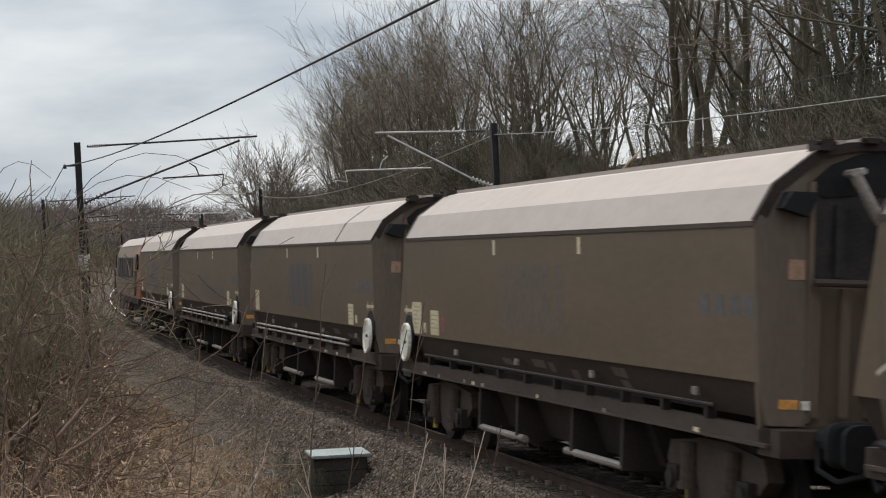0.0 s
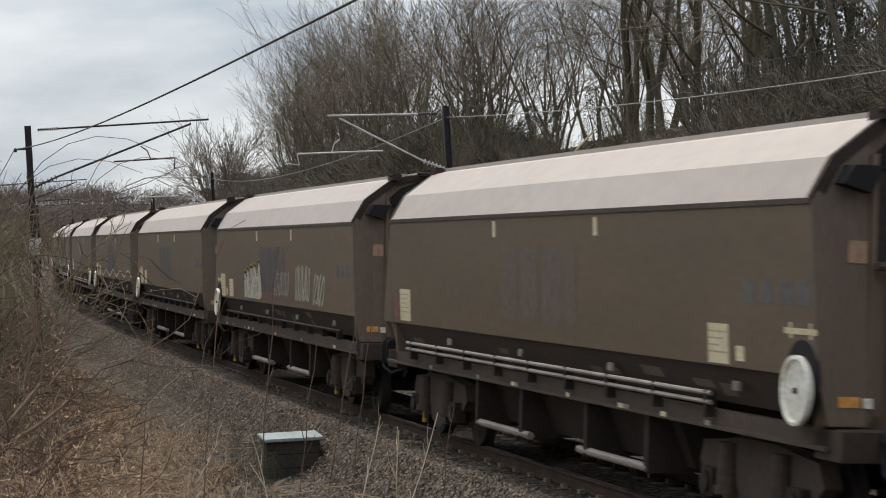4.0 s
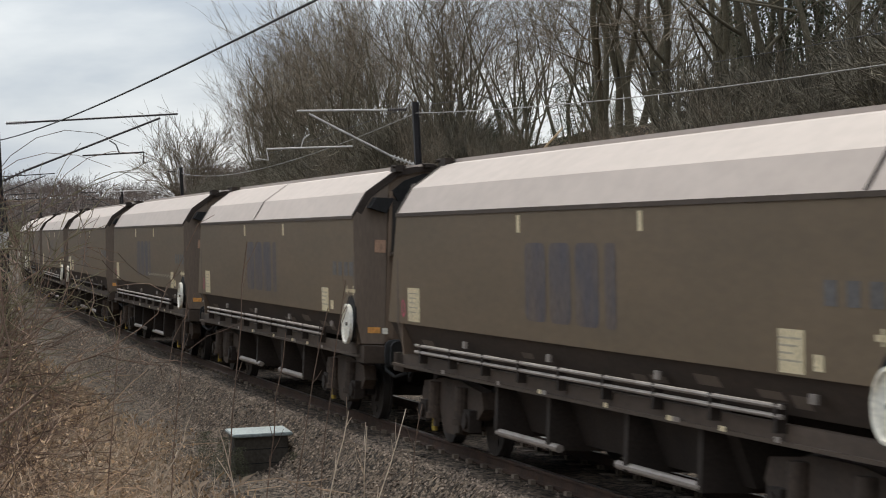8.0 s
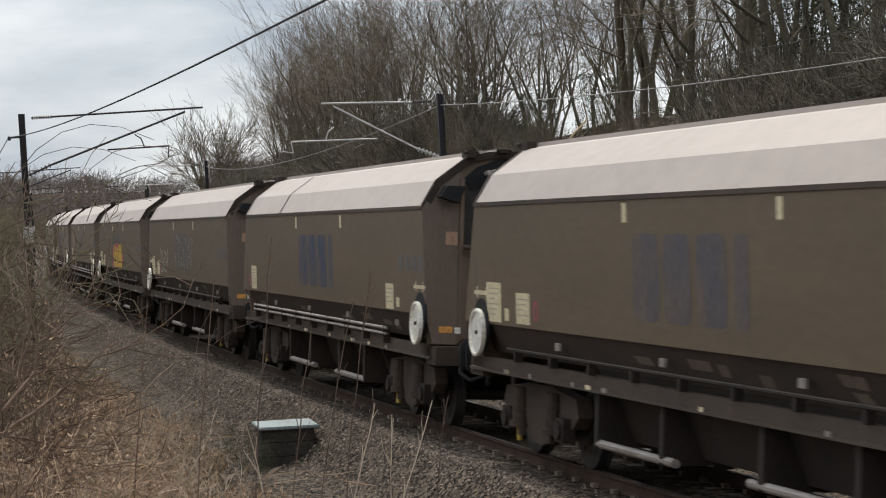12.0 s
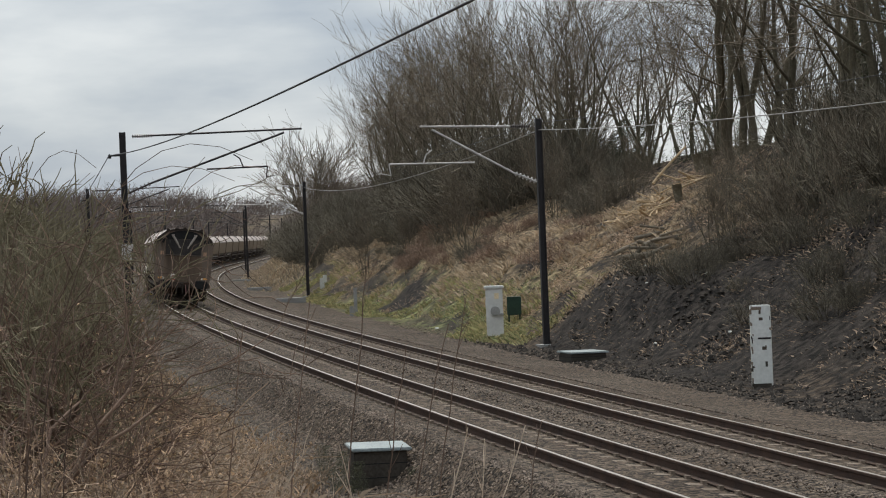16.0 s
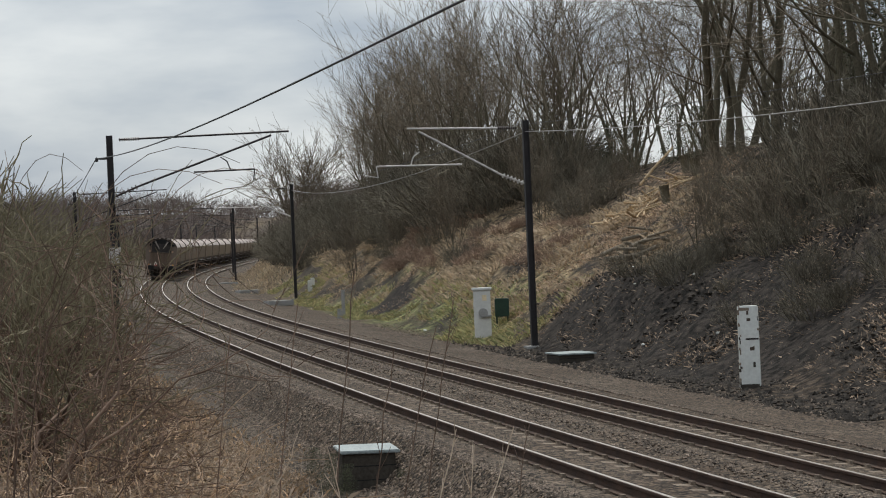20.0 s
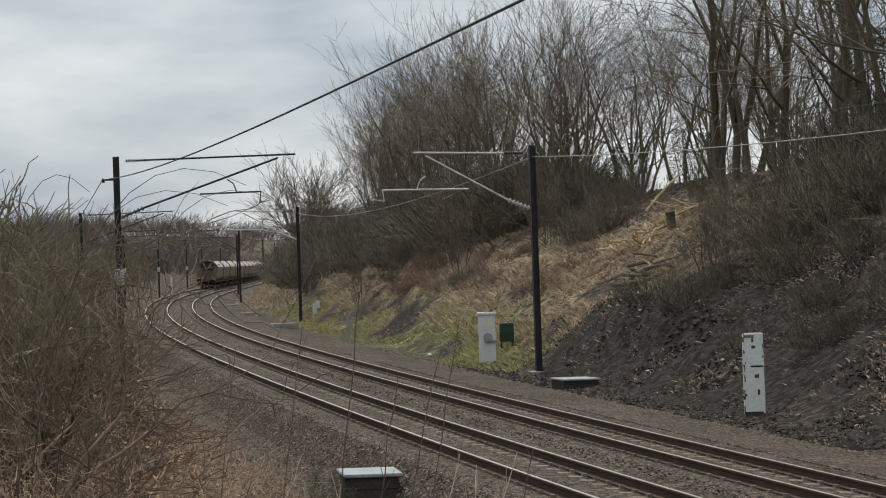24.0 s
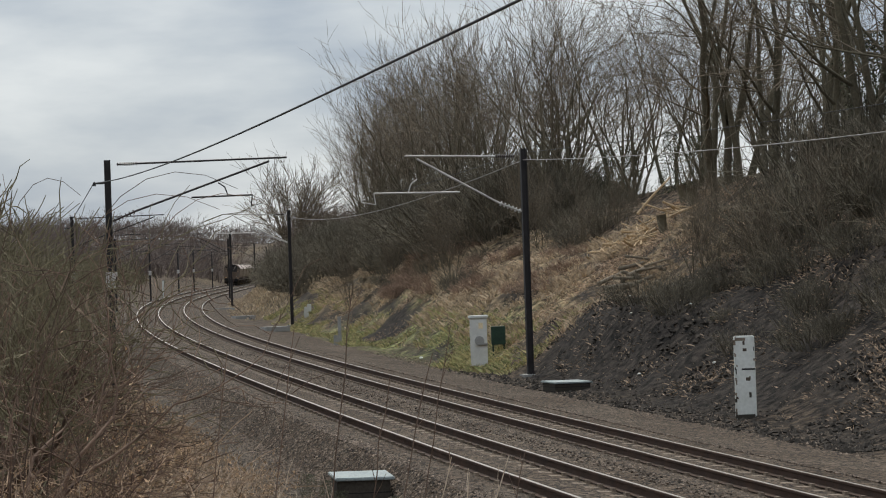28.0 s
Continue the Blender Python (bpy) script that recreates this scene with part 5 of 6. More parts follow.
def build_cabinet():
    # tall grey location cabinet on legs, standing at the foot of the bank
    ob = thing("location_cabinet", "tall grey trackside cabinet with a dark meter box", "cabinet", m=place(61, 9.45, 0, -10))
    ob.location.z = surface(61, 9.45).z - 0.1
    bevel_box("body", -0.32, 0.28, -0.25, 0.25, 0.22, 1.92, M_GREYCAB, ob)
    bevel_box("cap", -0.37, 0.33, -0.3, 0.3, 1.92, 2.02, M_POST, ob, 0.02, "white overhanging cap")
    bevel_box("plinth", -0.36, 0.05, -0.28, 0.28, -0.1, 0.24, M_CONC, ob)
    bm = bmesh.new()
    wheel_disc(bm, (0.0, -0.29, 1.12), 0.17, 0.09, 16)
    bmesh.ops.rotate(bm, cent=(0, -0.29, 1.12), matrix=Matrix.Rotation(radians(90), 3, "Z"), verts=bm.verts)
    part("horn", bm, M_CONC, ob, "grey round fitting")
    bevel_box("bracket", -0.06, 0.3, -0.36, -0.25, 0.98, 1.04, M_CONC, ob, 0.008)
    bevel_box("notice", -0.02, 0.14, -0.262, -0.25, 1.55, 1.76, M_CREAM, ob, 0.003, "small cream notice")
    bevel_box("notice", -0.335, -0.32, -0.08, 0.1, 1.25, 1.5, M_POST, ob, 0.003, "white notice on the side")
    bevel_box("door", -0.30, 0.26, -0.258, -0.25, 0.28, 1.86, M_GREYCAB, ob, 0.003)
    bx = thing("battery_box", "dark green metal box on short posts beside the cabinet", "box", m=place(63.2, 10.6, 0, -10))
    bx.location.z = surface(63.2, 10.6).z + 0.08
    bevel_box("body", -0.26, 0.26, -0.2, 0.2, 0.25, 0.92, M_DARKGREEN, bx)
    for x in (-0.2, 0.2):
        bevel_box("leg", x - 0.03, x + 0.03, -0.03, 0.03, -0.4, 0.26, M_DARKGREEN, bx, 0.005)


def build_marker_post():
    # white concrete gradient or mile post with flaking paint
    ob = thing("marker_post", "flaking white lineside post with dark stains and a slot", "post", m=place(31.7, 9.65, 0, -14))
    ob.location.z = surface(31.7, 9.65).z - 0.15
    bm = bmesh.new()
    prof = [(-0.24, -0.13), (0.24, -0.13), (0.24, 0.13), (-0.24, 0.13)]
    a = [bm.verts.new((x, y, 0)) for x, y in prof]
    b = [bm.verts.new((x * 0.98, y, 2.08)) for x, y in prof]
    bm.faces.new(a[::-1]), bm.faces.new(b)
    for i in range(4):
        bm.faces.new((a[i], a[(i + 1) % 4], b[(i + 1) % 4], b[i]))
    bmesh.ops.bevel(bm, geom=list(bm.edges), offset=0.02, segments=2, affect="EDGES")
    part("post", bm, M_POST, ob)
    bevel_box("slot", -0.08, 0.22, -0.137, -0.12, 1.29, 1.33, M_BLACK, ob, 0.003, "dark horizontal slot")
    for z, w, h, x in ((1.92, 0.05, 0.09, -0.02), (1.76, 0.09, 0.07, 0.0), (1.08, 0.1, 0.08, 0.06)):
        bevel_box("stain_mark", x - w / 2, x + w / 2, -0.135, -0.12, z - h / 2, z + h / 2, M_SOLEBAR, ob, 0.003)
    rng = random.Random(4)
    for k in range(20):
        z = rng.uniform(0.1, 1.98)
        x = rng.choice((-0.232, -0.21, 0.21, -0.225, -0.19, 0.1))
        w = rng.uniform(0.008, 0.03)
        bevel_box("bare_patch", x - w, x + w, -0.1345, -0.12, z, z + rng.uniform(0.03, 0.14), M_SLEEPER if k % 3 else M_BOX, ob, 0.003)
    bevel_box("bare_patch", -0.20, 0.02, -0.1345, -0.12, 1.97, 2.04, M_SLEEPER, ob, 0.003)
    bevel_box("moss_stain", -0.22, 0.2, -0.1345, -0.12, 0.10, 0.26, M_BOX, ob, 0.003, "mossy stain at the foot")


def build_pit(s, l, w, d, h, name, label, sunk=0.1, turn=0, lid=M_CONC):
    ob = thing(name, label, "chamber", m=place(s, l, 0, turn))
    ob.location.z = surface(s, l).z - sunk
    bevel_box("wall", -w / 2, w / 2, -d / 2, d / 2, 0, h, M_BOX, ob, 0.02)
    bevel_box("lid", -w / 2 - 0.05, w / 2 + 0.05, -d / 2 - 0.05, d / 2 + 0.05, h - 0.004, h + 0.045, lid, ob, 0.012).rotation_euler = (0.012, 0.015, 0.02)
    for k in (0.34, 0.68):
        bevel_box("course_joint", -w / 2 - 0.004, w / 2 + 0.004, -d / 2 - 0.004, d / 2 + 0.004, h * k - 0.008, h * k + 0.008, M_BLACK, ob, 0.002)
    return ob


def build_lineside():
    build_cabinet()
    build_marker_post()
    build_pit(15.0, -2.28, 0.80, 0.95, 0.62, "cable_chamber", "low dark chamber with a pale green lid beside the track", 0.0, -4, M_LID).location.z = -0.76
    build_pit(46.0, 8.95, 1.1, 1.0, 0.34, "drain_chamber", "low concrete drain chamber with a pale green lid", 0.1, 8, M_LID)
    for s, l in ((152, 7.0), (190, 6.2), (118, 7.3)):
        ob = thing("concrete_slab", "pale concrete slab lying on the stones", "slab", m=place(s, l, 0, 20))
        ob.location.z = surface(s, l).z + 0.25
        bevel_box("slab", -0.8, 0.8, -0.5, 0.5, -0.2, 0.12, M_CONC, ob, 0.03)
    for s, l, h, r in ((95, 8.75, 1.25, 0.085), (92, 8.2, 0.5, 0.10), (129, 10.1, 0.7, 0.14), (130.5, 10.4, 0.6, 0.13), (280, -3.6, 2.4, 0.12)):
        ob = thing("short_post", "short pale concrete post at the foot of the bank", "post", m=place(s, l, 0))
        ob.location.z = surface(s, l).z - 0.1
        bevel_box("post", -r, r, -r * 0.7, r * 0.7, 0, h + 0.1, M_CONC if s < 100 else M_POST, ob, 0.02)
        if h > 1.2:
            bevel_box("cap", -r * 1.3, r * 1.3, -r, r, h + 0.1, h + 0.16, M_CONC, ob, 0.01)
    # cut timber on the bank: a leaning pole, a heap of split branches and a stump
    rng = random.Random(9)

    def log(s, l, length, r, yaw, tilt, material, name, label, lift_by=0.1, cat="log"):
        bm = bmesh.new()
        n = 9
        ring = []
        for i in range(6):
            t = i / 5
            ring.append([bm.verts.new((t * length - length / 2, r * (1 - 0.25 * t) * math.cos(2 * math.pi * k / n) + 0.06 * math.sin(t * 4), r * (1 - 0.25 * t) * math.sin(2 * math.pi * k / n))) for k in range(n)])
        for a, b in zip(ring, ring[1:]):
            for k in range(n):
                bm.faces.new((a[k], a[(k + 1) % n], b[(k + 1) % n], b[k]))
        bm.faces.new(ring[0][::-1]), bm.faces.new(ring[-1])
        ob = mesh_object(name, bm, material)
        p = surface(s, l)
        ob.matrix_world = pose(p.x, p.y, p.z + lift_by, 0, tilt, yaw)
        return tagged(ob, label, cat, "cut timber on the bank")
    for k in range(46):
        log(69 + rng.uniform(-2.5, 2.5), 18.0 + rng.uniform(-1.6, 1.4), rng.uniform(0.6, 2.0), rng.uniform(0.02, 0.05), rng.uniform(0, 180), rng.uniform(-25, 25),
            M_LOG, "split_branch", "pale freshly cut branch lying on the bank", 0.15)
    log(70.2, 18.6, 2.3, 0.055, 35, -40, M_LOG, "leaning_pole", "pale felled pole leaning on the bank top", 1.1)
    for k in range(13):
        log(61.5 + rng.uniform(-1.8, 1.8), 15.6 + rng.uniform(-0.8, 0.9), rng.uniform(0.8, 2.6), rng.uniform(0.04, 0.10), rng.uniform(-90, 90), rng.uniform(-24, 24),
            M_GREYLOG, "felled_log", "weathered felled log lying on the slope", 0.24)
    for s, l, r in ((68, 19.6, 0.24), (70.5, 19.9, 0.2), (66.5, 17.9, 0.2)):
        log(s, l, 0.7, r, 0, 84, M_BARK, "tree_stump", "sawn brown tree stump on the bank", 0.35, "stump")
    # loose pale stones on the spoil heap
    for s, l, r in ((40.1, 11.6, 0.11), (52, 12.6, 0.1), (49, 11.8, 0.1), (46, 12.8, 0.11), (55, 13.0, 0.12), (36, 12.5, 0.1), (44, 10.6, 0.1), (72, 9.2, 0.14)):
        bm = bmesh.new()
        bmesh.ops.create_icosphere(bm, subdivisions=2, radius=r * 0.55)
        for v in bm.verts:
            v.co *= 1 + 0.5 * noise.noise(v.co * 14 + Vector((s, l, 0)))
            v.co.z *= 0.6
        ob = mesh_object("loose_stone", bm, M_POST)
        ob.location = surface(s, l) + Vector((0, 0, r * 0.3))
        tagged(ob, "pale loose stone on the dark spoil", "stone", "loose stones")

# ================= trees and bushes =================
def tube(V, F, pts, r0, r1, n):
    """Tapered tube through pts, appended to the lists."""
    base = len(V)
    m = len(pts)
    for i in range(m):
        p = pts[i]
        a, b = pts[max(i - 1, 0)], pts[min(i + 1, m - 1)]
        dx, dy, dz = b[0] - a[0], b[1] - a[1], b[2] - a[2]
        q = math.sqrt(dx * dx + dy * dy + dz * dz) or 1.0
        dx, dy, dz = dx / q, dy / q, dz / q
        if abs(dz) < 0.9:
            ux, uy, uz = -dy, dx, 0.0
        else:
            ux, uy, uz = 0.0, -dz, dy
        q = math.sqrt(ux * ux + uy * uy + uz * uz) or 1.0
        ux, uy, uz = ux / q, uy / q, uz / q
        wx, wy, wz = dy * uz - dz * uy, dz * ux - dx * uz, dx * uy - dy * ux
        r = r0 + (r1 - r0) * i / (m - 1)
        for k in range(n):
            c, s = math.cos(6.2832 * k / n) * r, math.sin(6.2832 * k / n) * r
            V.append((p[0] + ux * c + wx * s, p[1] + uy * c + wy * s, p[2] + uz * c + wz * s))
    for i in range(m - 1):
        for k in range(n):
            a, b = base + i * n + k, base + i * n + (k + 1) % n
            F.append((a, b, b + n, a + n))


def bough(rng, start, d, length, segs, wander, rise):
    """A crooked path from start in direction d, bending upwards by rise."""
    pts = [tuple(start)]
    p, d = Vector(start), Vector(d).normalized()
    for _ in range(segs):
        d = (d + Vector((rng.gauss(0, wander), rng.gauss(0, wander), rng.gauss(0, wander) + rise))).normalized()
        p = p + d * length / segs
        pts.append(tuple(p))
    return pts


def pick(pts, t):
    f = t * (len(pts) - 1)
    i = min(int(f), len(pts) - 2)
    return Vector(pts[i]).lerp(Vector(pts[i + 1]), f - i), (Vector(pts[i + 1]) - Vector(pts[i])).normalized()


def away(rng, d, angle):
    """A direction off d by about angle radians, to a random side."""
    s = d.cross(Vector((rng.gauss(0, 1), rng.gauss(0, 1), rng.gauss(0, 1)))).normalized()
    return (d * math.cos(angle) + s * math.sin(angle)).normalized()


def grow(rng, out, p, d, length, r, depth, fork, spread, rise, fine, crook=0.0):
    """One crooked limb and, from it, its forks down to the last twigs; out: wood lists and twig lists."""
    segs = (2, 3, 4, 5, 6)[min(depth, 4)]
    path = bough(rng, p, d, length, segs + (crook > 0), 0.10 + 0.035 * (depth < 3) + crook, rise)
    tip = r * (0.45 if depth else 0.5)
    V, F = (out[0], out[1]) if depth > 2 else (out[2], out[3])
    tube(V, F, path, r, tip, 7 if depth > 3 else 5 if depth > 2 else 3)
    if depth == 0:
        return
    n = fork[depth - 1]
    for i in range(n):
        last = i == n - 1
        t = 1.0 if last else 0.25 + 0.75 * (i + rng.random()) / n
        q, e = pick(path, min(t, 0.999))
        a = rng.uniform(0.05, 0.3) if last else rng.uniform(0.35, 0.45 + spread)
        rr = (r + (tip - r) * t) * (0.9 if last else rng.uniform(0.5, 0.72))
        grow(rng, out, q, away(rng, e, a), length * rng.uniform(0.48, 0.78), max(rr, fine), depth - 1, fork, spread, rise, fine, crook)


def tree_meshes(seed, height, stems, fork, spread=0.5, lean=0.2, rise=0.06, fine=0.009, girth=0.0085, depth=4, wood=None, twig=None, crook=0.0):
    """Trunks with their boughs, and the fine crown, as two meshes."""
    rng = random.Random(seed)
    out = ([], [], [], [])
    for st in range(stems):
        a = 6.283 * (st + rng.random() * 0.8) / stems
        k = lean * rng.uniform(0.3, 1.0) if stems > 1 else 0.05
        off = 0.02 * height * (stems > 1)
        h = height * rng.uniform(0.8, 1.0)
        grow(rng, out, (off * math.cos(a), off * math.sin(a), -0.3), (k * math.cos(a), k * math.sin(a), 1), h * 0.46, girth * h * rng.uniform(0.8, 1.15), depth, fork, spread, rise, fine, crook)
    res = []
    for name, v, f, m in (("trunk", out[0], out[1], wood or M_BARK), ("crown", out[2], out[3], twig or M_TWIG)):
        if f:
            me = bpy.data.meshes.new(name)
            me.from_pydata(v, [], f)
            me.materials.append(m)
            me.polygons.foreach_set("use_smooth", [True] * len(me.polygons))
            res.append(me)
    return res


def plant_tree(meshes, s, l, turn, size, label, name="bare_tree", sink=0.1):
    p = surface(s, l)
    ob = thing(name, label, "tree", "bare trees on the bank")
    for me in meshes:
        c = new(me.name.split(".")[0], me)
        c.parent = ob
    ob.matrix_world = Matrix.Translation((p.x, p.y, p.z - sink)) @ Matrix.Rotation(turn, 4, "Z") @ Matrix.Diagonal((size, size, size, 1))
    return ob


def thicket_mesh(name, seed, radius, height, stems, material, twigs=5, r=0.008, droop=0.0, side=3):
    """A dense bush of fine stems."""
    rng = random.Random(seed)
    V, F, W, G = [], [], [], []
    for _ in range(stems):
        a, q = rng.uniform(0, 6.283), radius * math.sqrt(rng.random())
        x, y = q * math.cos(a), q * math.sin(a)
        out = 0.15 + 0.55 * q / radius
        top = height * rng.uniform(0.55, 1.05) * (1 - 0.45 * (q / radius) ** 2)
        st = bough(rng, (x * 0.75, y * 0.75, -0.1), (out * math.cos(a) + rng.gauss(0, 0.2), out * math.sin(a) + rng.gauss(0, 0.2), 1), top, 4, 0.18, -droop)
        tube(V, F, st, r * 1.5, r * 0.6, side)
        for _ in range(twigs):
            p, d = pick(st, rng.uniform(0.2, 1.0))
            tube(W, G, bough(rng, p, away(rng, d, rng.uniform(0.3, 1.0)), height * rng.uniform(0.12, 0.34), 1, 0.1, 0.03), r * 0.8, r * 0.45, 3)
    out = []
    for n, v, f in (("stem_tangle", V, F), ("twig_tangle", W, G)):
        me = bpy.data.meshes.new(n)
        me.from_pydata(v, [], f)
        me.materials.append(material)
        out.append(me)
    return out


def bramble_mesh(seed, radius, height, canes, r=0.006, leaves=6, material=None):
    """Arching, curling canes with side shoots, and their withered leaves: two meshes."""
    rng = random.Random(seed)
    V, F, LV, LF = [], [], [], []
    for _ in range(canes):
        a, q = rng.uniform(0, 6.283), radius * math.sqrt(rng.random())
        p = Vector((q * math.cos(a), q * math.sin(a), -0.05))
        b, tilt = rng.uniform(0, 6.283), rng.uniform(0.15, 1.1)
        d = Vector((math.cos(b) * tilt, math.sin(b) * tilt, 1)).normalized()
        top = height * rng.uniform(0.3, 1.0)
        n = 8
        step = top * rng.uniform(1.2, 1.9) / n
        sag = rng.uniform(0.06, 0.30)
        pts = [tuple(p)]
        for i in range(n):
            d = (d + Vector((rng.gauss(0, 0.20), rng.gauss(0, 0.20), rng.gauss(0, 0.14) - sag))).normalized()
            p = p + d * step
            if p.z < 0.03:
                p.z = 0.03 + rng.random() * 0.05
            pts.append(tuple(p))
        rr = r * rng.uniform(0.55, 1.4)
        tube(V, F, pts, rr, rr * 0.45, 3)
        for _ in range(rng.randint(2, 5)):
            p2, d2 = pick(pts, rng.uniform(0.15, 1.0))
            side = bough(rng, p2, away(rng, d2, rng.uniform(0.5, 1.3)), rng.uniform(0.10, 0.45), 2, 0.25, 0.02)
            tube(V, F, side, rr * 0.7, rr * 0.4, 3)
        for _ in range(rng.randint(0, leaves * 2)):
            p2, d2 = pick(pts, rng.uniform(0.25, 1.0))
            p2 = p2 + Vector((rng.gauss(0, 0.04), rng.gauss(0, 0.04), rng.gauss(0, 0.04)))
            sz = rng.uniform(0.013, 0.036)
            u = Vector((rng.gauss(0, 1), rng.gauss(0, 1), rng.gauss(0, 1))).normalized() * sz
            w = u.cross(Vector((rng.gauss(0, 1), rng.gauss(0, 1), rng.gauss(0, 1)))).normalized() * sz * 0.7
            k = len(LV)
            fold = Vector((0, 0, -sz * 0.5))
            LV += [tuple(p2 - u), tuple(p2 + w + fold), tuple(p2 + u), tuple(p2 - w + fold)]
            LF += [(k, k + 1, k + 2), (k, k + 2, k + 3)]
    out = []
    for name, v, f, m in (("cane_tangle", V, F, material or M_BRAMBLE), ("foliage", LV, LF, M_LEAF)):
        if f:
            me = bpy.data.meshes.new(name)
            me.from_pydata(v, [], f)
            me.materials.append(m)
            out.append(me)
    return out


def put(name, me, s, l, turn, size, label, category="bush", group="", squash=1.0, sink=0.05):
    if isinstance(me, list):
        ob = new(name)
        for m in me:
            c = new(m.name.split(".")[0], m)
            c.parent = ob
            c["kind"] = "stuff"
    else:
        ob = new(name, me)
    p = surface(s, l)
    ob.matrix_world = Matrix.Translation((p.x, p.y, p.z - sink)) @ Matrix.Rotation(turn, 4, "Z") @ Matrix.Diagonal((size, size, size * squash, 1))
    return tagged(ob, label, category, group)


def build_plants():
    rng = random.Random(21)
    tall = [tree_meshes(100 + i, 16.0, (3, 2, 4, 3, 2)[i], (4, 3, 4, 4), 0.40, 0.2, 0.07, 0.014, 0.0088) for i in range(5)]
    broad = [tree_meshes(120 + i, 17.0, (2, 3, 2, 4)[i], (4, 3, 4, 3), 0.70, 0.30, 0.035, 0.013, 0.0105) for i in range(4)]
    label = "tall bare winter tree with grey-green trunks and fine twigs"
    wide = "broad bare tree with dark crooked limbs on the bank top"
    spots = []
    # rows of trees along the top of the bank
    for s in np.arange(92, 180, 4.4):
        for l0, l1 in ((18.3, 21.0), (21.5, 26.0)):
            if rng.random() < (0.86 if l0 < 20 else 0.5):
                spots.append((s + rng.uniform(-1.5, 1.5), rng.uniform(l0, l1)))
    spots += [(150, 17.6), (141, 17.4), (160, 18.2), (133, 18.6), (124, 19.0), (168, 17.8)]
    for s, l in spots:
        plant_tree(rng.choice(tall), s, l, rng.uniform(0, 6.28), rng.uniform(0.78, 1.08) * (1.0 if s < 130 else 0.92), label)
    for s, l, k in ((67.0, 20.4, 1.05), (66.0, 20.9, 0.95), (62.5, 20.8, 1.0), (60.0, 23.0, 1.1), (57.0, 21.2, 0.95), (54.5, 23.5, 1.1), (52.0, 21.0, 1.0), (49.0, 22.6, 1.05), (50.5, 26.5, 1.1),
                    (46.0, 21.4, 1.0), (43.0, 23.5, 1.1), (55.5, 28.0, 1.1), (46.5, 27.5, 1.15), (39.5, 22.5, 1.0), (60.5, 30.0, 1.1)):
        plant_tree(rng.choice(broad), s, l, rng.uniform(0, 6.28), k, wide)
    # smaller trees on the skyline behind the felled gap
    for s, l, k in ((88, 22.5, 0.62), (84, 24.5, 0.55), (80, 23.6, 0.5), (77.5, 26.0, 0.62), (90, 26.5, 0.7), (96, 24.0, 0.75), (73.5, 24.5, 0.5), (84, 29, 0.7), (94, 31, 0.8), (76, 30, 0.62)):
        plant_tree(rng.choice(tall), s, l, rng.uniform(0, 6.28), k, "smaller bare tree on the skyline of the bank")
    round_tree = tree_meshes(131, 9.0, 14, (6, 5, 4), 0.35, 0.42, 0.03, 0.016, 0.008, 3)
    for s, l, k in ((186, 19, 0.72), (193, 22, 0.7), (205, 20, 0.5), (250, 13.8, 1.6), (268, 22, 0.5)):
        plant_tree(round_tree if s == 250 else tall[0], s, l, rng.uniform(0, 6.28), k, "rounded bare tree standing alone on the bank")
    # slim saplings lower on the slope
    slim = [tree_meshes(140 + i, 5.0, 5, (5, 4, 4), 0.4, 0.3, 0.08, 0.008, 0.007, 3) for i in range(2)]
    for s, l in ((97, 14.4), (100, 14.8), (93, 14.2), (104, 15.6), (112, 13.6), (52, 15.5), (47, 15.2), (44, 14.6), (57, 17), (79, 17.6), (86, 17.2), (121, 12.2), (90, 17.5), (94, 18.2), (75, 18.4), (49.5, 14.2), (41, 15.5)):
        plant_tree(rng.choice(slim), s, l, rng.uniform(0, 6.28), rng.uniform(0.7, 1.15), "slender many-stemmed sapling on the slope", "sapling")
    # thickets
    brush = [thicket_mesh("thicket", 60 + i, 2.0, (3.0, 3.4, 3.8, 2.6)[i], (90, 120, 70, 140)[i], M_BRUSH, 8, (0.016, 0.014, 0.018, 0.013)[i]) for i in range(4)]
    hedge = [tree_meshes(90 + i, 3.6, 9, (4, 4, 4), 0.9, 1.3, 0.0, 0.011, 0.013, 3, M_STEM, M_HEDGE, 0.18) for i in range(3)]
    scrub = [thicket_mesh("thicket", 70 + i, 1.3, 1.5, 90, M_BRUSH, 6, 0.009, 0.02) for i in range(3)]
    for s in np.arange(84, 236, 3.0):
        for l in ((14.8, 17.2, 20.0) if s < 150 else (12.0, 14.5, 17.5)):
            if s < 122 and l < 16.2 or s < 96 and l < 22 or rng.random() < 0.12:
                continue
            put("thicket", rng.choice(brush), s + rng.uniform(-1.4, 1.4), l + rng.uniform(-0.9, 0.9) - max(0, (s - 118)) * 0.004, rng.uniform(0, 6.28), rng.uniform(0.9, 1.5) if l > 16.5 and 98 < s < 150 else rng.uniform(0.4, 1.1),
                "dense brown leafless thicket on the bank", "bush", "thickets on the bank")
    for s in np.arange(26, 62, 2.2):
        for l in (16.6, 19.2, 22.0):
            if s > 51 and l < 21 or rng.random() < (0.5 if l < 18 else 0.25):
                continue
            put("thicket", rng.choice(brush), s + rng.uniform(-1, 1), l + rng.uniform(-0.8, 0.8), rng.uniform(0, 6.28), rng.uniform(0.4, 1.15),
                "dense brown leafless thicket on the bank", "bush", "thickets on the bank")
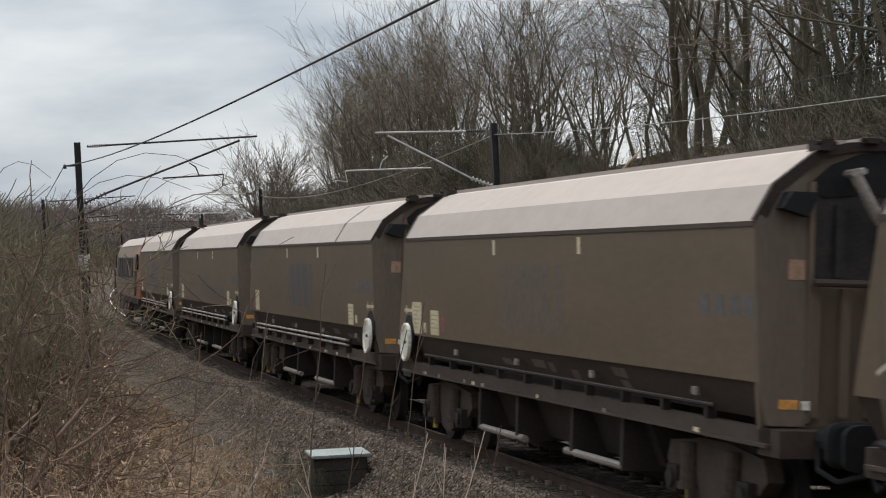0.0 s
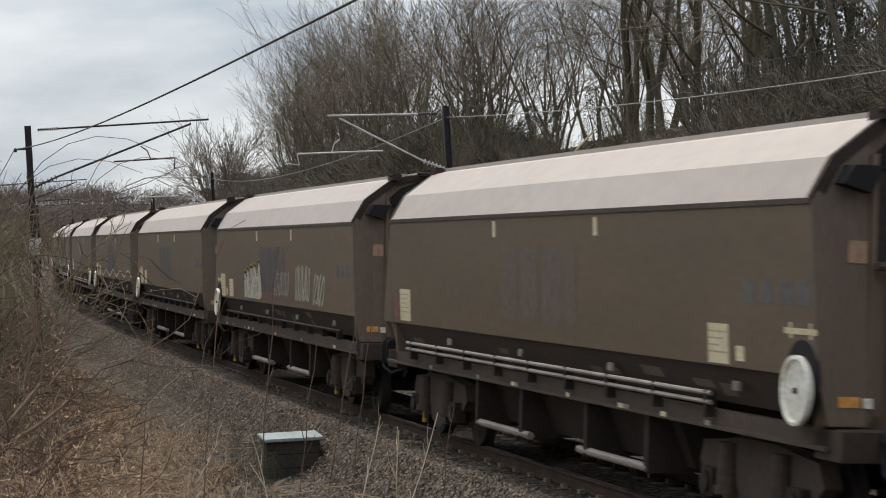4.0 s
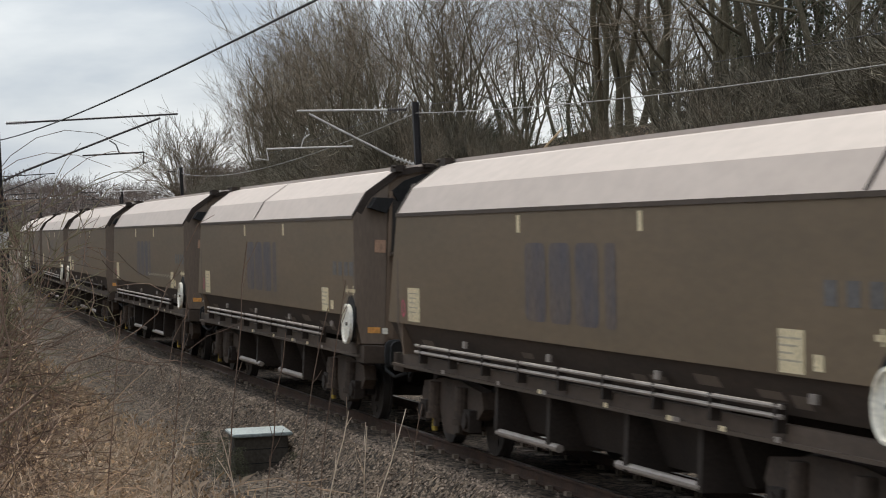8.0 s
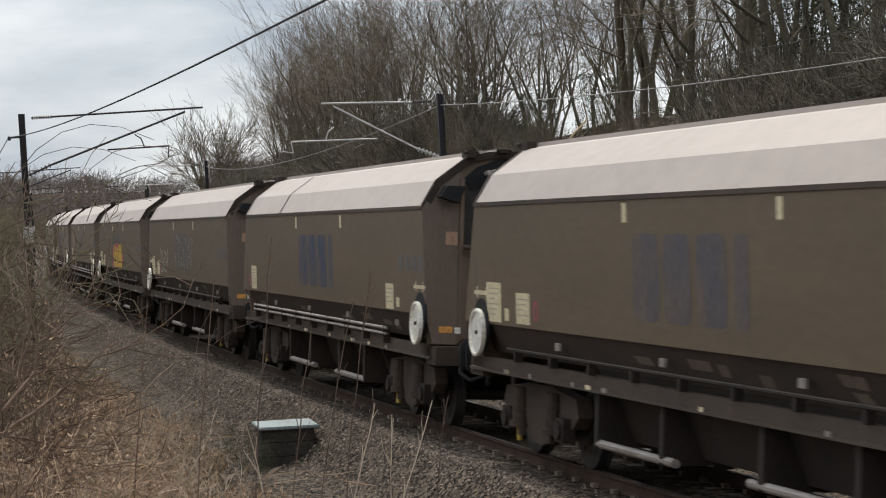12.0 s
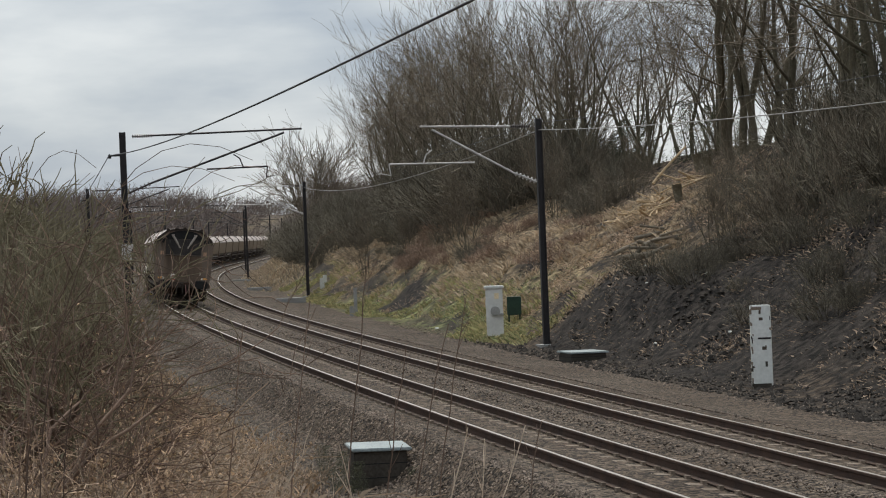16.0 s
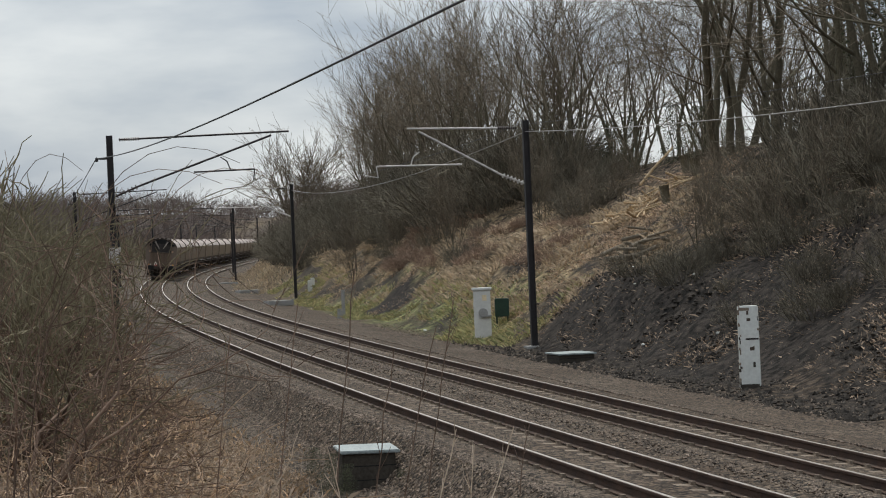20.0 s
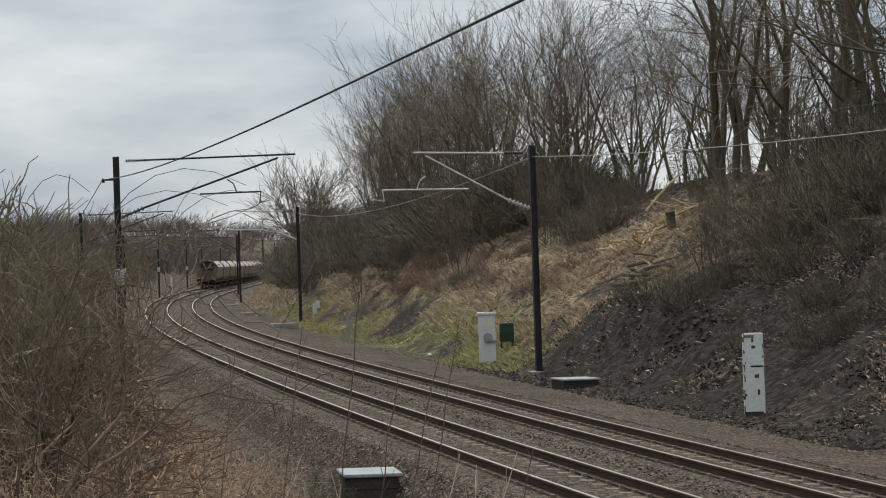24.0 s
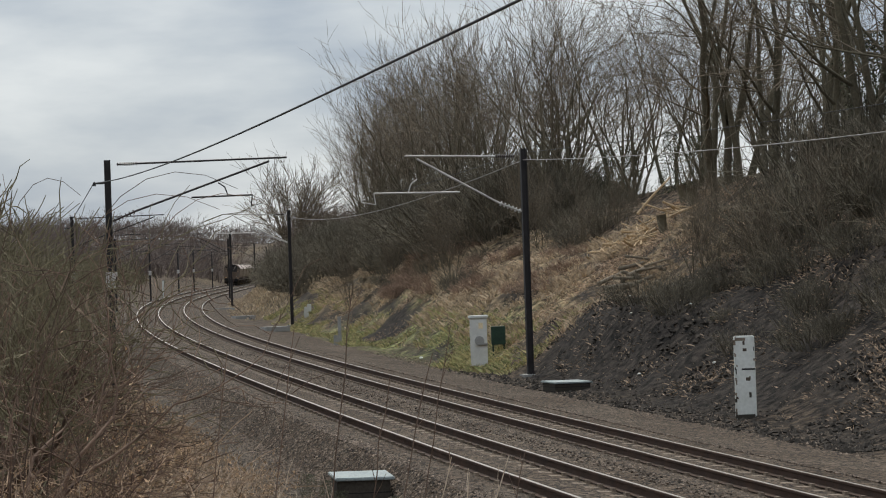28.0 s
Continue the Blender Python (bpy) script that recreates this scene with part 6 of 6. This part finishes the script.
    for s in np.arange(82, 124, 1.7):
        put("thicket", rng.choice(brush), s, 18.8 + (s - 82) * 0.10 + rng.uniform(-0.8, 2.0), rng.uniform(0, 6.28), rng.uniform(0.6, 1.3) if s > 92 else rng.uniform(0.3, 0.6), "dense brown leafless thicket on the bank", "bush", "thickets on the bank")
    for s in np.arange(28, 150, 3.0):
        for l in (26.5, 34):
            if 60 < s < 112 or l > 30 and s < 140 or rng.random() < 0.2:
                continue
            put("thicket", rng.choice(brush), s + rng.uniform(-1, 1), l + rng.uniform(-2, 2), rng.uniform(0, 6.28), rng.uniform(0.6, 1.2), "dense brown leafless thicket on the bank", "bush", "thickets on the bank")
    for _ in range(75):
        s = rng.choice((rng.uniform(28, 54), rng.uniform(76, 130)))
        put("low_scrub", rng.choice(scrub), s, rng.uniform(13.0, 19.5) if s > 56 else rng.uniform(12.2, 17), rng.uniform(0, 6.28), rng.uniform(0.3, 0.9), "low dry reddish-brown scrub on the slope", "bush", "scrub on the bank")
    bracken = [thicket_mesh("bracken", 75 + i, 1.2, 0.9, 110, M_BRACKEN, 6, 0.008, 0.06) for i in range(2)]
    for _ in range(46):
        s = rng.uniform(64, 118)
        put("bracken_clump", rng.choice(bracken), s, rng.uniform(13.2, 17.2) - max(0, s - 100) * 0.04, rng.uniform(0, 6.28), rng.uniform(0.5, 1.1), "dead red-brown bracken on the slope", "bracken", "bracken on the bank")
    # dark ivy-grown undergrowth behind the trunks
    ivy = []
    for i in range(3):
        r2 = random.Random(510 + i)
        V, F = [], []
        for _ in range(3200):
            a, q = r2.uniform(0, 6.283), 1.5 * math.sqrt(r2.random())
            z = 4.6 * r2.random() ** 1.1
            q *= 1.1 - 0.13 * z + 0.25 * math.sin(z * 2.2 + a * 2)
            p = Vector((q * math.cos(a), q * math.sin(a), z))
            u = Vector((r2.gauss(0, 1), r2.gauss(0, 1), r2.gauss(0, 1))).normalized() * r2.uniform(0.03, 0.07)
            w = u.cross(Vector((r2.gauss(0, 1), r2.gauss(0, 1), r2.gauss(0, 1)))).normalized() * 0.04
            k = len(V)
            V += [tuple(p - u), tuple(p + w), tuple(p + u), tuple(p - w)]
            F += [(k, k + 1, k + 2), (k, k + 2, k + 3)]
        me = bpy.data.meshes.new("foliage")
        me.from_pydata(V, [], F)
        me.materials.append(M_IVY)
        TV, TF = [], []
        for j in range(4):
            tube(TV, TF, bough(r2, (r2.gauss(0, 0.4), r2.gauss(0, 0.4), -0.3), (r2.gauss(0, 0.1), r2.gauss(0, 0.1), 1), 4.6, 7, 0.06, 0.02), 0.07, 0.02, 6)
        tm = bpy.data.meshes.new("trunk")
        tm.from_pydata(TV, [], TF)
        tm.materials.append(M_BARK)
        ivy.append([tm, me])
    for s, l, k in ((52, 22.5, 0.9), (55, 24, 1.1), (58.5, 23.5, 1.0), (50, 25, 1.1), (47, 23, 0.8), (60, 27, 0.9), (104, 20.5, 0.5), (110, 20.0, 0.55), (116, 19.5, 0.5), (84, 23.2, 0.62), (79, 23.0, 0.5), (89, 22.4, 0.6), (75.5, 23.4, 0.42), (94, 22.6, 0.6), (72, 22.2, 0.3)):
        put("ivy_bush", rng.choice(ivy), s, l, rng.uniform(0, 6.28), k, "dark green ivy-grown bush behind the tree trunks", "bush", "ivy bushes")
    for s, l, k in ((14.2, -2.95, 0.14), (14.0, -2.75, 0.11), (15.9, -2.95, 0.13), (13.9, -1.95, 0.09)):
        put("ivy_clump", ivy[0][1], s, l, s, k, "small dark evergreen clump beside the chamber", "plant", "clumps by the chamber")
    # hedge on the near side, further along
    for s in np.concatenate([np.arange(30, 150, 3.4), np.arange(150, 330, 5.0)]):
        for l in (-8.4, -10.2, -12.8):
            put("hedge_bush", rng.choice(hedge), s + rng.uniform(-1.3, 1.3), l + rng.uniform(-0.8, 0.8) - max(0, s - 120) * 0.010, rng.uniform(0, 6.28), rng.uniform(0.6, 1.0) * (2.2 if l < -9 and s < 75 else 1.8 if l < -9 else 0.65),
                "olive-brown leafless hedge bush beside the line", "bush", "hedge bushes")
    # brambles before the eye
    thorn = tree_meshes(77, 1.5, 8, (4, 4, 3), 0.8, 0.6, -0.03, 0.0065, 0.013, 3, M_STEM, M_STEM, 0.22)
    canes = [bramble_mesh(200, 1.3, 1.4, 60, 0.0085, 6), bramble_mesh(201, 1.3, 1.4, 80, 0.0085, 7, M_STEM), bramble_mesh(202, 1.2, 1.2, 60, 0.0070, 6, M_DEADSTEM), bramble_mesh(204, 1.2, 1.3, 60, 0.0075, 7, M_BRAMBLE), bramble_mesh(203, 1.4, 1.6, 70, 0.010, 6, M_STEM), thorn]
    for i in range(64):
        y = rng.uniform(16, 46)
        x0 = -0.190 * y - 0.4
        x1 = -(0.128 + 0.018 * math.sin(y)) * y - 0.25
        x = rng.uniform(x0, x1)
        s, l = line_coords(np.array([x]), np.array([y]))
        put("bramble_patch", rng.choice(canes[:2] + canes[3:5] + canes[5:] if x < -0.166 * y - 0.2 else canes[:3] + canes[4:5]), float(s[0]), float(l[0]), rng.uniform(0, 6.28), rng.uniform(0.65, 1.15) * (1.0 if x < x1 - 1 else 0.7),
            "tangled leafless brambles with withered leaves", "bramble", "brambles")
    # tall bushes that close the view beside the line
    high = [tree_meshes(95 + i, 3.6, 13, (5, 4, 4), 0.7, 0.7, 0.02, 0.011, 0.011, 3, M_STEM, M_HEDGE, 0.10) for i in range(2)]
    for x, y, k in ((-9.6, 45, 1.45), (-9.2, 43, 1.25), (-10.3, 48, 1.5), (-8.9, 47, 0.9), (-10.0, 51, 1.3), (-9.4, 41, 1.4), (-9.6, 53, 1.0), (-8.6, 38, 1.2), (-10.6, 54, 1.3), (-10.2, 44, 1.6), (-8.3, 40, 0.8)):
        s, l = line_coords(np.array([x]), np.array([y]))
        put("hedge_bush", rng.choice(high), float(s[0]), float(l[0]), rng.uniform(0, 6.28), k, "olive-brown leafless hedge bush beside the line", "bush", "hedge bushes")
    straw = [bramble_mesh(230 + i, 0.9, (0.7, 0.45, 0.55)[i], (34, 40, 30)[i], (0.0055, 0.005, 0.006)[i], 6, (M_DEADSTEM, M_DEADSTEM, M_BRAMBLE)[i]) for i in range(3)]
    for i in range(200):
        y = rng.uniform(20, 56)
        x = rng.uniform(-0.19, -0.05) * y
        s, l = line_coords(np.array([x]), np.array([y]))
        if l[0] > -3.1 or abs(s[0] - 15) < 1.6 and l[0] > -3.5:
            continue
        put("dry_grass_tuft", rng.choice(straw), float(s[0]), float(l[0]), rng.uniform(0, 6.28), rng.uniform(0.5, 1.0), "dry straw-coloured grass and stems", "grass", "dry tufts")

    # long bare stalks standing in front of the track
    # foot at x, y; height of the tip; how far the tip leans; pale or dark
    stalks = ((-1.06, 18.5, 2.88, 0.33, 0), (-0.82, 19.0, 2.12, 0.36, 0), (-0.62, 19.5, 2.28, 0.49, 0), (-0.40, 20.5, 2.48, 0.45, 0), (-1.70, 21.0, 2.48, 0.33, 0),
              (-0.10, 18.0, 1.52, 0.56, 1), (-0.42, 17.5, 1.57, 0.44, 1), (-1.80, 17.2, 1.48, 0.60, 1), (-2.35, 22.0, 2.27, 0.27, 0), (0.40, 21.0, 1.31, 0.27, 0), (-0.75, 18.0, 1.45, -0.25, 1), (0.05, 19.2, 1.3, 0.1, 1))
    for i, (x, y, top, bend, pale) in enumerate(stalks):
        V, F = [], []
        zb = float(ground_z(np.array([x]), np.array([y]))[0])
        r2 = random.Random(300 + i)
        pts = [(0, 0, -0.1)]
        for k in range(1, 10):
            t = k / 9
            pts.append((bend * (0.6 * t + 0.4 * t * t) + r2.gauss(0, 0.008), r2.gauss(0, 0.02), t * (top - zb)))
        tube(V, F, pts, 0.0075, 0.004, 5)
        TV, TF = [], []
        for _ in range(4):
            p, d = pick(pts, r2.uniform(0.5, 0.98))
            tube(TV, TF, bough(r2, p, away(r2, d, 0.5), r2.uniform(0.08, 0.3), 2, 0.1, 0.1), 0.004, 0.002, 3)
        ob = new("dead_stalk")
        tone = M_DEADSTEM if pale else M_STEM
        raw_object("stem", V, F, tone).parent = ob
        twig = raw_object("side_twig", TV, TF, tone)
        twig.parent = ob
        twig["kind"] = "stuff"
        ob.location = (x, y, zb)
        tagged(ob, "tall thin dead plant stalk before the track", "stalk", "dead stalks")
    # tall shoots of thorn beside the eye
    shoots = [tree_meshes(520 + i, 3.8, 6, (4, 4, 4), 0.6, 0.3, 0.02, 0.0055, 0.0075, 3, M_STEM, (M_STEM, M_HEDGE)[i], 0.14) for i in range(2)]
    for i in range(16):
        y = rng.uniform(20, 36)
        x = -rng.uniform(0.186, 0.215) * y
        s, l = line_coords(np.array([x]), np.array([y]))
        put("thorn_bush", shoots[i % 2], float(s[0]), float(l[0]), rng.uniform(0, 6.28), rng.uniform(0.9, 1.25), "tall upright thorny shoots above the brambles", "bramble", "thorn shoots")
    # long whips of briar against the sky
    V, F = [], []
    for i in range(10):
        r2 = random.Random(400 + i)
        x, y = -0.185 * 17 - r2.uniform(-0.25, 0.6), 17 + r2.uniform(-1.5, 2)
        pts = []
        ln, rise = r2.uniform(0.7, 1.9), r2.uniform(1.3, 2.7)
        zb = 1.2
        for k in range(12):
            t = k / 11
            pts.append((x + ln * t ** 1.6, y + r2.gauss(0, 0.01), zb + rise * math.sin(min(t * 1.9, 2.2))))
        tube(V, F, pts, 0.0045, 0.0018, 4)
    tagged(raw_object("briar_whips", V, F, M_STEM), "long thin arching briar shoots", "bramble", kind="stuff")


def build_scatter():
    """Loose stones, grass blades and litter too many to count."""
    rng = np.random.RandomState(17)
    octa = np.array([(1, 0, 0), (-1, 0, 0), (0, 1, 0), (0, -1, 0), (0, 0, 1), (0, 0, -1)], float)
    of = np.array([(0, 2, 4), (2, 1, 4), (1, 3, 4), (3, 0, 4), (2, 0, 5), (1, 2, 5), (3, 1, 5), (0, 3, 5)])

    def stones(name, n, s0, s1, l0, l1, r0, r1, material, label, height):
        s = s0 + (s1 - s0) * rng.rand(n) ** 1.5
        l = l0 + (l1 - l0) * rng.rand(n)
        V, F = [], []
        for i in range(n):
            p = height(s[i], l[i])
            v = octa * rng.uniform(0.55, 1.2, (6, 3)) * rng.uniform(r0, r1)
            a = rng.rand() * 6.28
            c, q = math.cos(a), math.sin(a)
            v = np.stack([v[:, 0] * c - v[:, 1] * q, v[:, 0] * q + v[:, 1] * c, v[:, 2] * 0.8 + v[:, 0] * 0.3], 1)
            V.append(v + np.array(p))
            F.append(of + 6 * i)
        ob = raw_object(name, np.concatenate(V).tolist(), np.concatenate(F).tolist(), material)
        tagged(ob, label, "stones", kind="stuff")

    def on_bed(s, l):
        if l < 1.72:
            h = float(np.interp(l, [-3.6, -2.05, -1.52, -1.2, -0.62, 0.62, 1.2, 1.7], [-1.35, -0.82, -0.21, -0.158, -0.19, -0.19, -0.16, -0.2]))
            return canted(s, l, h)
        if l < 5.2:
            return canted(s, l - SPACING, float(np.interp(l, [1.7, 2.22, 2.8, 4.05, 4.65, 5.1], [-0.2, -0.16, -0.19, -0.19, -0.16, -0.2])), True)
        return at(s, l, float(np.interp(l, [5.1, 5.9, 7.6], [-0.44, -0.64, -0.84])))
    stones("ballast_stones", 15000, -8, 75, -3.3, 5.6, 0.016, 0.036, M_STONE, "loose grey-brown ballast stones", on_bed)
    stones("shoulder_stones", 20000, 4, 56, -3.2, -1.3, 0.016, 0.038, M_STONE, "loose stones on the ballast shoulder", on_bed)
    stones("cess_stones", 9000, 2, 60, 1.6, 5.8, 0.016, 0.036, M_STONE, "loose stones between the tracks", on_bed)

    def on_ground(s, l):
        return surface(s, l) + Vector((0, 0, 0.01))
    # stones strewn over the cess on both sides
    n = 14000
    s = 2 + 80 * rng.rand(n) ** 1.4
    l = np.where(rng.rand(n) < 0.55, -3.2 - 3.0 * rng.rand(n) ** 1.3, 5.9 + 4.6 * rng.rand(n))
    px = np.array([along(a)[0] + b * math.cos(along(a)[2]) for a, b in zip(s, l)])
    py = np.array([along(a)[1] - b * math.sin(along(a)[2]) for a, b in zip(s, l)])
    pz = ground_z(px, py)
    V, F = [], []
    for i in range(n):
        v = octa * rng.uniform(0.55, 1.2, (6, 3)) * rng.uniform(0.016, 0.042)
        V.append(v + np.array((px[i], py[i], pz[i] + 0.012)))
        F.append(of + 6 * i)
    tagged(raw_object("strewn_stones", np.concatenate(V).tolist(), np.concatenate(F).tolist(), M_STONE), "loose stones strewn beside the ballast", "stones", kind="stuff")

    def blades(name, n, s0, s1, l0, l1, h0, h1, w, material, label, keep, lay=0.0, clump=1):
        q = n // clump
        s, l = s0 + (s1 - s0) * rng.rand(q), l0 + (l1 - l0) * rng.rand(q)
        ok = keep(s, l) > rng.rand(q)
        size = np.repeat(rng.uniform(0.5, 1.2, ok.sum()), clump)
        ds, dl = rng.normal(0, 0.5, len(size)), rng.normal(0, 0.5, len(size))
        spread = 0.24 * (clump > 1) * size
        s, l = np.repeat(s[ok], clump) + ds * spread, np.repeat(l[ok], clump) + dl * spread
        th = np.interp(s, _s, _th)
        x = np.interp(s, _s, _x) + l * np.cos(th)
        y = np.interp(s, _s, _y) - l * np.sin(th)
        z = ground_z(x, y)
        m = len(x)
        a = rng.rand(m) * 6.28
        h = (h0 + (h1 - h0) * rng.rand(m)) * (size if clump > 1 else 1)
        bx, by = rng.normal(0, 0.5, m) * h + rng.normal(0, 1, m) * lay, rng.normal(0, 0.5, m) * h + rng.normal(0, 1, m) * lay
        if clump > 1:
            bx, by = bx + (dl * np.cos(th) + ds * np.sin(th)) * h, by + (ds * np.cos(th) - dl * np.sin(th)) * h
        cx, cy = np.cos(a) * w, np.sin(a) * w
        V = np.stack([np.stack([x - cx, y - cy, z - 0.03], 1), np.stack([x + cx, y + cy, z - 0.03], 1),
                      np.stack([x + bx * 0.4 + cx * 0.6, y + by * 0.4 + cy * 0.6, z + h * 0.65], 1), np.stack([x + bx, y + by, z + h * 0.9], 1)], 1).reshape(-1, 3)
        k = np.arange(m)[:, None] * 4
        F = np.concatenate([k + np.array([[0, 1, 2]]), k + np.array([[0, 2, 3]])]).tolist()
        tagged(raw_object(name, V.tolist(), F, material), label, "grass", kind="stuff")
    patch = lambda s, l: np.clip(2.6 * (vnoise(s * 0.5, l * 0.8, 6) - 0.28), 0.05, 1) * np.clip((0.72 - vnoise(s * 0.22, l * 0.9, 5)) * 8, 0, 1) * np.clip((s - 50) / 10, 0, 1)
    blades("bank_grass", 150000, 52, 150, 11.0, 18.5, 0.08, 0.30, 0.018, M_GRASS, "rough straw-coloured winter grass on the bank", patch, 0.03, 20)
    blades("toe_grass", 80000, 56, 150, 8.6, 12.2, 0.06, 0.24, 0.016, M_GREEN, "rough green grass at the foot of the bank", patch, 0.03, 18)
    blades("far_grass", 8000, 150, 260, 6.4, 11.0, 0.12, 0.4, 0.03, M_GRASS, "rough straw-coloured grass on the distant bank", lambda s, l: 0.8 + 0 * s)
    blades("verge_grass", 45000, 2, 60, -8.6, -3.0, 0.03, 0.22, 0.006, M_DEADSTEM, "dry thin grass and straw on the near verge", lambda s, l: np.clip((-l - 3.4) / 1.4, 0.04, 1), 0.09)
    blades("verge_leaves", 26000, 2, 60, -8.6, -2.8, 0.01, 0.16, 0.018, M_LEAF, "withered leaves and broken stalks on the verge", lambda s, l: np.clip((-l - 2.7) / 1.6, 0.05, 1), 0.03)
    blades("twig_litter", 60000, 20, 74, 10.2, 20.5, 0.015, 0.06, 0.0075, M_LITTER, "pale broken twigs lying on the slope", lambda s, l: np.clip(2.2 * (vnoise(s * 0.45, l * 0.6, 7) - 0.33), 0.05, 1) * (1 - 0.9 * np.exp(-((s - 47) / 7) ** 2 - ((l - 11.8) / 1.8) ** 2)), 0.10)
    stones("spoil_clods", 7000, 22, 62, 8.2, 16.5, 0.02, 0.10, M_CLOD, "black clods of spoil at the foot of the bank", on_ground)
    blades("slope_litter", 110000, 22, 130, 10.0, 21.0, 0.01, 0.08, 0.014, M_LITTER, "dead bracken and leaf litter on the slope", lambda s, l: np.clip(2.2 * (vnoise(s * 0.7, l * 0.9, 8) - 0.3), 0.08, 1) * (1 - 0.75 * np.exp(-((s - 46) / 9) ** 2 - ((l - 11.8) / 1.8) ** 2)), 0.07)


def build_far_woods():
    """Wooded hillside far behind the curve."""
    rng = random.Random(33)
    wood = []
    for i in range(3):
        me = thicket_mesh("far_thicket", 80 + i, 6.0, 8.0, 34, M_TWIG, 7, 0.05)
        v = [np.array([p.co for p in m.vertices]) for m in me]
        f = [np.array([tuple(p.vertices) for p in m.polygons]) for m in me]
        wood.append((np.concatenate(v), np.concatenate([f[0], f[1] + len(v[0])])))
        for m in me:
            bpy.data.meshes.remove(m)
    V, F, base = [], [], 0
    for i in range(330):
        y = rng.uniform(430, 900)
        x = rng.uniform(-0.26, 0.05) * y
        s, l = line_coords(np.array([x]), np.array([y]))
        if -5 < l[0] < 9 and s[0] < 800:
            continue
        v, f = wood[i % 3]
        k = rng.uniform(0.7, 1.35)
        c, q = math.cos(i) * k, math.sin(i) * k
        z = float(ground_z(np.array([x]), np.array([y]))[0])
        V.append(np.stack([x + v[:, 0] * c - v[:, 1] * q, y + v[:, 0] * q + v[:, 1] * c, z + v[:, 2] * k], 1))
        F.append(f + base)
        base += len(v)
    tagged(raw_object("far_woods", np.concatenate(V).tolist(), np.concatenate(F).tolist(), M_FARWOOD), "hazy brown leafless woods on the far hillside", "woods", kind="stuff")

# ================= put it together =================
build_ground()
build_track()
build_overhead()
build_lineside()
build_plants()
build_scatter()
build_far_woods()
KINDS = "xpxxpppppxpxpxxxppxppp"  # from the rear; p: brake wheel trailing, x: leading
first = {"p": build_wagon("pipe"), "x": build_wagon("plain")}
TRAIN = []
used = set()
for c in KINDS:
    if c in used:
        TRAIN.append(copy_thing(first[c], Matrix.Identity(4)))
    else:
        used.add(c)
        TRAIN.append(first[c])

paint_wagons(TRAIN)
LOCO = build_loco()

# ================= what moves =================
# how far the rear of the train has come along the line: steady speed with small unevenness
GAIN_T = (0, 1, 2, 3, 6, 8, 9, 10, 11, 12, 12.7, 13, 28)
GAIN = (-0.1, -0.25, -0.05, 0.1, 0.55, 0.65, 0.9, 0.9, 0.85, 0.62, 0.02, 0.0, 0.0)


def train_rear(t):
    return 17.19 + 25.15 * (t - 13) + float(np.interp(t, GAIN_T, GAIN))


def riding(s):
    """Pose of a vehicle centred at s on the near track."""
    a, b = along(s - 5.5), along(s + 5.5)
    head = math.atan2(b[0] - a[0], b[1] - a[1])
    return pose((a[0] + b[0]) / 2, (a[1] + b[1]) / 2, level(s), math.degrees(math.atan(GRADE)), math.degrees(CANT), -math.degrees(head))


def rolling(wheel, radius, lead):
    """Rows for a wheelset that rolls while its wagon passes close by. lead: metres of its wagon's centre ahead of the train's rear."""
    x, y, z = wheel.location
    t0 = max(0.0, (-30 - lead - 17.19) / 25.15 + 13)
    t1 = min(28.0, (70 - lead - 17.19) / 25.15 + 13)
    rows, spin = [(0.0, pose(x, y, z))], 0.0
    t = t0
    while t < t1 and t1 > 0:
        if t > rows[-1][0] + 0.02:
            spin -= math.degrees(25.15 / FPS / radius)
            rows.append((t, pose(x, y, z, spin)))
        t += 1 / FPS
    if rows[-1][0] < 27.9:
        rows.append((28.0, rows[-1][1]))
    return rows


def motions():
    times = [i * 0.5 for i in range(57)]
    for k, wagon in enumerate(TRAIN):
        lead = k * PITCH + HALF
        walk(wagon, [(t, riding(train_rear(t) + lead)) for t in times])
        for o in wagon.children_recursive:
            if o.name.startswith("wheelset"):
                walk(o, rolling(o, 0.42, lead))
    lead = 22 * PITCH + 9.9
    walk(LOCO, [(t, riding(train_rear(t) + lead)) for t in times])
    for o in LOCO.children_recursive:
        if o.name.startswith("wheelset"):
            walk(o, rolling(o, 0.53, lead))


motions()
